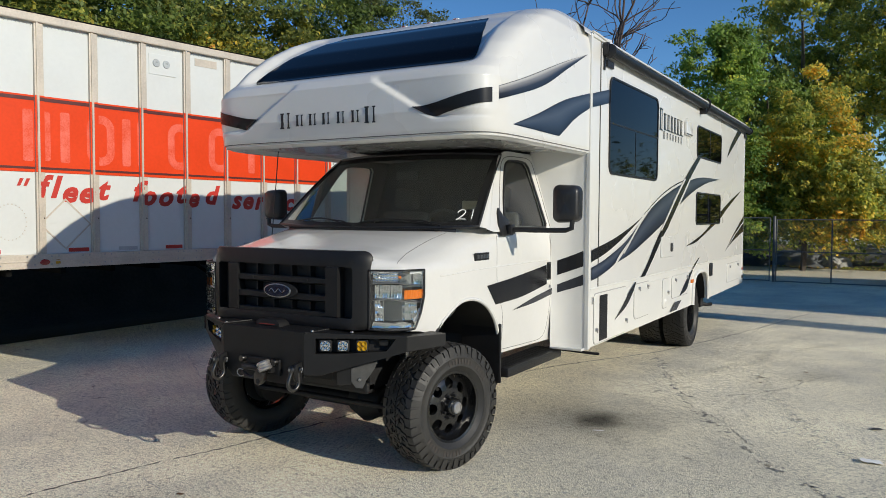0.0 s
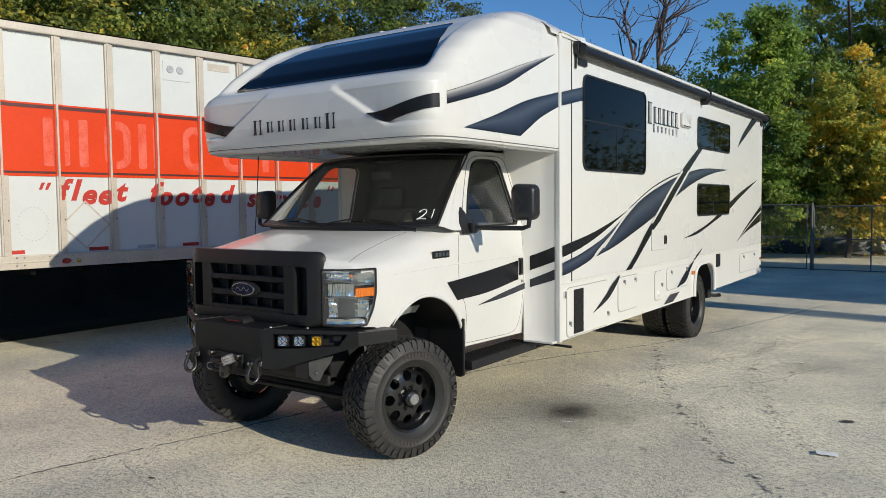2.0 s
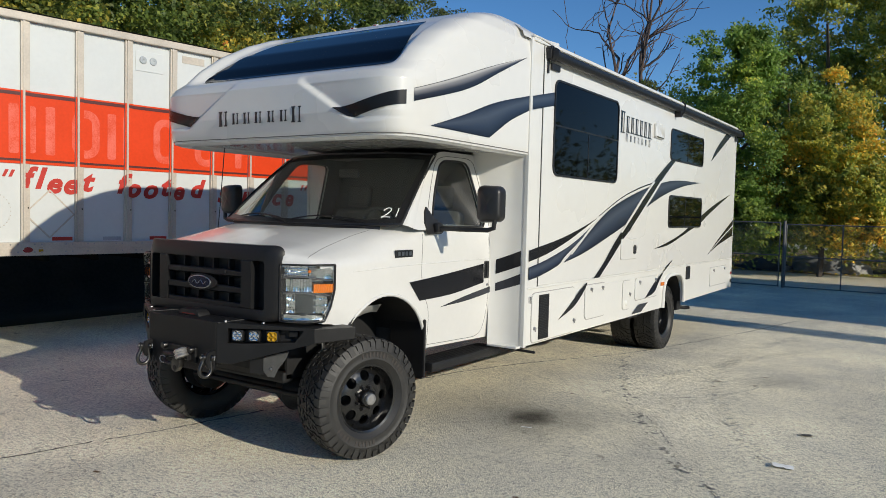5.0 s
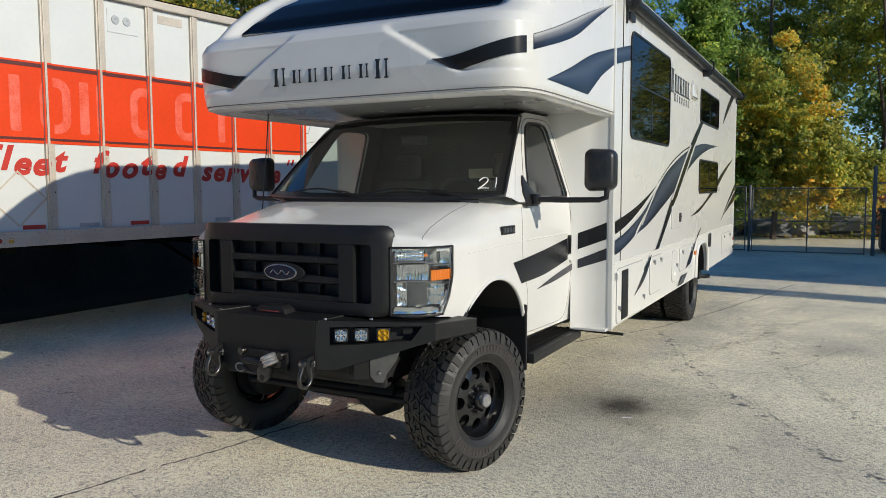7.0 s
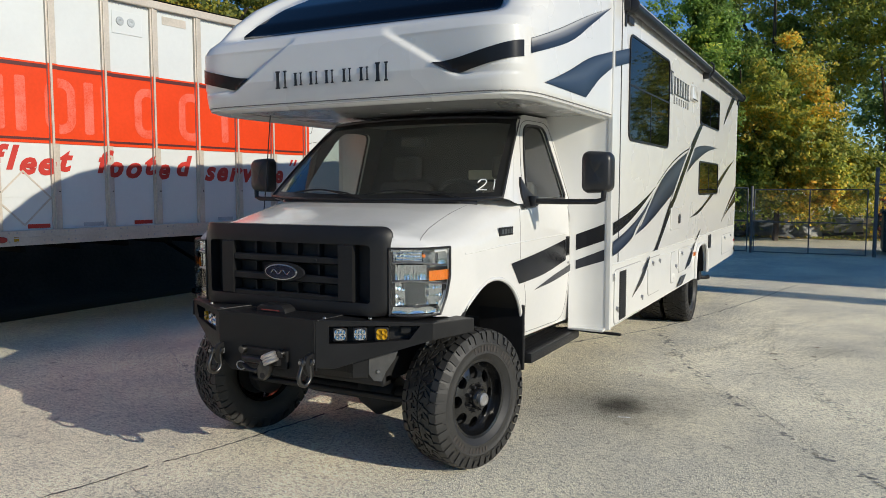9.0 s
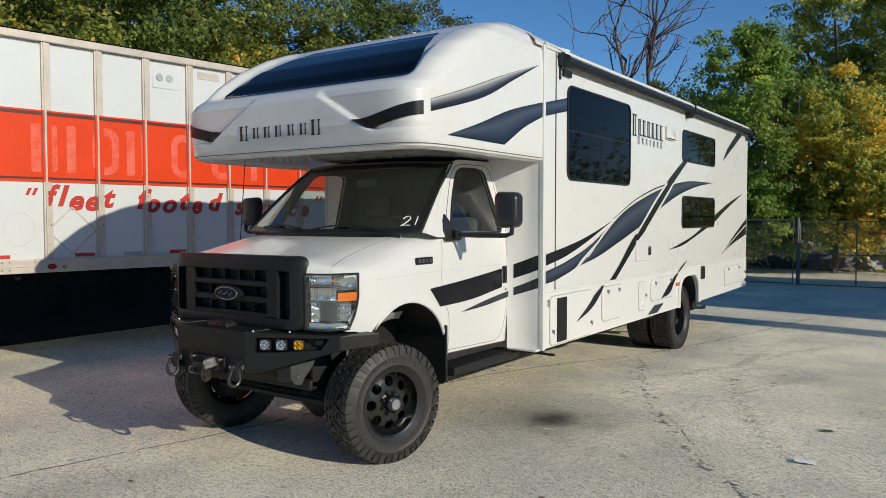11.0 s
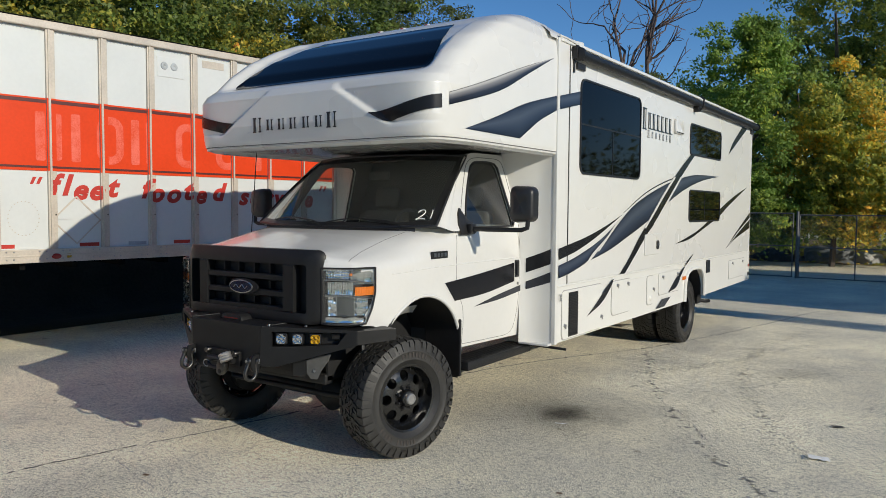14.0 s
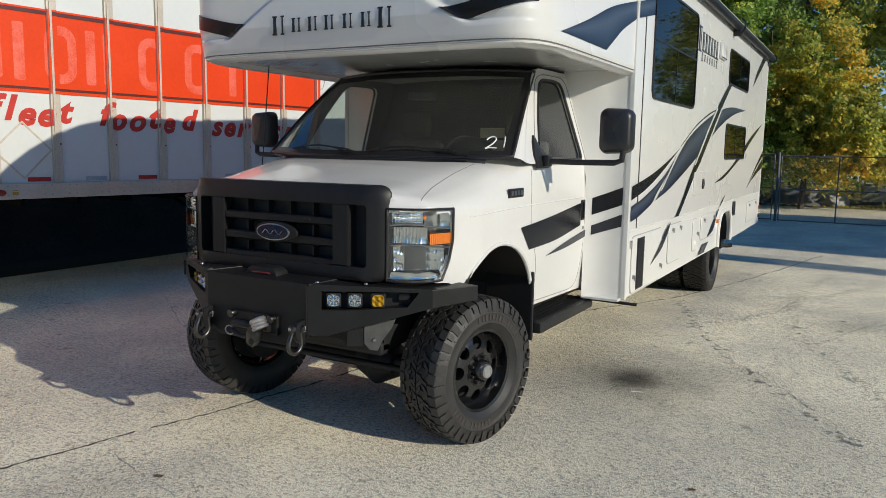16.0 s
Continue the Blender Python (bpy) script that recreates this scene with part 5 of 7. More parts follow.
for s in (1, -1):
    edge = [Vector(screen(s, v)) for v in V]
    door = smooth_line([(0.44, 1.615), (0.62, 1.86), (0.80, 2.08), (0.93, 2.20), (1.05, 2.24)], 17)
    rows = []
    for p, (y, z) in zip(edge, door):
        q = Vector((s * (0.987 - 0.19 * max(0, (z - 1.60) / 0.60)), y, z))
        mid = (p + q) / 2 + Vector((s * 0.012, -0.012, 0.004))
        rows.append([p, (p + mid) / 2 + Vector((s * 0.004, -0.004, 0)), mid, (q + mid) / 2 + Vector((s * 0.004, -0.004, 0)), q])
    grid_mesh("windshield_pillar", rows, CABWHITE, rv)
roof_rows = [[(x, y0 + (1.7 - y0) * k, z0 + 0.02 * math.sin(k * 1.5)) for x, y0, z0 in [screen(u, 1) for u in U]] for k in np.linspace(0, 1, 5)]
grid_mesh("cab_roof", roof_rows, CABWHITE, rv)
# Cowl with its slots, and the wipers.


def hood_z(x, y):
    top = section(y)[:46]
    return float(np.interp(abs(x), top[:, 0], top[:, 1]))


cowl_rows = []
for k, lift in ((0, 0.002), (0.15, 0.010), (0.5, 0.014), (1.0, 0.012)):
    row = []
    for u in np.linspace(-0.84, 0.84, 61):
        start = 0.42 + 0.54 * (abs(u) / 0.84) ** 4
        y = 0.215 * abs(u) ** 2.4 + 0.125 * (start + (1 - start) * k)
        z = hood_z(0.955 * u, y) + lift
        row.append((0.95 * u, y, z + (screen(u, 0)[2] + 0.004 - z) * k ** 2))
    cowl_rows.append(row)
cowl = grid_mesh("cowl_grille", cowl_rows, PLASTIC, rv, "black slotted cowl under the windshield")
bm = bmesh.new()
for k in range(110):
    u = -0.74 + 1.48 * k / 109
    y = 0.115 + 0.215 * abs(u) ** 2.4 - 0.04
    z = hood_z(0.955 * u, y) + 0.013
    box(0.955 * u - 0.003, 0.955 * u + 0.003, y, y + 0.04, z - 0.002, z + 0.007, bm=bm)
tagged(part("cowl_ribs", bm, PLASTIC, cowl), kind="stuff")
for u0, u1 in ((-0.70, -0.12), (0.02, 0.62)):
    blade = [screen_out(u, 0.045 + 0.045 * math.sin(math.pi * min(1, (u - u0) / (u1 - u0) * 1.1)), 0.014) for u in np.linspace(u0, u1, 12)]
    w = part("wiper", tube(blade, 0.006, 6), PLASTIC, rv, "black windshield wiper")
    a = screen_out(u1 + 0.12, 0.0, 0.02)
    part("wiper_arm", tube([a, screen_out(u1 - 0.02, 0.05, 0.025), blade[5]], 0.007, 6, r_end=0.005), PLASTIC, w)
PAINT = material("white_paint_marker", (0.8, 0.8, 0.78), 0.6, var=0.1, vscale=30)
digits = [[(0.0, 0.075), (0.02, 0.098), (0.05, 0.10), (0.066, 0.08), (0.055, 0.05), (0.02, 0.012), (0.0, 0.0), (0.035, 0.008), (0.085, 0.004)], [(0.125, 0.10), (0.13, 0.06), (0.132, 0.008)]]
for pts in digits:
    line = smooth_line(pts, 22)
    part("painted_digit", tube([screen_out(0.822 + x * 0.86, 0.080 + z * 1.12, 0.004) for x, z in line], 0.0042, 6), PAINT, glass, "white hand-painted digit")
part("antenna", tube([(-0.925, 0.20, 1.55), (-0.90, 0.20, 1.75), (-0.84, 0.19, 2.24)], 0.004, 6), PLASTIC, rv, "thin black whip antenna")
# Hood shut lines: up from the lamp's corner, then sweeping back to the cowl.
HOODLINE = [(0.815, -0.505), (0.802, -0.47), (0.781, -0.39), (0.764, -0.30), (0.746, -0.04), (0.755, 0.20)]
for s in (1, -1):
    line = []
    for x, y in smooth_line(HOODLINE, 30):
        sec = section(y)
        top = sec[:44]
        line.append((s * x, y, float(np.interp(x, top[:, 0], top[:, 1])) - 0.0008))
    part("hood_seam", tube(line, 0.0024, 6), SHUT, rv)

# ---------------------------------------------------------------- grille
def grille_bar(x0, x1, z0, z1, depth, n=21, front=0.0, taper=0.0):
    """A bar across the nose that follows its bow."""
    bm = bmesh.new()
    rings = []
    for x in np.linspace(x0, x1, n):
        y = bow(x) + front
        r = 0.006
        rings.append([bm.verts.new(p) for p in ((x, y + depth, z0), (x, y + r, z0 + taper), (x, y, z0 + r + taper), (x, y, z1 - r), (x, y + r, z1), (x, y + depth, z1))])
    for a, b in zip(rings, rings[1:]):
        for i in range(6):
            bm.faces.new((a[i], a[(i + 1) % 6], b[(i + 1) % 6], b[i]))
    bm.faces.new(rings[0])
    bm.faces.new(rings[-1])
    bmesh.ops.recalc_face_normals(bm, faces=bm.faces)
    return bm


# Outer surround: a bowed frame with rounded upper corners.
def smooth_line_closed(pts, n):
    p = np.array(list(pts) + [pts[0]], float)
    s = np.concatenate([[0], np.cumsum(np.linalg.norm(np.diff(p, axis=0), axis=1))])
    u = np.linspace(0, s[-1], n, endpoint=False)
    return np.stack([np.interp(u, s, p[:, 0]), np.interp(u, s, p[:, 1])], 1)


def surround_outline(w, h, r, cz, pinch, n=120):
    pts = smooth_line_closed(round_rect(w, h, r, 8), n)
    return [(x * (1 - pinch * max(0, -z) / h), z + cz) for x, z in pts]


so, si = surround_outline(1.39, 0.505, 0.06, 1.247, 0.0, 160), surround_outline(1.185, 0.325, 0.015, 1.232, 0.0, 160)
sm = [((a + c) / 2, (b + d) / 2) for (a, b), (c, d) in zip(so, si)]
bm = bmesh.new()
lay = []
for pts, dy in (([(x * (0.955 if z > 1.42 else 1.0), 1.245 + (z - 1.245) * 0.97) for x, z in so], 0.06), (so, 0.014), ([(x * 0.993, 1.245 + (z - 1.245) * 0.98) for x, z in so], 0.0), (sm, -0.008), (si, 0.0), (si, 0.075)):
    lay.append([bm.verts.new((x, bow(x) + dy + max(0, z - 1.40) * 0.16, z)) for x, z in pts])
for a, b in zip(lay, lay[1:]):
    for i in range(len(a)):
        j = (i + 1) % len(a)
        bm.faces.new((a[i], a[j], b[j], b[i]))
bmesh.ops.recalc_face_normals(bm, faces=bm.faces)
grille = part("grille_surround", bm, GRILLE, rv, "satin black grille surround", smooth=True)
for z0, z1 in ((1.268, 1.318), (1.155, 1.208)):
    part("grille_bar", grille_bar(-0.39, 0.39, z0, z1, 0.06, front=0.002, taper=0.01), GRILLE, grille, smooth=True)
part("grille_bar", grille_bar(-0.42, 0.42, 1.065, 1.10, 0.06, front=0.004), GRILLE, grille, smooth=True)
for s in (1, -1):
    part("grille_post", grille_bar(s * 0.39, s * 0.483, 1.071, 1.393, 0.07, 9, front=-0.006), GRILLE, grille, smooth=True)
part("grille_back", grille_bar(-0.60, 0.60, 1.06, 1.40, 0.02, front=0.075), DARK, grille)
for x in (-0.235, -0.08, 0.08, 0.235):
    for z0, z1 in ((1.32, 1.392), (1.21, 1.266), (1.10, 1.153)):
        part("grille_fin", box(x - 0.006, x + 0.006, bow(x) + 0.03, bow(x) + 0.08, z0, z1), GRILLE, grille)
for x in (-0.245, 0.235):
    part("rivet", moved(lathe([(0, 0.004), (0.007, 0.003), (0.009, 0)], 12), pose(x, bow(x) - 0.0, 1.30, 0, 0, -90)), DARK, grille)
oval = [(0.118 * math.cos(a), 0.047 * math.sin(a)) for a in np.linspace(0, math.tau, 40, endpoint=False)]
em = Matrix(((1, 0, 0, 0), (0, 0, -1, GY - 0.002), (0, 1, 0, 1.222), (0, 0, 0, 1)))
BLUE = material("deep_blue_enamel", (0.008, 0.012, 0.035), 0.2, coat=0.6)
part("emblem_mount", moved(prism([((x * 1.16 if x < 0 else x * 1.42), z * 1.22) for x, z in oval], 0.014, 0.004, 1), em), GRILLE, grille)
emblem = part("oval_emblem", moved(prism(oval, 0.022, 0.004, 2), em), STEEL, grille, "dark oval badge with a chrome rim", smooth=True)
em2 = em @ Matrix.Translation((0, 0, 0.0215))
part("emblem_face", moved(prism([(x * 0.93, z * 0.86) for x, z in oval], 0.002), em2), BLUE, emblem)
part("script_stroke", tube([em2 @ Vector((0.07 * k, 0.012 * math.sin(7 * k), 0.003)) for k in np.linspace(-1, 1, 30)], 0.0026, 5), STEEL, emblem, "plain wavy bright stroke")

# ---------------------------------------------------------------- headlights


def lamp_at(s, u, z, off=0.0):
    """u from 0 at the grille to 1 on the fender."""
    p = smooth_line([(0.682, -0.622), (0.785, -0.592), (0.87, -0.515), (0.928, -0.365)], 21)
    x, y = np.interp(u, np.linspace(0, 1, 21), p[:, 0]), np.interp(u, np.linspace(0, 1, 21), p[:, 1])
    nx, ny = 0.70, -0.71
    return (s * (x + nx * off), y + ny * off, z)


LAMPDARK = material("smoked_chrome", (0.22, 0.225, 0.23), 0.2, metal=1.0, bump=0.2, bscale=35)
REFLECT = material("faceted_chrome_reflector", (0.84, 0.84, 0.83), 0.15, metal=1.0)
lamp_rng = np.random.default_rng(5)
for s in (1, -1):
    def right_edge(z):
        return float(np.interp(z, (1.0, 1.10, 1.21, 1.38), (0.80, 0.93, 1.0, 1.0)))
    zs = np.linspace(1.005, 1.378, 15)
    housing = grid_mesh("headlight", [[lamp_at(s, u * right_edge(z), z, -0.075) for u in np.linspace(0, 1, 13)] for z in zs], LAMPDARK, rv, "clear composite headlight with an amber marker")
    for u0, u1, z0, z1, nu, nz, dip, bowl in ((0.02, 0.50, 1.294, 1.366, 9, 4, 0.008, 0.012), (0.52, 0.97, 1.268, 1.366, 2, 1, 0.014, 0.03), (0.02, 0.57, 1.200, 1.284, 12, 1, 0.009, 0.02), (0.02, 0.86, 1.055, 1.186, 16, 3, 0.0075, 0.065), (0.02, 0.84, 1.015, 1.050, 3, 1, 0.008, 0.0)):
        # Pillow-shaped facets, no two set quite alike.
        lean = lamp_rng.uniform(0.2, 1.6, (nu + 1, nz + 1))
        sheet = []
        for b in range(6 * nz + 1):
            row = []
            for a in range(6 * nu + 1):
                u, z = u0 + (u1 - u0) * a / (6 * nu), z0 + (z1 - z0) * b / (6 * nz)
                deep = bowl * math.sin(math.pi * a / (6 * nu)) + dip * lean[a // 6][b // 6] * math.sin(math.pi * (a % 6) / 6) * (0.4 + 0.6 * math.sin(math.pi * (b % 6) / 6))
                row.append(lamp_at(s, u, z, -0.020 - deep))
            sheet.append(row)
        grid_mesh("reflector", sheet, REFLECT, housing, "pillow-faceted bright reflector", sharp=50)
    grid_mesh("amber_marker", [[lamp_at(s, 0.60 + 0.385 * k / 48, z, -0.004 - 0.0035 * abs(math.sin(math.pi * k / 4))) for k in range(49)] for z in np.linspace(1.195, 1.252, 5)], AMBER, housing, "orange turn signal lens")
    part("turn_bulb", moved(lathe([(0, 0.012), (0.010, 0.009), (0.012, -0.02)], 14), Matrix.Translation(lamp_at(s, 0.53, 1.335, -0.03)) @ pose(0, 0, 0, 0, 0, -50 if s > 0 else -130)), AMBER, housing, smooth=True)
    for z in (1.185, 1.29):
        part("divider", tube([lamp_at(s, u, z + 0.012 * math.sin(5 * u), -0.018) for u in np.linspace(0.03, 0.95, 12)], 0.006, 6), STEEL, housing)
    lens = grid_mesh("lens", [[lamp_at(s, u * right_edge(z), z, 0.006 + 0.012 * math.sin(math.pi * u)) for u in np.linspace(0, 1, 17)] for z in zs], LAMPGLASS, housing, "clear moulded lens")
    lens.visible_shadow = False
    rim = [lamp_at(s, u, 1.378, 0.004) for u in np.linspace(0, 1, 9)] + [lamp_at(s, right_edge(z), z, 0.004) for z in zs[::-1]] + [lamp_at(s, u, 1.005, 0.004) for u in np.linspace(0.78, 0, 9)] + [lamp_at(s, 0, z, 0.004) for z in zs[1:-1]]
    part("lens_rim", tube(rim, 0.007, 6, closed=True), PLASTIC, housing, smooth=True)

# ---------------------------------------------------------------- interior seen through the glass
CLOTH = material("grey_seat_cloth", (0.085, 0.083, 0.078), 0.9, var=0.3, vscale=30, bump=0.3, bscale=400)
part("dashboard", box(-0.9, 0.9, 0.50, 0.86, 1.30, 1.60, 0.04, 3), INNER, rv, smooth=True)
# Dark sheet added in place of the unlit coach behind the open cab.
part("cab_backdrop", box(-0.96, 0.96, 1.690, 1.715, 0.65, 2.26), INNER, rv)
part("cab_floor", box(-0.94, 0.94, 0.66, 1.69, 0.70, 0.74), INNER, rv)
part("firewall", box(-0.93, 0.93, 0.62, 0.66, 0.70, 1.55), INNER, rv)
VALANCE = material("cream_curtain", (0.55, 0.52, 0.40), 0.9, var=0.2, vscale=12)
part("valance", box(0.05, 0.48, 1.66, 1.688, 1.78, 1.86, 0.01), VALANCE, rv)
for s in (1, -1):
    seat = part("seat_back", moved(box(-0.25, 0.25, -0.07, 0.07, 0, 0.72, 0.06, 3), pose(s * 0.47, 1.38, 1.05, -12)), CLOTH, rv, "grey cloth bucket seat", smooth=True)
    part("head_rest", moved(box(-0.13, 0.13, -0.05, 0.05, 0, 0.2, 0.045, 3), pose(s * 0.47, 1.52, 1.78, -8)), CLOTH, seat, smooth=True)
    part("seat_cushion", box(s * 0.47 - 0.25, s * 0.47 + 0.25, 0.85, 1.38, 0.95, 1.10, 0.05, 3), CLOTH, seat, smooth=True)
wheel_pts = [(0.46 + 0.19 * math.cos(a), 0.74 - 0.19 * math.sin(a) * 0.5, 1.60 + 0.19 * math.sin(a) * 0.86) for a in np.linspace(0, math.tau, 32, endpoint=False)]
sw = part("steering_wheel", tube(wheel_pts, 0.016, 8, closed=True), INNER, rv, "dark steering wheel", smooth=True)
part("hub", box(0.38, 0.54, 0.70, 0.78, 1.55, 1.65, 0.03, 3), INNER, sw, smooth=True)
part("visor_mirror", box(-0.10, 0.12, 0.80, 0.83, 2.02, 2.09, 0.015), INNER, rv)

# ---------------------------------------------------------------- front bumper
BY = -0.865
SCUFF = material("scuffed_grey_steel", (0.075, 0.075, 0.074), 0.45, var=0.3, vscale=20)
SHACKLE = material("dull_galvanised_shackle", (0.11, 0.107, 0.104), 0.34, metal=1.0, var=0.3, vscale=30)


def plate_between(points, thick, mat, name, parent, bevel=0.004):
    """A flat plate through four or more points in one plane, thickened inwards."""
    bm = bmesh.new()
    p = [Vector(q) for q in points]
    n = (p[1] - p[0]).cross(p[-1] - p[0]).normalized()
    a = [bm.verts.new(q) for q in p]
    b = [bm.verts.new(q - n * thick) for q in p]
    bm.faces.new(a)
    bm.faces.new(list(reversed(b)))
    for i in range(len(p)):
        j = (i + 1) % len(p)
        bm.faces.new((a[i], b[i], b[j], a[j]))
    bmesh.ops.recalc_face_normals(bm, faces=bm.faces)
    if bevel:
        bmesh.ops.bevel(bm, geom=bm.edges[:], offset=bevel, segments=2, profile=0.6, affect="EDGES")
    return part(name, bm, mat, parent)


bumper = part("front_bumper", box(-0.35, 0.35, BY + 0.01, BY + 0.10, 0.70, 0.965, 0.01), MATTE, rv, "matte black steel winch bumper")
plate_between([(-0.35, BY, 0.99), (-0.35, BY, 0.73), (-0.27, BY + 0.005, 0.645), (0.27, BY + 0.005, 0.645), (0.35, BY, 0.73), (0.35, BY, 0.99)], 0.012, MATTE, "centre_plate", bumper)
plate_between([(-0.37, BY + 0.003, 0.99), (0.37, BY + 0.003, 0.99), (0.42, BY + 0.20, 1.0), (-0.42, BY + 0.20, 1.0)], 0.01, MATTE, "top_plate", bumper)
for s in (1, -1):
    a, b = Vector((s * 0.352, BY + 0.002, 0)), Vector((s * 0.905, -0.525, 0))
    along = (b - a).normalized()
    out = Vector((along.y, -along.x, 0)) * s
    length = (b - a).length

    def at(u, z, d=0.0):
        p = a + along * u + out * d
        return (p.x, p.y, z)

    outer = [(0, 0.99), (0, 0.72), (0.10, 0.715), (length, 0.868), (length, 0.965), (length * 0.5, 0.98)]
    inner = [(0.075, 0.952), (0.075, 0.853), (0.20, 0.853), (length - 0.13, 0.872), (length - 0.07, 0.95), (length * 0.5, 0.952)]
    bm = bmesh.new()
    lay = [[bm.verts.new(at(u, z, d)) for u, z in pts] for pts, d in ((outer, -0.02), (outer, -0.003), ([(u * 0.99 + 0.003, 0.85 + (z - 0.85) * 0.985) for u, z in outer], 0.0), (inner, 0.0), (inner, -0.07))]
    for p, q in zip(lay, lay[1:]):
        for i in range(len(p)):
            j = (i + 1) % len(p)
            bm.faces.new((p[i], p[j], q[j], q[i]))
    bmesh.ops.recalc_face_normals(bm, faces=bm.faces)
    part("wing_plate", bm, MATTE, bumper)
    plate_between([at(0.0, 0.99, 0.001), at(length, 0.966, 0.001), at(length, 0.975, -0.16), at(0.0, 1.0, -0.20)], 0.008, MATTE, "wing_top", bumper, 0.003)
    c = Vector((s * 1.035, -0.27, 0))
    plate_between([(b.x, b.y, 0.965), (b.x, b.y, 0.868), (c.x, c.y, 0.885), (c.x, c.y, 0.965)], 0.012, MATTE, "end_plate", bumper)
    plate_between([(b.x, b.y, 0.966), (c.x, c.y, 0.966), (c.x - s * 0.12, c.y, 0.972), (b.x - s * 0.12, b.y + 0.08, 0.972)], 0.008, MATTE, "end_top", bumper, 0.003)
    part("pocket_back", box(0, length - 0.1, -0.005, 0.005, 0.84, 0.965), DARK, bumper).matrix_basis = Matrix(((along.x, -out.x, 0, a.x + along.x * 0.05 - out.x * 0.075), (along.y, -out.y, 0, a.y + along.y * 0.05 - out.y * 0.075), (0, 0, 1, 0), (0, 0, 0, 1)))
    for k, u in enumerate((0.135, 0.245, 0.365)):
        lm = Matrix(((along.x * s, 0, out.x, at(u, 0, -0.062)[0]), (along.y * s, 0, out.y, at(u, 0, -0.062)[1]), (0, 1, 0, 0.903), (0, 0, 0, 1)))
        pod = part("fog_lamp", moved(prism(round_rect(0.078, 0.078, 0.012), 0.045, 0.006, 2), lm), PLASTIC, bumper, "square auxiliary lamp")
        face = part("lamp_lens", moved(prism(round_rect(0.062, 0.062, 0.02), 0.004), lm @ Matrix.Translation((0, 0, 0.045))), YELLOW if k == 2 else REFLECT, pod, "yellow lens" if k == 2 else "clear lens")
        for dx in (-0.015, 0.015):
            for dz in (-0.015, 0.015):
                part("led_cup", moved(lathe([(0.002, 0.001), (0.010, 0.006), (0.0135, 0.012)], 14), lm @ Matrix.Translation((dx, dz, 0.047)) @ pose(0, 0, 0, 0, -90, 0)), YELLOW if k == 2 else CHROME, pod, smooth=True)
    part("pocket_bracket", box(-0.03, 0.03, -0.01, 0.01, -0.02, 0.02, 0.005), MATTE, bumper).matrix_basis = Matrix(((along.x, -out.x, 0, at(0.50, 0, -0.05)[0]), (along.y, -out.y, 0, at(0.50, 0, -0.05)[1]), (0, 0, 1, 0.92), (0, 0, 0, 1)))
    # Tow tab and bow shackle.
    tab_line = [(0.0, -0.075), (0.055, -0.055), (0.075, -0.015), (0.075, 0.02), (0.055, 0.05), (0.0, 0.06)]
    part("tow_tab", moved(prism(tab_line, 0.026, 0.004, 1), Matrix(((0, 0, 1, s * 0.33 - 0.013), (-1, 0, 0, BY + 0.004), (0, 1, 0, 0.745), (0, 0, 0, 1)))), MATTE, bumper, smooth=True)
    bow_pts = smooth_line([(-0.034, 0.0, 0.012), (-0.033, 0.0, -0.03), (-0.047, 0.0, -0.085), (-0.034, 0.0, -0.125), (0.0, 0.0, -0.142), (0.034, 0.0, -0.125), (0.047, 0.0, -0.085), (0.033, 0.0, -0.03), (0.034, 0.0, 0.012)], 30)
    hang = pose(s * 0.33, BY - 0.052, 0.757, 0, 8, 78) @ Matrix.Scale(0.86, 4)
    shackle = part("shackle", moved(tube(bow_pts, 0.0155, 10), hang), SHACKLE, bumper, "worn bright steel bow shackle", smooth=True)
    for x in (-0.034, 0.034):
        part("shackle_eye", moved(lathe([(0, -0.014), (0.02, -0.014), (0.026, -0.008), (0.026, 0.008), (0.02, 0.014), (0, 0.014)], 18), hang @ pose(x, 0, 0.004)), SHACKLE, shackle, smooth=True)
    part("shackle_pin", moved(tube([(-0.056, 0, 0.004), (0.062, 0, 0.004)], 0.011, 10), hang), STEEL, shackle, smooth=True)
    part("pin_head", moved(tube([(0.060, 0, -0.014), (0.062, 0, 0.022)], 0.007, 8), hang), STEEL, shackle, smooth=True)
    # Folded steel bracket beneath the wing, with a bolt.
    tilt = Matrix(((0.80, 0, 0.6, 0.545), (0.6, 0, -0.8, -0.63), (0, 1, 0, 0.60), (0, 0, 0, 1)))
    tilt = tilt if s > 0 else Matrix.Diagonal((-1, 1, 1, 1)) @ tilt
    plate = prism([(0.0, 0.06), (0.03, 0.02), (0.075, 0.015), (0.10, 0.07), (0.15, 0.14), (0.17, 0.19), (0.10, 0.18), (0.0, 0.15)], 0.010, 0.003, 1)
    bracket = part("under_bracket", moved(plate, tilt), SCUFF, bumper, "scuffed grey steel bracket")
    part("bracket_bolt", moved(lathe([(0, 0.012), (0.009, 0.011), (0.012, 0)], 8), tilt @ Matrix.Translation((0.055, 0.075, 0.010)) @ pose(0, 0, 0, 0, -90, 0)), STEEL, bracket)
    part("bracket_flange", moved(box(-0.09, 0.0, 0.04, 0.17, -0.004, 0.006, 0.003, 1), tilt), MATTE, bracket)
    for u in (0.05, 0.30):
        part("bolt", moved(lathe([(0, 0.008), (0.01, 0.008), (0.011, 0)], 8), Matrix.Translation(at(u, 0.992 - 0.02 * u, -0.03)) @ pose(0, 0, 0, 0, -90, 0)), STEEL, bumper)
    # Front chassis beneath.
    part("frame_rail", box(s * 0.38, s * 0.46, -0.62, 8.6, 0.64, 0.78, 0.01), DARK, rv)
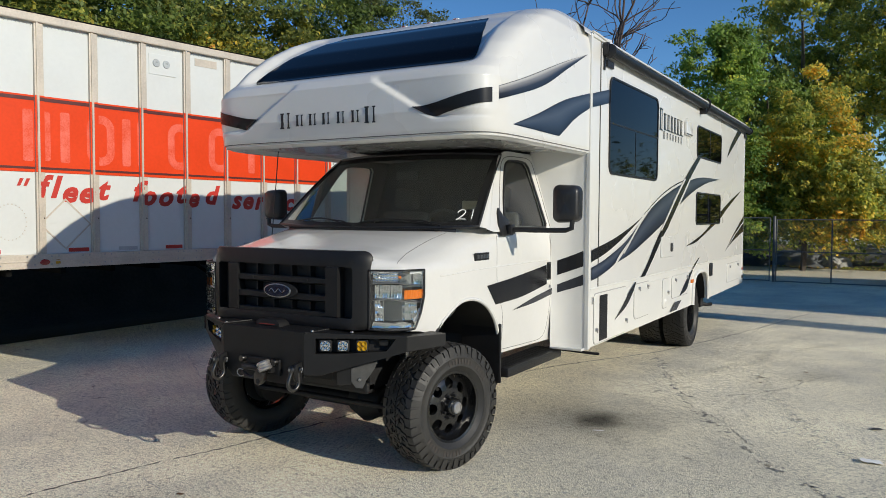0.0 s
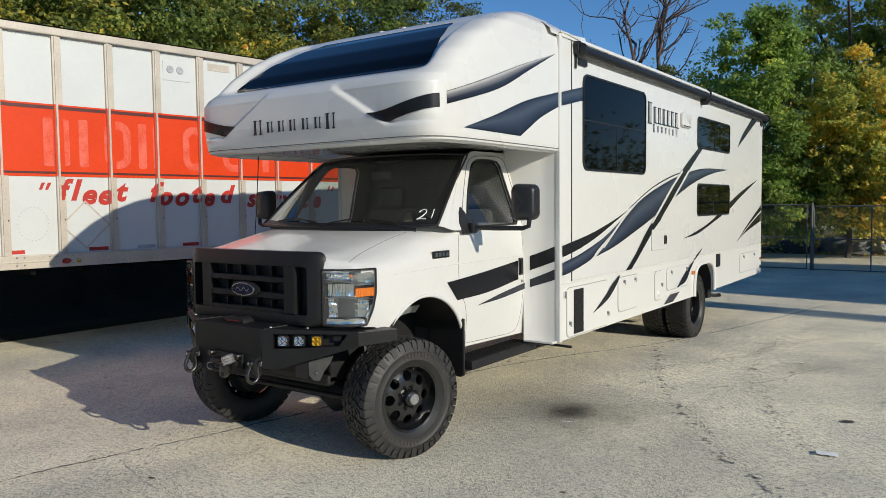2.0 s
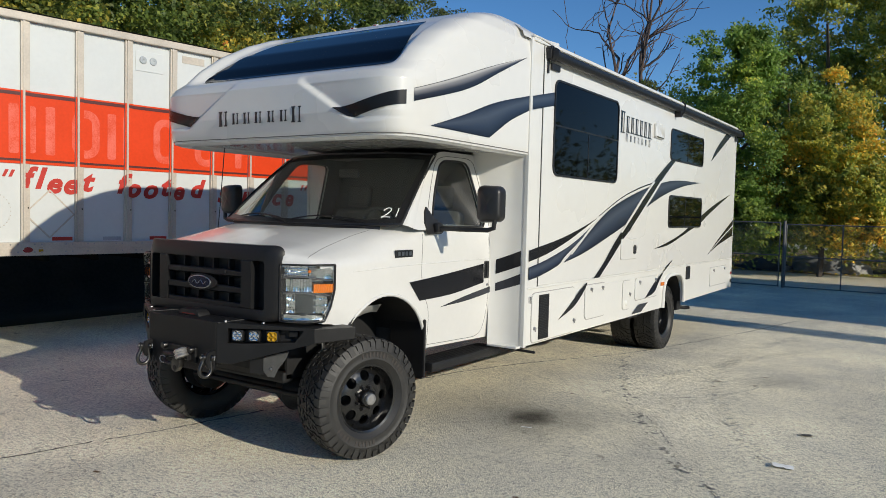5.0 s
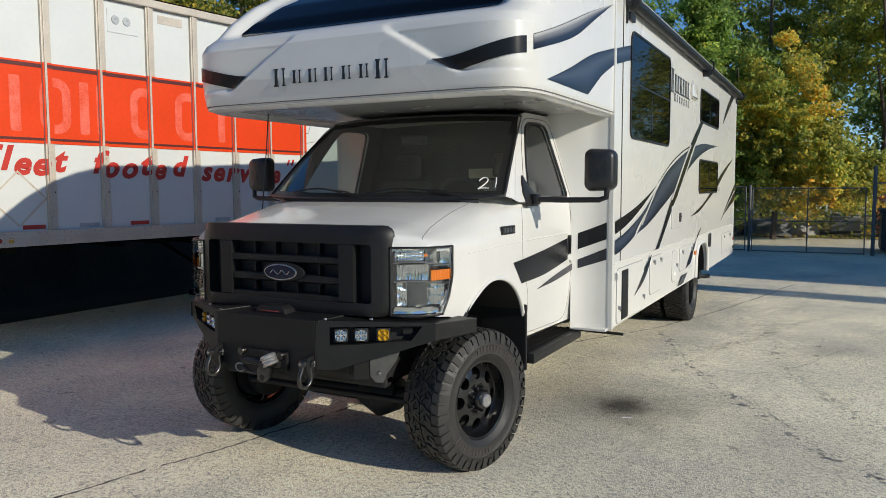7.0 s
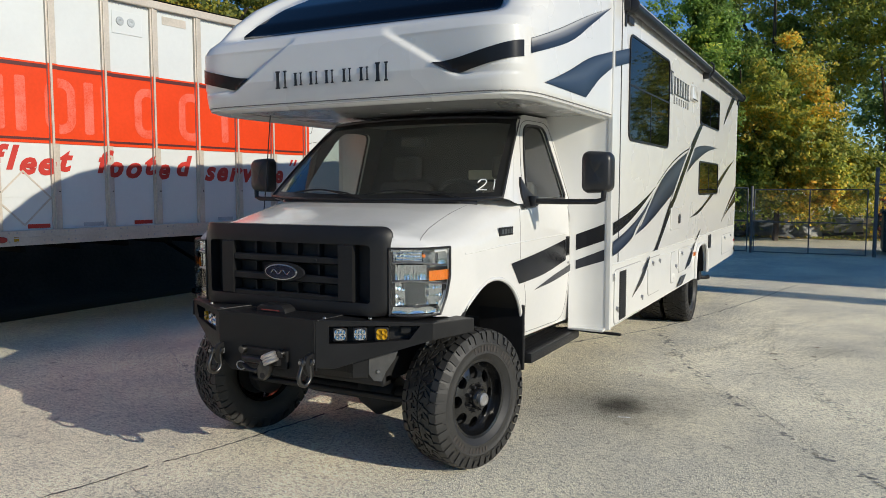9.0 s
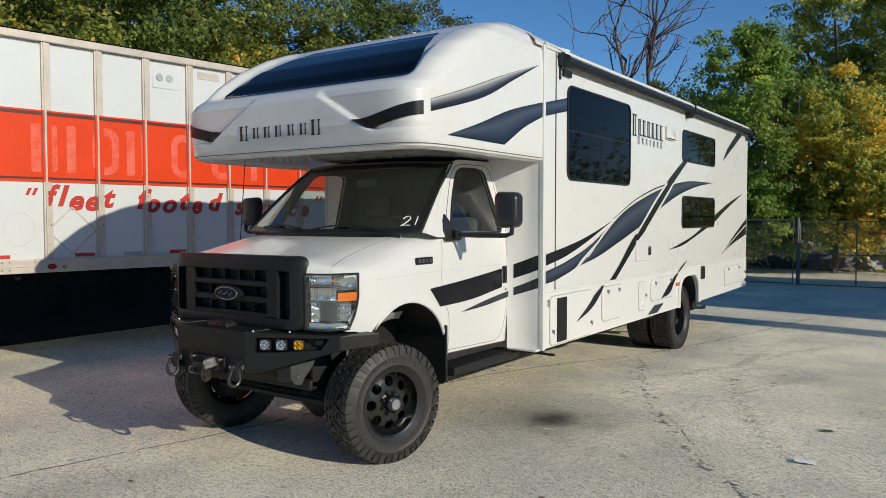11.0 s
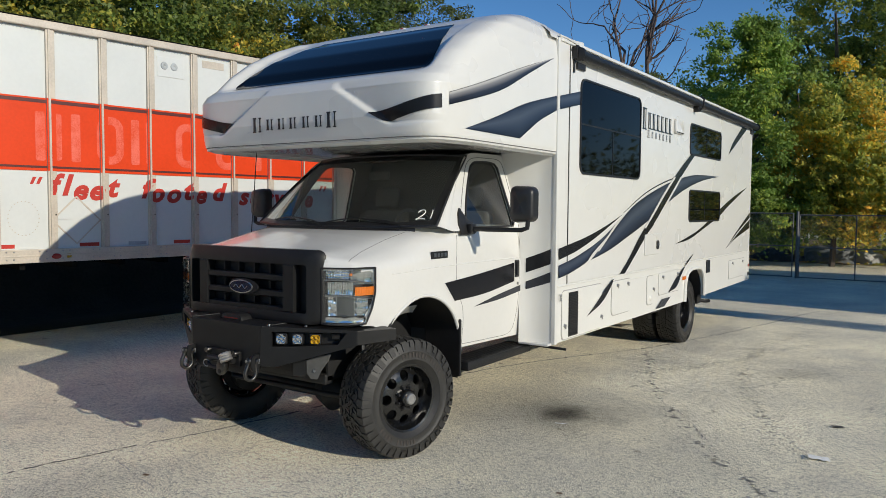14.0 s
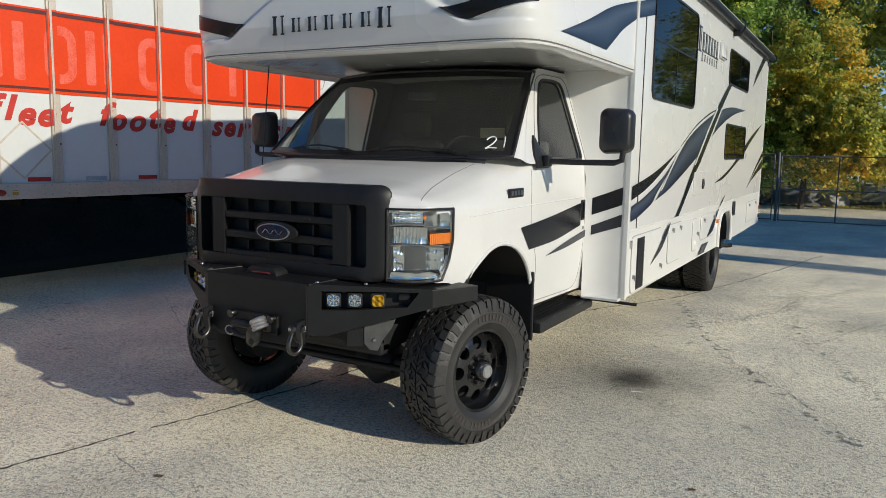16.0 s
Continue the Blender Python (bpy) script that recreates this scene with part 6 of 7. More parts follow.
    part("brake_hose", tube(smooth_line([(s * 0.60, -0.16, 0.98), (s * 0.66, -0.12, 0.86), (s * 0.64, -0.02, 0.74), (s * 0.70, 0.04, 0.62)], 16), 0.008, 6), PLASTIC, rv, smooth=True)
    part("sway_link", tube([(s * 0.72, -0.24, 0.96), (s * 0.70, -0.22, 0.80), (s * 0.66, -0.16, 0.56)], 0.013, 8), STEEL, rv, "dull steel sway-bar link", smooth=True)
    part("coil_spring", tube([(s * 0.58 + 0.055 * math.cos(a), -0.02 + 0.055 * math.sin(a), 0.52 + 0.045 * a / math.tau * 1.35) for a in np.linspace(0, math.tau * 7, 120)], 0.009, 6), DARK, rv, "dark coil spring", smooth=True)
    part("shock_absorber", tube([(s * 0.57, 0.14, 0.42), (s * 0.60, 0.16, 0.78), (s * 0.62, 0.18, 1.0)], 0.028, 10), DARK, rv, smooth=True)
    part("radius_arm", tube([(s * 0.62, 0.0, 0.36), (s * 0.52, 0.9, 0.55)], 0.035, 8), DARK, rv)
    part("brake_drum", moved(lathe([(0, -0.02), (0.17, -0.02), (0.18, 0.05), (0.10, 0.09), (0, 0.1)], 24), pose(s * 0.70 - 0.05, 0, 0.42)), DARK, rv, smooth=True)
winch = part("winch_plate", box(-0.17, 0.17, BY - 0.02, BY + 0.002, 0.695, 0.80, 0.008), MATTE, bumper, "roller fairlead with a winch hook")
for x in (-0.14, 0.14):
    part("fairlead_bolt", moved(lathe([(0, 0.03), (0.02, 0.03), (0.024, 0.02), (0.024, 0)], 12), pose(x, BY - 0.018, 0.785, 0, 0, -90)), SHACKLE, bumper, smooth=True)
part("fairlead_roller", tube([(-0.13, BY - 0.035, 0.735), (0.13, BY - 0.035, 0.735)], 0.02, 12), PLASTIC, bumper, smooth=True)
hook = part("winch_hook", moved(prism([(-0.035, 0.0), (-0.042, -0.05), (-0.02, -0.10), (0.02, -0.10), (0.042, -0.05), (0.035, 0.0)], 0.045, 0.008, 2), pose(0.075, BY - 0.05, 0.735, 90, 22, 0)), SHACKLE, bumper, "steel winch rope thimble", smooth=True)
part("rope_drum", moved(lathe([(0, -0.03), (0.040, -0.03), (0.047, -0.02), (0.040, -0.008), (0.047, 0.0), (0.040, 0.008), (0.047, 0.02), (0.040, 0.03), (0, 0.03)], 20), pose(0.09, BY - 0.07, 0.762, 0, 62, 0)), CAPSTEEL, hook, smooth=True)
part("thimble_hole", moved(lathe([(0, 0.002), (0.016, 0.002), (0.016, 0)], 14), pose(0.058, BY - 0.097, 0.668, 0, 0, -90)), DARK, hook)
part("hook_strap", tube([(0.04, BY - 0.07, 0.70), (0.0, BY - 0.09, 0.685), (-0.06, BY - 0.08, 0.69), (-0.12, BY - 0.05, 0.70)], 0.012, 8), DARK, bumper, smooth=True)
part("pull_ring", tube([(-0.16 + 0.032 * math.cos(a), BY - 0.03, 0.688 + 0.024 * math.sin(a)) for a in np.linspace(0, math.tau, 18, endpoint=False)], 0.0035, 6, closed=True), STEEL, bumper, smooth=True)
cover = part("winch_cover", moved(prism([(-0.115, 0), (0.115, 0), (0.10, 0.035), (0.075, 0.052), (-0.075, 0.052), (-0.10, 0.035)], 0.13, 0.008, 2), pose(-0.02, BY + 0.20, 0.985, 90)), GRILLE, bumper, "black winch cover behind the bumper", smooth=True)
part("cover_stripe", box(-0.085, 0.045, BY + 0.066, BY + 0.0695, 1.004, 1.010), REDLENS, cover)
part("front_axle", tube([(-0.80, 0, 0.42), (-0.3, 0, 0.36), (0.3, 0, 0.36), (0.80, 0, 0.42)], 0.055, 12), DARK, rv, smooth=True)
part("differential", moved(lathe([(0, -0.16), (0.10, -0.13), (0.16, 0.0), (0.10, 0.13), (0, 0.16)], 24), pose(0.22, 0.02, 0.37)), DARK, rv, smooth=True)
part("tie_rod", tube([(-0.7, -0.2, 0.40), (0.7, -0.2, 0.40)], 0.02, 10), DARK, rv, smooth=True)
part("track_bar", tube([(-0.5, -0.25, 0.50), (0.45, -0.28, 0.66)], 0.022, 10), DARK, rv, smooth=True)
part("front_crossmember", box(-0.5, 0.5, -0.40, -0.30, 0.52, 0.60, 0.02), DARK, rv)
part("engine_pan", box(-0.32, 0.32, -0.45, 1.2, 0.55, 1.25, 0.05), DARK, rv)
part("fuel_tank", box(-0.75, 0.30, 2.3, 4.2, 0.52, 0.98, 0.06), DARK, rv)
part("exhaust", tube([(-0.5, 1.2, 0.55), (-0.45, 3.5, 0.5), (-0.55, 4.8, 0.52), (-0.6, 6.5, 0.6), (-0.9, 8.3, 0.5)], 0.035, 10), DARK, rv, smooth=True)
part("rear_axle", tube([(-0.9, ARCH_Y, 0.42), (0.9, ARCH_Y, 0.42)], 0.06, 12), DARK, rv, smooth=True)
part("rear_differential", moved(lathe([(0, -0.18), (0.12, -0.15), (0.18, 0.0), (0.12, 0.15), (0, 0.18)], 24), pose(0, ARCH_Y, 0.42)), DARK, rv, smooth=True)
part("rear_bracket", box(0.9, 1.18, 6.45, 6.62, 0.46, 0.60, 0.01), DARK, rv)
part("bracket_arm", tube([(1.0, 6.55, 0.52), (1.2, 6.75, 0.47), (1.26, 6.78, 0.48)], 0.025, 8), DARK, rv)
part("mount_box", box(0.65, 1.1, 4.75, 5.1, 0.50, 0.62, 0.02), DARK, rv)

# ---------------------------------------------------------------- wheels
TR, TW = 0.432, 0.285


def tyre_mesh():
    prof = [(0.235, -0.105), (0.245, -0.118), (0.30, -0.140), (0.35, -0.1425), (0.395, -0.132), (0.415, -0.118), (0.420, -0.09), (0.421, 0.0), (0.420, 0.09), (0.415, 0.118), (0.395, 0.132), (0.35, 0.1425), (0.345, 0.146), (0.338, 0.146), (0.333, 0.1425), (0.30, 0.140), (0.29, 0.143), (0.282, 0.143), (0.277, 0.136), (0.245, 0.118), (0.235, 0.105)]
    return lathe(prof, 72)


def tread_mesh():
    """Staggered tread blocks and wrapped shoulder lugs, one hull each."""
    verts, faces = [], []

    def block(a0, a1, x0, x1, skew, r0=0.412, r1=TR, drop=0.0):
        k = len(verts)
        for r, sh in ((r0, 0.0), (r1, 0.06)):
            for a, x, off in ((a0, x0, 0), (a1, x0, 0), (a1, x1, skew), (a0, x1, skew)):
                am, xm = (a0 + a1) / 2, (x0 + x1) / 2
                aa, xx = a + (am - a) * sh, x + (xm - x) * sh
                rr = r - (drop if x == x1 and r == r1 else 0)
                verts.append((xx, rr * math.cos(aa + off), rr * math.sin(aa + off)))
        for f in ((4, 5, 6, 7), (0, 1, 5, 4), (1, 2, 6, 5), (2, 3, 7, 6), (3, 0, 4, 7)):
            faces.append(tuple(k + i for i in f))

    n = 42
    da = math.tau / n
    for i in range(n):
        a = i * da
        for s in (1, -1):
            g = a + (0.5 * da if s < 0 else 0)
            block(g, g + 0.84 * da, s * 0.090, s * 0.136, 0.12 * da, drop=0.010)
            # the lug's tail on the sidewall
            k = len(verts)
            t0, t1 = g + 0.08 * da, g + (0.80 if i % 2 else 0.62) * da
            r_in = 0.352 if i % 2 else 0.374
            for a2, r, x in ((t0, 0.416, 0.137), (t1, 0.416, 0.137), (t1, r_in, 0.1475), (t0, r_in, 0.1475), (t0, 0.416, 0.115), (t1, 0.416, 0.115), (t1, r_in, 0.125), (t0, r_in, 0.125)):
                verts.append((s * x, r * math.cos(a2), r * math.sin(a2)))
            for f in ((0, 1, 2, 3), (0, 1, 5, 4), (1, 2, 6, 5), (2, 3, 7, 6), (3, 0, 4, 7)):
                faces.append(tuple(k + q for q in f))
            # interlocking hooks of the inner rows
            turn = 0.55 if i % 2 else -0.30
            block(g + 0.04 * da, g + 0.50 * da, s * 0.050, s * 0.086, turn * da, r1=TR - 0.0006)
            block(g + 0.58 * da, g + 0.92 * da, s * 0.038, s * 0.084, 0.30 * da, r1=TR - 0.0014)
            block(g + 0.20 * da, g + 0.58 * da, s * 0.003, s * 0.046, -turn * da, r1=TR - 0.001)
            block(g + 0.72 * da, g + 1.12 * da, s * 0.004, s * 0.034, -0.45 * da)
    me = bpy.data.meshes.new("tread")
    me.from_pydata(verts, [], faces)
    bm = bmesh.new()
    bm.from_mesh(me)
    bmesh.ops.recalc_face_normals(bm, faces=bm.faces)
    bm.to_mesh(me)
    bm.free()
    me.materials.append(RUBBER)
    return me


def rim_face(bm, dish):
    """The wheel's disc, with eight round holes through it."""
    for k in range(8):
        c = math.tau * k / 8
        hole, edge, deep = [], [], []
        hr = 0.157
        for i in range(24):
            q = math.tau * i / 24
            dx, dy = math.cos(q), math.sin(q)
            lo = 0.0
            for t in np.linspace(0.036, 0.16, 125):
                px, py = hr + t * dx, t * dy
                r, a = math.hypot(px, py), math.atan2(py, px)
                if abs(a) > math.pi / 8 or r < 0.092 or r > 0.214:
                    break
                lo = t
            for rad, store in ((0.037, hole), (max(lo, 0.0385), edge)):
                px, py = hr + rad * dx, rad * dy
                r, a = math.hypot(px, py), math.atan2(py, px) + c
                store.append((dish(r), r * math.cos(a), r * math.sin(a)))
            px, py = hr + 0.035 * dx, 0.035 * dy
            r, a = math.hypot(px, py), math.atan2(py, px) + c
            deep.append((dish(r) - 0.02, r * math.cos(a), r * math.sin(a)))
        rows = [[bm.verts.new(p) for p in ps] for ps in (edge, hole, deep)]
        for a, b in zip(rows, rows[1:]):
            for i in range(24):
                j = (i + 1) % 24
                bm.faces.new((a[i], a[j], b[j], b[i]))


def dish(r):
    return float(np.interp(r, (0.09, 0.12, 0.17, 0.214), (0.045, 0.043, 0.030, 0.004)))


SIDEWALL = material("raised_brownish_rubber", (0.050, 0.042, 0.038), 0.55, var=0.3, vscale=20)
tyre_data = None
tread_data = tread_mesh()


def wheel(m, cap=True, name="wheel", label="satin black eight-hole wheel"):
    global tyre_data
    out = 0.036 if cap else 0.0  # front discs stand further out
    bm = lathe([(0.212, 0.004 + out), (0.217, 0.010 + out), (0.220, 0.06 + out * 0.4), (0.228, 0.112), (0.246, 0.118), (0.250, 0.112), (0.240, 0.100), (0.222, 0.04), (0.218, -0.10), (0.240, -0.115)], 64)
    lathe([(0.0, 0.046 + out), (0.092, 0.046 + out), (0.094, 0.04 + out)], 48, bm=bm)
    rim_face(bm, lambda r: dish(r) + out)
    bmesh.ops.remove_doubles(bm, verts=bm.verts[:], dist=0.0025)
    w = part(name, bm, RIM, rv, label, smooth=True, sharp=35)
    w.matrix_basis = m
    if tyre_data is None:
        tyre = part("tyre", tyre_mesh(), RUBBER, w, "all-terrain tyre", smooth=True)
        tyre_data = tyre.data
    else:
        tyre = new("tyre", tyre_data)
        tyre.parent = w
        tyre["label"] = "all-terrain tyre"
    tread = new("tread", tread_data)
    tread.parent = w
    tread["kind"] = "stuff"
    part("brake_disc", lathe([(0, -0.03), (0.19, -0.03), (0.19, -0.05), (0, -0.05)], 40), DARK, w, smooth=True)
    if cap:
        part("hub", lathe([(0.064, 0.08), (0.062, 0.115), (0.052, 0.130), (0.040, 0.133), (0, 0.133)], 32), RIM, w, smooth=True)
        part("hub_cap", lathe([(0.040, 0.132), (0.040, 0.152), (0.034, 0.159), (0.026, 0.160), (0.024, 0.155), (0, 0.155)], 28), CAPSTEEL, w, "dull silver locking hub cap", smooth=True)
        for k in range(8):
            a = math.tau * (k + 0.5) / 8
            part("lug_nut", moved(lathe([(0, 0.028), (0.008, 0.026), (0.0105, 0.018), (0.0105, 0)], 6), pose(0.046 + out, 0.077 * math.cos(a), 0.077 * math.sin(a))), DARK, w)
    for k in range(26):
        a = radians(-60 + 5.6 * k) if k < 14 else radians(125 + 5.6 * (k - 14))
        if k in (5, 19):
            continue
        h, wd = 0.016 + 0.002 * (k % 3), 0.007 + 0.0015 * (k % 2)
        part("raised_bar", moved(box(0, 0.003, -wd, wd, -h, h, 0.001, 1), Matrix.Rotation(a, 4, "X") @ Matrix.Translation((0.1415, 0, 0.315))), SIDEWALL, w)
    bm = bmesh.new()
    for k in range(84):
        moved_bar = Matrix.Rotation(math.tau * k / 84, 4, "X") @ Matrix.Translation((0.1415, 0, 0.346 - 0.006 * (k % 2))) @ Matrix.Rotation(radians(3), 4, "Y") @ Matrix.Rotation(radians(30 if k % 2 else -20), 4, "X")
        bmesh.ops.create_cube(bm, size=1.0, matrix=moved_bar @ Matrix.Diagonal((0.005, 0.004, 0.020 + 0.008 * (k % 3 == 0), 1)))
    tagged(part("sidewall_ribs", bm, RUBBER, w), kind="stuff")
    return w


wheel(pose(0.845, 0, 0.422, 0, 0, -14))
wheel(pose(-0.845, 0, 0.422, 0, 0, 180 - 14))
for s in (1, -1):
    outer = wheel(pose(s * 1.045, ARCH_Y, 0.422, 0, 0, 0 if s > 0 else 180), cap=False, label="recessed dual rear wheel")
    outer.matrix_basis = pose(s * 1.045, ARCH_Y, 0.422, 0, 0, 0 if s > 0 else 180)
    wheel(pose(s * 0.72, ARCH_Y, 0.422, 0, 0, 180 if s > 0 else 0), cap=False)

# ---------------------------------------------------------------- woods, fence and yard beyond
rng = np.random.default_rng(7)
BARK = material("grey_brown_bark", (0.10, 0.08, 0.062), 0.9, var=0.45, vscale=5, bump=0.6, bscale=30)
DEADWOOD = material("weathered_dead_wood", (0.12, 0.085, 0.075), 0.9, var=0.35, vscale=5, bump=0.4, bscale=30)


def leaf_material(name, stops, lift=1.0):
    m = bpy.data.materials.new(name)
    m.use_nodes = True
    n, l = m.node_tree.nodes, m.node_tree.links
    b = n["Principled BSDF"]
    geo, ramp, tr, mix = n.new("ShaderNodeNewGeometry"), n.new("ShaderNodeValToRGB"), n.new("ShaderNodeBsdfTranslucent"), n.new("ShaderNodeMixShader")
    # Whole boughs turn together: the leaf's own chance is mixed with a broad one.
    co, broad, share = n.new("ShaderNodeTexCoord"), n.new("ShaderNodeTexNoise"), n.new("ShaderNodeMapRange")
    broad.inputs["Scale"].default_value, broad.inputs["Detail"].default_value = 0.55, 2
    l.new(co.outputs["Object"], broad.inputs["Vector"])
    share.inputs["From Min"].default_value, share.inputs["From Max"].default_value = 0.33, 0.67
    l.new(broad.outputs["Fac"], share.inputs["Value"])
    both = n.new("ShaderNodeMix")
    both.inputs["Factor"].default_value = 0.42
    l.new(geo.outputs["Random Per Island"], both.inputs["A"])
    l.new(share.outputs["Result"], both.inputs["B"])
    l.new(both.outputs["Result"], ramp.inputs["Fac"])
    r = ramp.color_ramp
    r.elements[0].position, r.elements[0].color = stops[0][0], (*stops[0][1], 1)
    r.elements[1].position, r.elements[1].color = stops[-1][0], (*stops[-1][1], 1)
    for p, c in stops[1:-1]:
        r.elements.new(p).color = (*c, 1)
    nz, hs = n.new("ShaderNodeTexNoise"), n.new("ShaderNodeHueSaturation")
    nz.inputs["Scale"].default_value = 0.9
    l.new(co.outputs["Object"], nz.inputs["Vector"])
    mr = n.new("ShaderNodeMapRange")
    mr.inputs["From Min"].default_value, mr.inputs["From Max"].default_value = 0.3, 0.7
    mr.inputs["To Min"].default_value, mr.inputs["To Max"].default_value = 0.9 * lift, 1.8 * lift
    l.new(nz.outputs["Fac"], mr.inputs["Value"])
    l.new(mr.outputs["Result"], hs.inputs["Value"])
    l.new(ramp.outputs["Color"], hs.inputs["Color"])
    l.new(hs.outputs["Color"], b.inputs["Base Color"])
    l.new(hs.outputs["Color"], tr.inputs["Color"])
    b.inputs["Roughness"].default_value = 0.5
    b.inputs["Specular IOR Level"].default_value = 0.35
    mix.inputs["Fac"].default_value = 0.5
    l.new(b.outputs[0], mix.inputs[1])
    l.new(tr.outputs[0], mix.inputs[2])
    l.new(mix.outputs[0], n["Material Output"].inputs["Surface"])
    return m


DARKGREEN = leaf_material("dark_green_leaves", ((0.0, (0.066, 0.105, 0.026)), (0.6, (0.118, 0.168, 0.035)), (0.9, (0.21, 0.25, 0.05)), (1.0, (0.38, 0.32, 0.05))), 1.3)
GREEN = leaf_material("green_leaves", ((0.0, (0.065, 0.11, 0.026)), (0.6, (0.125, 0.185, 0.038)), (0.85, (0.25, 0.28, 0.05)), (1.0, (0.52, 0.42, 0.055))), 1.55)
GOLD = leaf_material("golden_autumn_leaves", ((0.0, (0.10, 0.135, 0.032)), (0.40, (0.24, 0.27, 0.055)), (0.66, (0.45, 0.36, 0.06)), (0.88, (0.68, 0.39, 0.05)), (1.0, (0.62, 0.25, 0.045))), 1.25)
MIXED = leaf_material("turning_leaves", ((0.0, (0.075, 0.10, 0.028)), (0.5, (0.16, 0.185, 0.042)), (0.78, (0.30, 0.27, 0.05)), (0.95, (0.55, 0.37, 0.05)), (1.0, (0.42, 0.14, 0.055))), 1.7)
OLIVE = leaf_material("olive_needles", ((0.0, (0.06, 0.08, 0.026)), (0.7, (0.12, 0.14, 0.042)), (1.0, (0.21, 0.20, 0.06))))

# Dimmer copies of GREEN and MIXED, with the wood's deep shade in their colour.
SHADEGREEN = leaf_material("shade_dimmed_green_leaves", ((0.0, (0.045, 0.072, 0.02)), (0.55, (0.10, 0.14, 0.032)), (0.8, (0.22, 0.25, 0.05)), (1.0, (0.44, 0.37, 0.055))), 1.15)
SHADEMIX = leaf_material("shade_dimmed_turning_leaves", ((0.0, (0.055, 0.075, 0.022)), (0.5, (0.13, 0.155, 0.038)), (0.75, (0.30, 0.28, 0.05)), (0.92, (0.60, 0.40, 0.05)), (1.0, (0.38, 0.09, 0.045))), 1.15)


def leaf_sheet(name, centres, size, mat, parent, droop=0.0):
    """Many small folded leaves, each an island of its own."""
    n = len(centres)
    s = size * rng.uniform(0.6, 1.3, n)[:, None]
    c = rng.normal(size=(n, 3)) * 0.75 + np.array([0.6, -0.3, 0.55])  # blades turn to the light
    c /= np.linalg.norm(c, axis=1)[:, None]
    a = rng.normal(size=(n, 3))
    a[:, 2] -= droop
    a -= c * np.sum(a * c, axis=1)[:, None]
    a /= np.linalg.norm(a, axis=1)[:, None] + 1e-9
    b = np.cross(a, c)
    pts = np.stack([centres - a * s, centres + b * s * 0.55 + c * s * 0.15, centres + a * s, centres - b * s * 0.55 + c * s * 0.15], 1).reshape(-1, 3)
    me = bpy.data.meshes.new(name)
    me.vertices.add(4 * n)
    me.vertices.foreach_set("co", pts.ravel())
    me.loops.add(4 * n)
    me.loops.foreach_set("vertex_index", np.arange(4 * n))
    me.polygons.add(n)
    me.polygons.foreach_set("loop_start", np.arange(0, 4 * n, 4))
    me.update()
    me.validate()
    return put_mesh(name, me, mat, parent)


def clumps(centre, radii, count, leaves, spread):
    """Points gathered in clumps near the surface of an uneven crown."""
    out = []
    for _ in range(count):
        d = rng.normal(size=3)
        d /= np.linalg.norm(d)
        d[2] = d[2] * 0.9 + 0.1
        r = rng.uniform(0.45, 1.0) ** 0.5
        bulge = 1 + 0.28 * math.sin(3.1 * d[0] + 2.3 * d[2] + centre[0]) + 0.18 * math.sin(5.7 * d[1] - 3.3 * d[2] + centre[1])
        c = np.array(centre) + d * np.array(radii) * r * bulge
        k = int(leaves * rng.uniform(0.4, 1.5))
        ball = rng.normal(size=(k, 3))
        ball *= (rng.uniform(0.15, 1.0, k) ** 0.45 / np.linalg.norm(ball, axis=1))[:, None]
        size = 1.75 * spread * rng.uniform(0.5, 1.35)
        tip = rng.normal(size=3) * 0.5 + d  # each spray hangs out along its twig
        out.append(c + ball * np.array([size, size, size * 0.5]) + np.outer(rng.uniform(0, 1, k) ** 2, tip) * size * 0.9)
    p = np.concatenate(out)
    p = p[p[:, 2] > 0.05]
    return p


def branch(bm, base, direction, length, r, depth, bend=0.25, kids=3, r_min=0.008):
    pts = [Vector(base)]
    d = Vector(direction).normalized()
    for _ in range(6):
        d = (d + Vector(rng.normal(size=3)) * bend * 0.35).normalized()
        pts.append(pts[-1] + d * length / 6)
    tube(pts, r, 7 if depth > 1 else 5, bm=bm, r_end=max(r * 0.45, r_min))
    if depth > 0:
        for k in range(kids):
            i = int(rng.integers(2, 7))
            side = Vector(rng.normal(size=3))
            side = (side - d * side.dot(d)).normalized()
            branch(bm, pts[i], d * rng.uniform(0.5, 0.9) + side * rng.uniform(0.6, 1.0) + Vector((0, 0, 0.25)), length * rng.uniform(0.45, 0.7), max(r * 0.5, r_min), depth - 1, bend, kids, r_min)
    return bm


def tree(name, x, y, h, crown, radii, mat, count, leaves, size, spread, label, category="tree", droop=0.0, group=""):
    t = empty(name, x, y, 0)
    tagged(t, label, category, group)
    bm = branch(bmesh.new(), (0, 0, -0.1), (0.05, 0.03, 1), h * 0.50, 0.02 * h ** 0.9, 1, 0.12, 5)
    part("trunk", bm, BARK, t, smooth=True)
    count, leaves, size, spread = int(count * 1.75), int(leaves * 1.3), size * 0.68, spread * 0.78
    pts = np.concatenate([clumps(c, r, int(count * w), leaves, spread) for c, r, w in zip(crown, radii, [1.0] * len(crown))])
    leaf_sheet("crown", pts, size, mat, t, droop)
    return t


# Trees behind the gate.
G = "trees behind the gate"
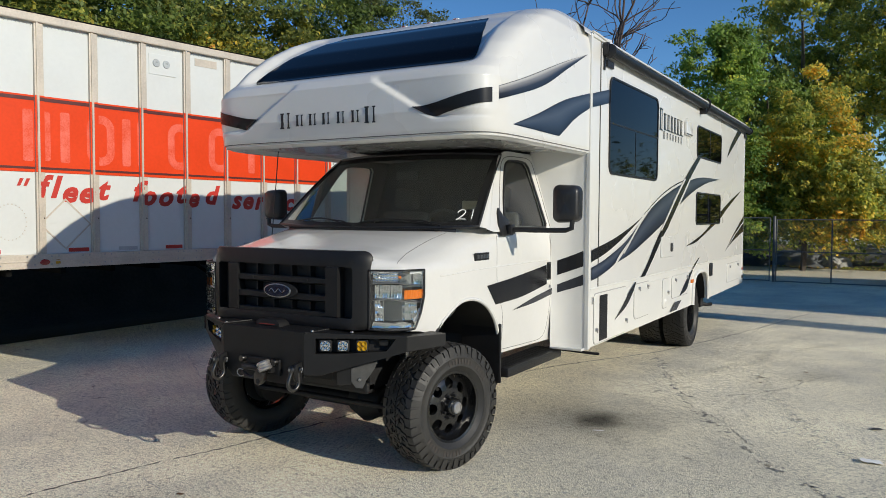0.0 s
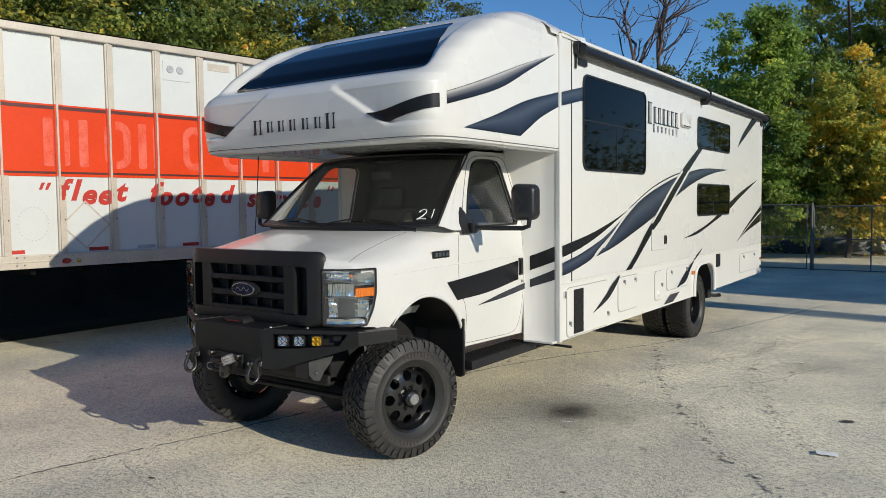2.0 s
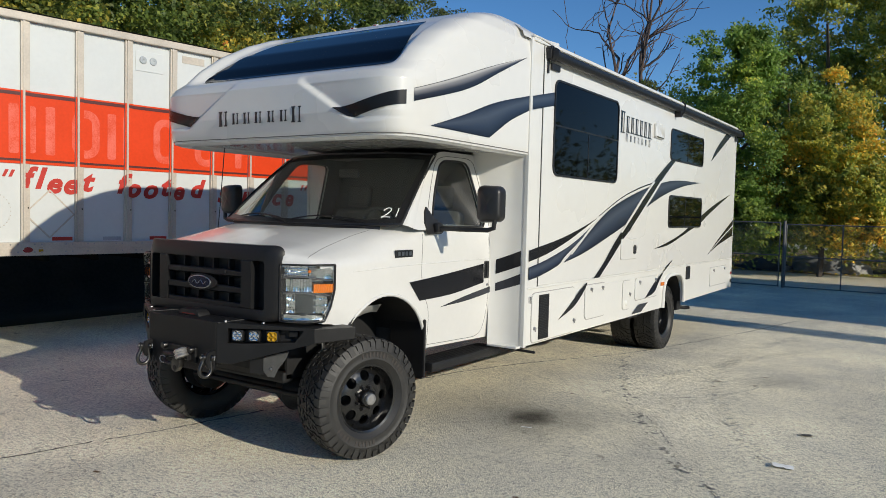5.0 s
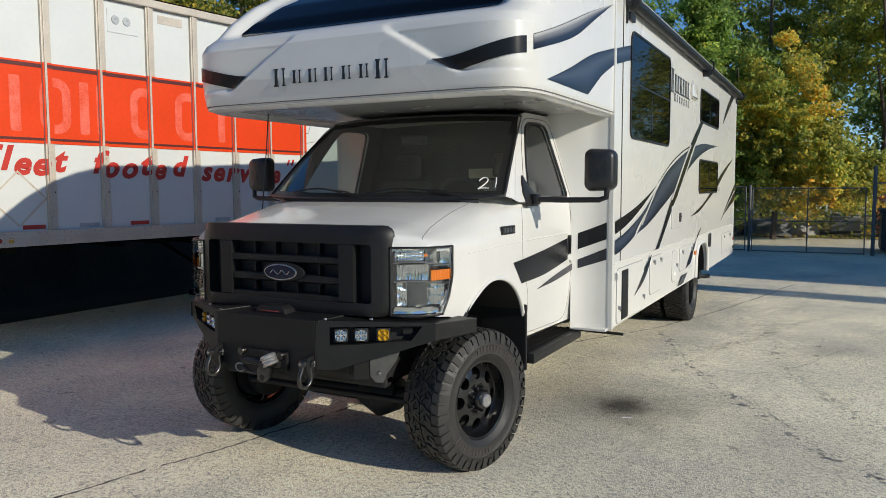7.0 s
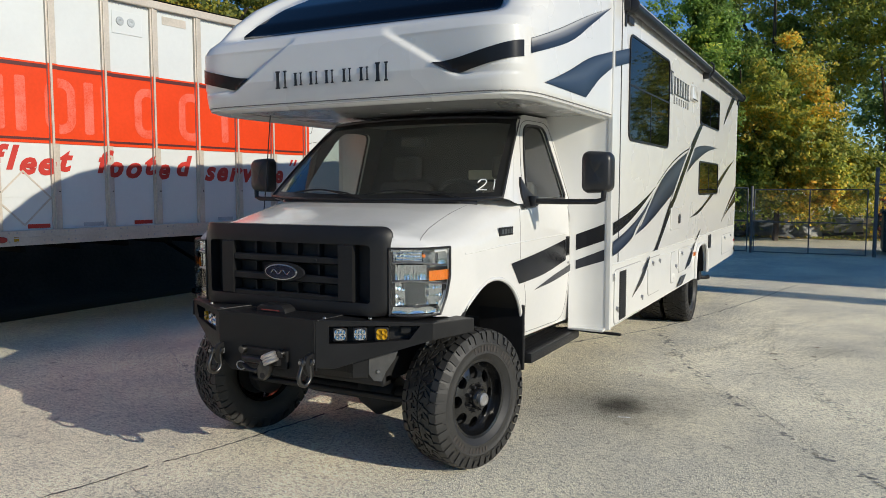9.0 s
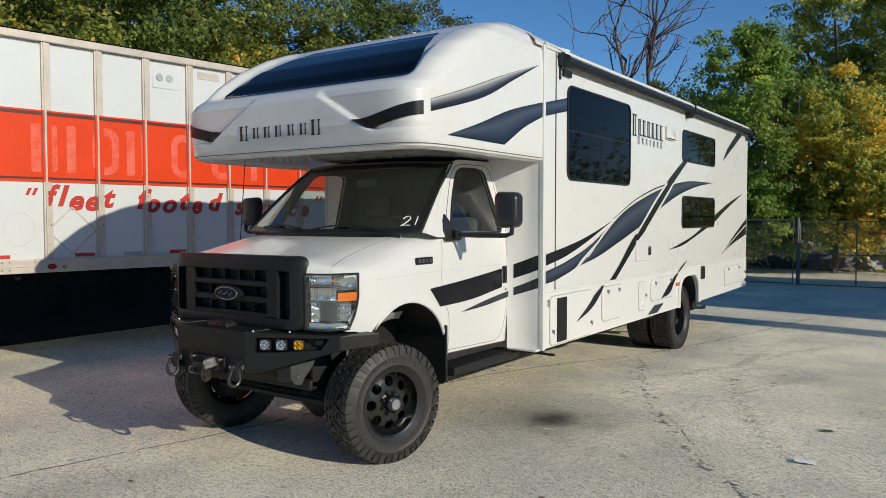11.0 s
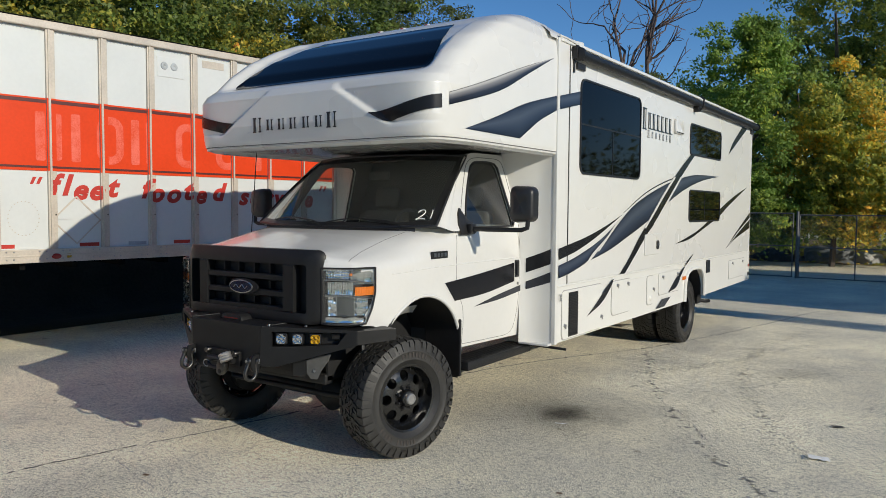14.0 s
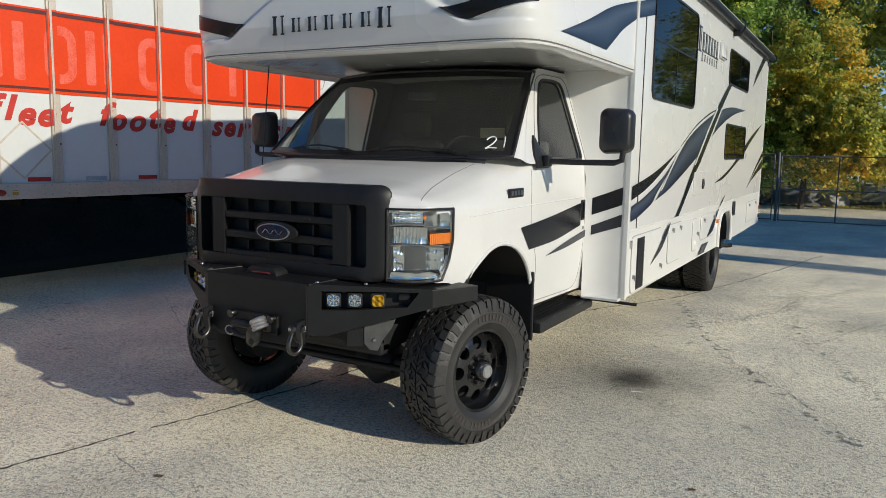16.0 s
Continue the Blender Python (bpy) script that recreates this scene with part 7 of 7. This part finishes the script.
tree("maple_tree", 0.9, 22.5, 6.2, [(0, 0, 4.3), (0.9, -0.5, 2.7), (-0.8, -0.4, 2.9), (1.9, 0.2, 1.9), (0.2, -0.7, 1.7)], [(1.5, 1.5, 1.7), (1.3, 1.2, 1.2), (1.2, 1.1, 1.2), (1.3, 1.0, 1.0), (1.6, 1.0, 0.9)], GOLD, 72, 74, 0.10, 0.23, "golden autumn maple in full sun", group=G)
tree("green_tree", -1.85, 21.3, 7.9, [(0, 0, 5.8), (0.35, -0.5, 3.7), (-0.3, -0.5, 2.0), (0.7, 0, 6.75), (0.9, 0.1, 1.6)], [(1.3, 1.3, 2.0), (1.5, 1.3, 1.5), (1.6, 1.2, 1.4), (0.65, 0.7, 0.95), (1.2, 0.9, 1.0)], GREEN, 74, 70, 0.092, 0.22, "green broadleaf tree with a pointed crown", group=G)
tree("tall_tree", 0.2, 28.0, 12.0, [(0, 0, 8.6), (-1.4, 0, 6.6), (1.8, 0.5, 7.6), (0.3, 0, 10.8)], [(2.4, 2.0, 2.0), (1.8, 1.6, 1.6), (1.9, 1.6, 1.7), (1.6, 1.5, 1.3)], MIXED, 56, 66, 0.125, 0.36, "tall tree with drooping olive leaves", droop=0.8, group=G)
tree("tall_tree", 4.0, 27.5, 11.0, [(0, 0, 8.0), (1.5, 0.2, 6.0), (-1.2, -0.2, 6.4), (0.2, 0, 9.6)], [(2.2, 2.0, 1.9), (1.8, 1.6, 1.8), (1.6, 1.5, 1.6), (1.4, 1.2, 1.1)], MIXED, 42, 66, 0.125, 0.36, "tall tree with drooping olive leaves", droop=0.8, group=G)
tree("dark_tree", -0.9, 25.6, 8.0, [(0, 0, 5.0), (0.6, 0, 2.8), (1.8, 0.2, 4.6)], [(1.8, 1.4, 2.0), (1.8, 1.2, 1.6), (1.5, 1.2, 1.6)], DARKGREEN, 70, 62, 0.11, 0.28, "dark green tree in the wood's edge", group=G)
tree("dark_tree", 6.5, 34.0, 9.5, [(0, 0, 6.0), (0.6, 0, 3.0), (-1.2, 0.2, 4.6)], [(2.4, 1.8, 2.6), (2.4, 1.6, 2.0), (1.7, 1.4, 1.8)], DARKGREEN, 75, 55, 0.14, 0.40, "dark green tree in the wood's edge", group=G)
tree("green_tree", -4.6, 28.0, 7.6, [(0, 0, 5.0), (0.8, 0, 3.0)], [(1.6, 1.4, 1.8), (1.8, 1.4, 1.6)], MIXED, 60, 50, 0.12, 0.34, "turning tree behind the coach roof", group=G)
# Wood on the rise behind the trailer.
W = "trees behind the trailer"
for k, (x, y, h, mat, note) in enumerate(((-9.6, 15.4, 8.6, OLIVE, "feathery olive tree at the wood's edge"), (-11.3, 13.6, 9.0, SHADEGREEN, "dark leafy tree at the wood's edge"), (-12.4, 10.6, 8.8, SHADEMIX, "turning maple at the wood's edge"),
                                          (-13.0, 7.4, 8.4, SHADEGREEN, "green tree at the wood's edge"), (-13.2, 4.2, 8.2, SHADEMIX, "turning maple at the wood's edge"), (-13.5, 1.0, 8.0, SHADEGREEN, "green tree at the wood's edge"), (-13.6, -2.4, 8.0, SHADEGREEN, "dark leafy tree at the wood's edge"),
                                          (-15.5, 12.4, 11.5, SHADEGREEN, "tall dark tree deep in the wood"), (-16.5, 7.0, 11.5, SHADEGREEN, "tall green tree deep in the wood"), (-16.8, 2.0, 11.0, SHADEGREEN, "tall dark tree deep in the wood"), (-13.4, 17.2, 10.6, OLIVE, "tall feathery olive tree"))):
    fine = mat is OLIVE
    c = [(0, 0, h * 0.72), (0.4, -0.8, h * 0.46), (0.5, 0.9, h * 0.50), (0.6, 0, h * 0.24)]
    r = [(1.8, 1.9, h * 0.24), (1.7, 1.6, h * 0.2), (1.7, 1.6, h * 0.2), (1.6, 2.0, h * 0.2)]
    tree("woodland_tree", x, y, h, c, r, mat, 58, 135 if fine else 105, 0.07 if fine else 0.098, 0.36, note, group=W, droop=0.5 if fine else 0.2)
# Bare dead trees behind the coach.


def dead_limbs(h, lean):
    """A forked trunk whose few limbs curve out and up."""
    bm = tube([(lean * z * 4, 0.1 * math.sin(z), z) for z in np.linspace(-0.1, h * 0.62, 8)], 0.21, 8, r_end=0.095)
    for a in (0.35, -0.30, 1.9):
        d = Vector((math.cos(a * 2.2) * 0.16, math.sin(a * 2.2) * 0.1, 1))
        branch(bm, (lean * h * 2.4, 0, h * 0.60), d, h * 0.34, 0.085, 2, 0.62, 4, 0.017)
    for k in range(7):
        z = h * rng.uniform(0.42, 0.85)
        a = rng.uniform(0, math.tau)
        out = Vector((math.cos(a), math.sin(a) * 0.5, 0))
        base = Vector((lean * min(z, h * 0.62) * 4, 0, min(z, h * 0.62)))
        length = rng.uniform(1.2, 2.4)
        pts = [base + out * length * t + Vector((0, 0, length * (0.25 * t + 0.7 * t ** 3))) + Vector(rng.normal(size=3)) * 0.03 for t in np.linspace(0, 1, 8)]
        tube(pts, 0.06, 6, bm=bm, r_end=0.018)
        branch(bm, pts[5], out * 0.6 + Vector((0, 0, 0.8)), length * 0.5, 0.03, 1, 0.55, 3, 0.014)
    return bm



for x, y, h, lean in ((-11.2, 33.0, 14.0, 0.03), (-8.8, 33.6, 15.0, -0.01)):
    t = empty("dead_tree", x, y, 0)
    tagged(t, "bare dead tree with crooked grey limbs", "tree", "dead trees")
    part("trunk", dead_limbs(h, lean), DEADWOOD, t, smooth=True)
    leaf_sheet("crown", clumps((0.3, 0, h * 0.40), (0.9, 0.9, 2.4), 60, 60, 0.3), 0.09, OLIVE, t)
# Low growth that closes the wood's foot.
pts = []
for k in range(260):
    y = rng.uniform(-14, 22)
    x = -9.4 - 0.9 * rng.uniform(0, 3) - max(0, 14 - abs(y)) * 0.05
    if y > 12:
        x += (y - 12) * 0.25
    pts.append(np.array([x, y, rng.uniform(0.1, 2.2)]) + rng.normal(size=(60, 3)) * np.array([0.45, 0.5, 0.4]))
pts = np.concatenate(pts)
tagged(leaf_sheet("undergrowth", pts[pts[:, 2] > 0.02], 0.12, DARKGREEN, None), "dense dark undergrowth along the wood's foot", "undergrowth", kind="stuff")
pts = []
for k in range(330):
    y, x = rng.uniform(24.0, 31), rng.uniform(-9, 12)
    pts.append(np.array([x, y, rng.uniform(0.1, 2.6)]) + rng.normal(size=(34, 3)) * np.array([0.5, 0.4, 0.4]))
pts = np.concatenate(pts)
tagged(leaf_sheet("undergrowth", pts[pts[:, 2] > 0.02], 0.10, MIXED, None), "tangled brush behind the gate", "undergrowth", kind="stuff")
# The wood's depth behind the first trees.
pts = []
for k in range(900):
    y = rng.uniform(-10, 17)
    x = -17.0 - rng.uniform(0, 3.5)
    pts.append(np.array([x, y, rng.uniform(1.5, 11.5 - max(0, y - 9) * 0.55)]) + rng.normal(size=(44, 3)) * np.array([0.5, 0.7, 0.6]))
tagged(leaf_sheet("deep_wood", np.concatenate(pts), 0.16, SHADEGREEN, None), "dark dense foliage deep in the wood", "woodland", kind="stuff")
# Far wood all round that closes the horizon.
pts = []
for k in range(1500):
    a = rng.uniform(0, math.tau)
    d = rng.uniform(44, 62)
    x, y = d * math.cos(a), d * math.sin(a)
    top = 8.0 + 2.4 * math.sin(5 * a) + 1.5 * math.sin(13 * a + 1)
    pts.append(np.array([x, y, rng.uniform(0.3, top)]) + rng.normal(size=(64, 3)) * np.array([1.3, 1.3, 0.9]))
pts = np.concatenate(pts)
tagged(leaf_sheet("far_wood", pts[pts[:, 2] > 0.1], 0.27, SHADEGREEN, None), "far belt of autumn woodland", "woodland", kind="stuff")

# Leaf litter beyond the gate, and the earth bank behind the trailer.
LITTER = material("dry_grass_and_leaf_litter", (0.26, 0.19, 0.085), 0.95, var=0.6, vscale=2.2, bump=0.8, bscale=22, tint=(0.09, 0.075, 0.03))
# Dark soil, taken near black to hold the deep shade under the trailer.
SHADE_EARTH = material("shade_darkened_earth", (0.022, 0.018, 0.012), 0.95, var=0.6, vscale=1.5, bump=0.8, bscale=15)


def rough_sheet(name, x0, x1, y0, y1, height, mat, label, n=60):
    rows = []
    for j in range(n + 1):
        y = y0 + (y1 - y0) * j / n
        rows.append([(x0 + (x1 - x0) * i / n, y, height(x0 + (x1 - x0) * i / n, y)) for i in range(n + 1)])
    return tagged(grid_mesh(name, rows, mat, None, sharp=80), label, "ground", kind="structure")


# Steepened close behind the trailer as a dark backdrop to that shade.
rough_sheet("ground_bank", -30, -6.5, -22, 30, lambda x, y: 0.004 + max(0, min(1, (-8.0 - x + (max(0, y - 10) * 0.2)) / 9)) * 2.4 + 1.25 * smoothstep(0.0, 1.1, -8.05 + 0.13 * max(y, -7) - x) + 0.12 * noise.noise((x, y, 3)) * (x < -8.5), SHADE_EARTH, "leaf-strewn earth bank, blackened for the trailer's shade")
rough_sheet("ground_verge", -9, 14, 23.6, 34, lambda x, y: 0.006 + max(0, y - 25 + 0.8 * noise.noise((x * 0.4, 0, 1))) * 0.05 + 0.10 * max(0, noise.noise((x, y, 5))), LITTER, "dry grass and fallen leaves beyond the gate")
pts = np.stack([rng.uniform(-8, 12, 3500), rng.uniform(23.6, 29, 3500), np.zeros(3500)], 1)
pts[:, 2] = 0.03 + np.maximum(0, pts[:, 1] - 25) * 0.055
tagged(leaf_sheet("fallen_leaves", pts, 0.07, GOLD, None), "scatter of fallen golden leaves", "leaves", kind="stuff")
pts = np.stack([rng.uniform(-9.4, -6.6, 1500), rng.uniform(-3, -0.6, 1500), np.full(1500, 0.03)], 1)
tagged(leaf_sheet("verge_weeds", pts[pts[:, 0] + 0.25 * pts[:, 1] < -6.9], 0.06, MIXED, None), "weeds and dry grass at the asphalt's edge", "weeds", kind="stuff")

GALV = material("dull_galvanised_steel", (0.17, 0.17, 0.17), 0.6, metal=0.3, var=0.3, vscale=12)


def mesh_panel(x0, x1, y, z0, z1, pitch=0.065):
    """Crossing fence wires between two posts."""
    bm = bmesh.new()
    h = z1 - z0
    for k in range(int((x1 - x0 + h) / pitch) + 1):
        for s in (1, -1):
            a, b = (x0 + k * pitch, x0 + k * pitch - h) if s > 0 else (x1 - k * pitch, x1 - k * pitch + h)
            za, zb = z0, z1
            lo, hi = x0, x1
            pts = [(a, za), (b, zb)]
            (xa, za), (xb, zb) = pts
            if xb == xa:
                continue
            ta, tb = 0.0, 1.0
            for lim, sign in ((lo, 1), (hi, -1)):
                da, db = sign * (xa - lim), sign * (xb - lim)
                if da < 0 and db < 0:
                    ta, tb = 1, 0
                elif da < 0:
                    ta = max(ta, -da / (db - da))
                elif db < 0:
                    tb = min(tb, da / (da - db))
            if tb - ta < 0.01:
                continue
            p = (xa + (xb - xa) * ta, y + 0.002 * s, za + (zb - za) * ta)
            q = (xa + (xb - xa) * tb, y + 0.002 * s, za + (zb - za) * tb)
            tube([p, q], 0.0022, 3, bm=bm)
    return bm


def gate_leaf(name, x0, x1, y, z1, bars, label):
    g = empty(name, (x0 + x1) / 2, y, 0)
    tagged(g, label, "gate", "gate leaves")
    c = (x0 + x1) / 2
    for x in (x0, x1):
        part("stile", tube([(x - c, 0, 0.03), (x - c, 0, z1)], 0.015, 10), GALV, g, smooth=True)
    for z in (0.05, z1 * 0.5, z1):
        part("rail", tube([(x0 - c, 0, z), (x1 - c, 0, z)], 0.015, 10), GALV, g, smooth=True)
    for x in bars:
        part("upright", tube([(x - c, 0, 0.05), (x - c, 0, z1)], 0.016, 10), GALV, g, smooth=True)
    tagged(part("wire_mesh", mesh_panel(x0 - c, x1 - c, 0.028, 0.06, z1 - 0.02), GALV, g, "chain-link wire"), kind="stuff")
    return g


gate_leaf("gate", 0.80, 3.36, 17.0, 1.66, (2.09,), "closed chain-link gate leaf with a middle rail")
gate_leaf("gate", -1.9, 0.62, 17.15, 1.70, (-0.6,), "closed chain-link gate leaf")
for x, y, h, r in ((0.71, 17.25, 1.75, 0.035), (3.55, 17.2, 2.2, 0.045), (-2.05, 17.2, 1.9, 0.05)):
    tagged(put("gate_post", moved(tube([(0, 0, 0), (0, 0, h)], r, 14), pose(x, y, 0)), GALV, smooth=True), "upright galvanised steel gate post", "post", "gate posts")
fence = empty("chain_link_fence", 6.0, 17.2, 0)
tagged(fence, "chain-link fence in shade beside the gate", "fence")
for x in (-0.0, 2.4, 4.8):
    part("post", tube([(x, 0, 0), (x, 0, 1.8)], 0.028, 10), GALV, fence, smooth=True)
part("top_rail", tube([(-2.4, 0, 1.78), (4.8, 0, 1.78)], 0.02, 8), GALV, fence, smooth=True)
tagged(part("wire_mesh", mesh_panel(-2.4, 4.8, 0.03, 0.05, 1.76), GALV, fence), kind="stuff")
# Things lying beyond the gate.
SKIP = material("dark_painted_steel", (0.02, 0.022, 0.025), 0.6, var=0.3, vscale=6)
bin_ = empty("waste_container", 5.3, 18.6, 0)
tagged(bin_, "dark steel waste container in the shade", "container")
part("body", box(-1.55, 1.6, -0.7, 0.7, 0.08, 1.05, 0.03), SKIP, bin_)
part("rim", box(-1.6, 1.65, -0.75, 0.75, 1.05, 1.13, 0.02), SKIP, bin_)
for x in (-1.2, -0.4, 0.4, 1.2):
    part("rib", box(x - 0.04, x + 0.04, -0.76, -0.69, 0.1, 1.06, 0.01), SKIP, bin_)
BRICKY = material("rusty_red_frames", (0.28, 0.07, 0.04), 0.7, var=0.4, vscale=8)
stack = empty("stacked_frames", 4.15, 24.6, 0)
tagged(stack, "stack of rusty red and black frames", "stack")
for k in range(9):
    part("frame", box(-0.28 + 0.02 * math.sin(k * 2.1), 0.30 + 0.02 * math.cos(k * 1.7), -0.3, 0.3, 0.16 * k, 0.16 * k + 0.09, 0.02), BRICKY if k % 3 else SKIP, stack)
part("pole", tube([(-0.2, -0.2, 0), (-0.2, -0.2, 1.55)], 0.04, 8), SKIP, stack)
BLOCK = material("pale_concrete_block", (0.45, 0.44, 0.42), 0.9, var=0.2, vscale=6, bump=0.3, bscale=40)
tagged(put("concrete_block", moved(box(-0.45, 0.45, -0.3, 0.3, 0, 0.62, 0.03), pose(3.0, 26.2, 0.03)), BLOCK), "pale concrete block among the leaves", "block")
TARP = material("grey_weathered_tarp", (0.16, 0.17, 0.18), 0.6, var=0.4, vscale=5, bump=0.5, bscale=12)
for x, y, sx, sz, mat, nm, lb in ((0.5, 24.6, 0.9, 0.5, TARP, "covered_mound", "grey tarp thrown over a heap"), (1.7, 24.9, 0.45, 0.36, BLOCK, "rubble_mound", "pale broken concrete rubble mound"), (-0.9, 24.3, 0.8, 0.42, SKIP, "dark_mound", "dark heap of scrap")):
    bm = bmesh.new()
    bmesh.ops.create_icosphere(bm, subdivisions=4, radius=1.0)
    for v in bm.verts:
        k = 1 + 0.35 * noise.noise(v.co * 1.7 + Vector((x, y, 0))) + 0.15 * noise.noise(v.co * 5)
        v.co = Vector((v.co.x * sx * k, v.co.y * 0.6 * k, max(-0.05, v.co.z * sz * k)))
    tagged(put(nm, moved(bm, pose(x, y, 0.06)), mat, smooth=True), lb, "heap")
for k in range(7):
    a = rng.uniform(-0.5, 0.5)
    x, y = rng.uniform(-1.5, 3.2), rng.uniform(24.2, 25.4)
    tagged(put("log", tube([(x - 0.7 * math.cos(a), y - 0.4 * math.sin(a), 0.10), (x, y, 0.15), (x + 0.7 * math.cos(a), y + 0.4 * math.sin(a), 0.2)], 0.055, 8, r_end=0.04), BARK, smooth=True), "fallen grey branch on the leaves", "log", "fallen branches")

# Unseen plain blocks, added to throw the long shade across the yard's far end.
BLANK = material("plain_shade_block", (0.42, 0.40, 0.36), 0.9, var=0.12, vscale=1.5, bump=0.2, bscale=40)
tagged(put("shade_block_east", box(14.0, 22.0, 9.1, 17.4, 0, 6.4, 0.05), BLANK), "plain unseen block that shades the far yard", "wall", kind="structure")
tagged(put("shade_block_pier", box(13.6, 14.3, 7.0, 7.65, 0, 5.6, 0.03), BLANK), "plain unseen block that casts a shade band", "wall", kind="structure")
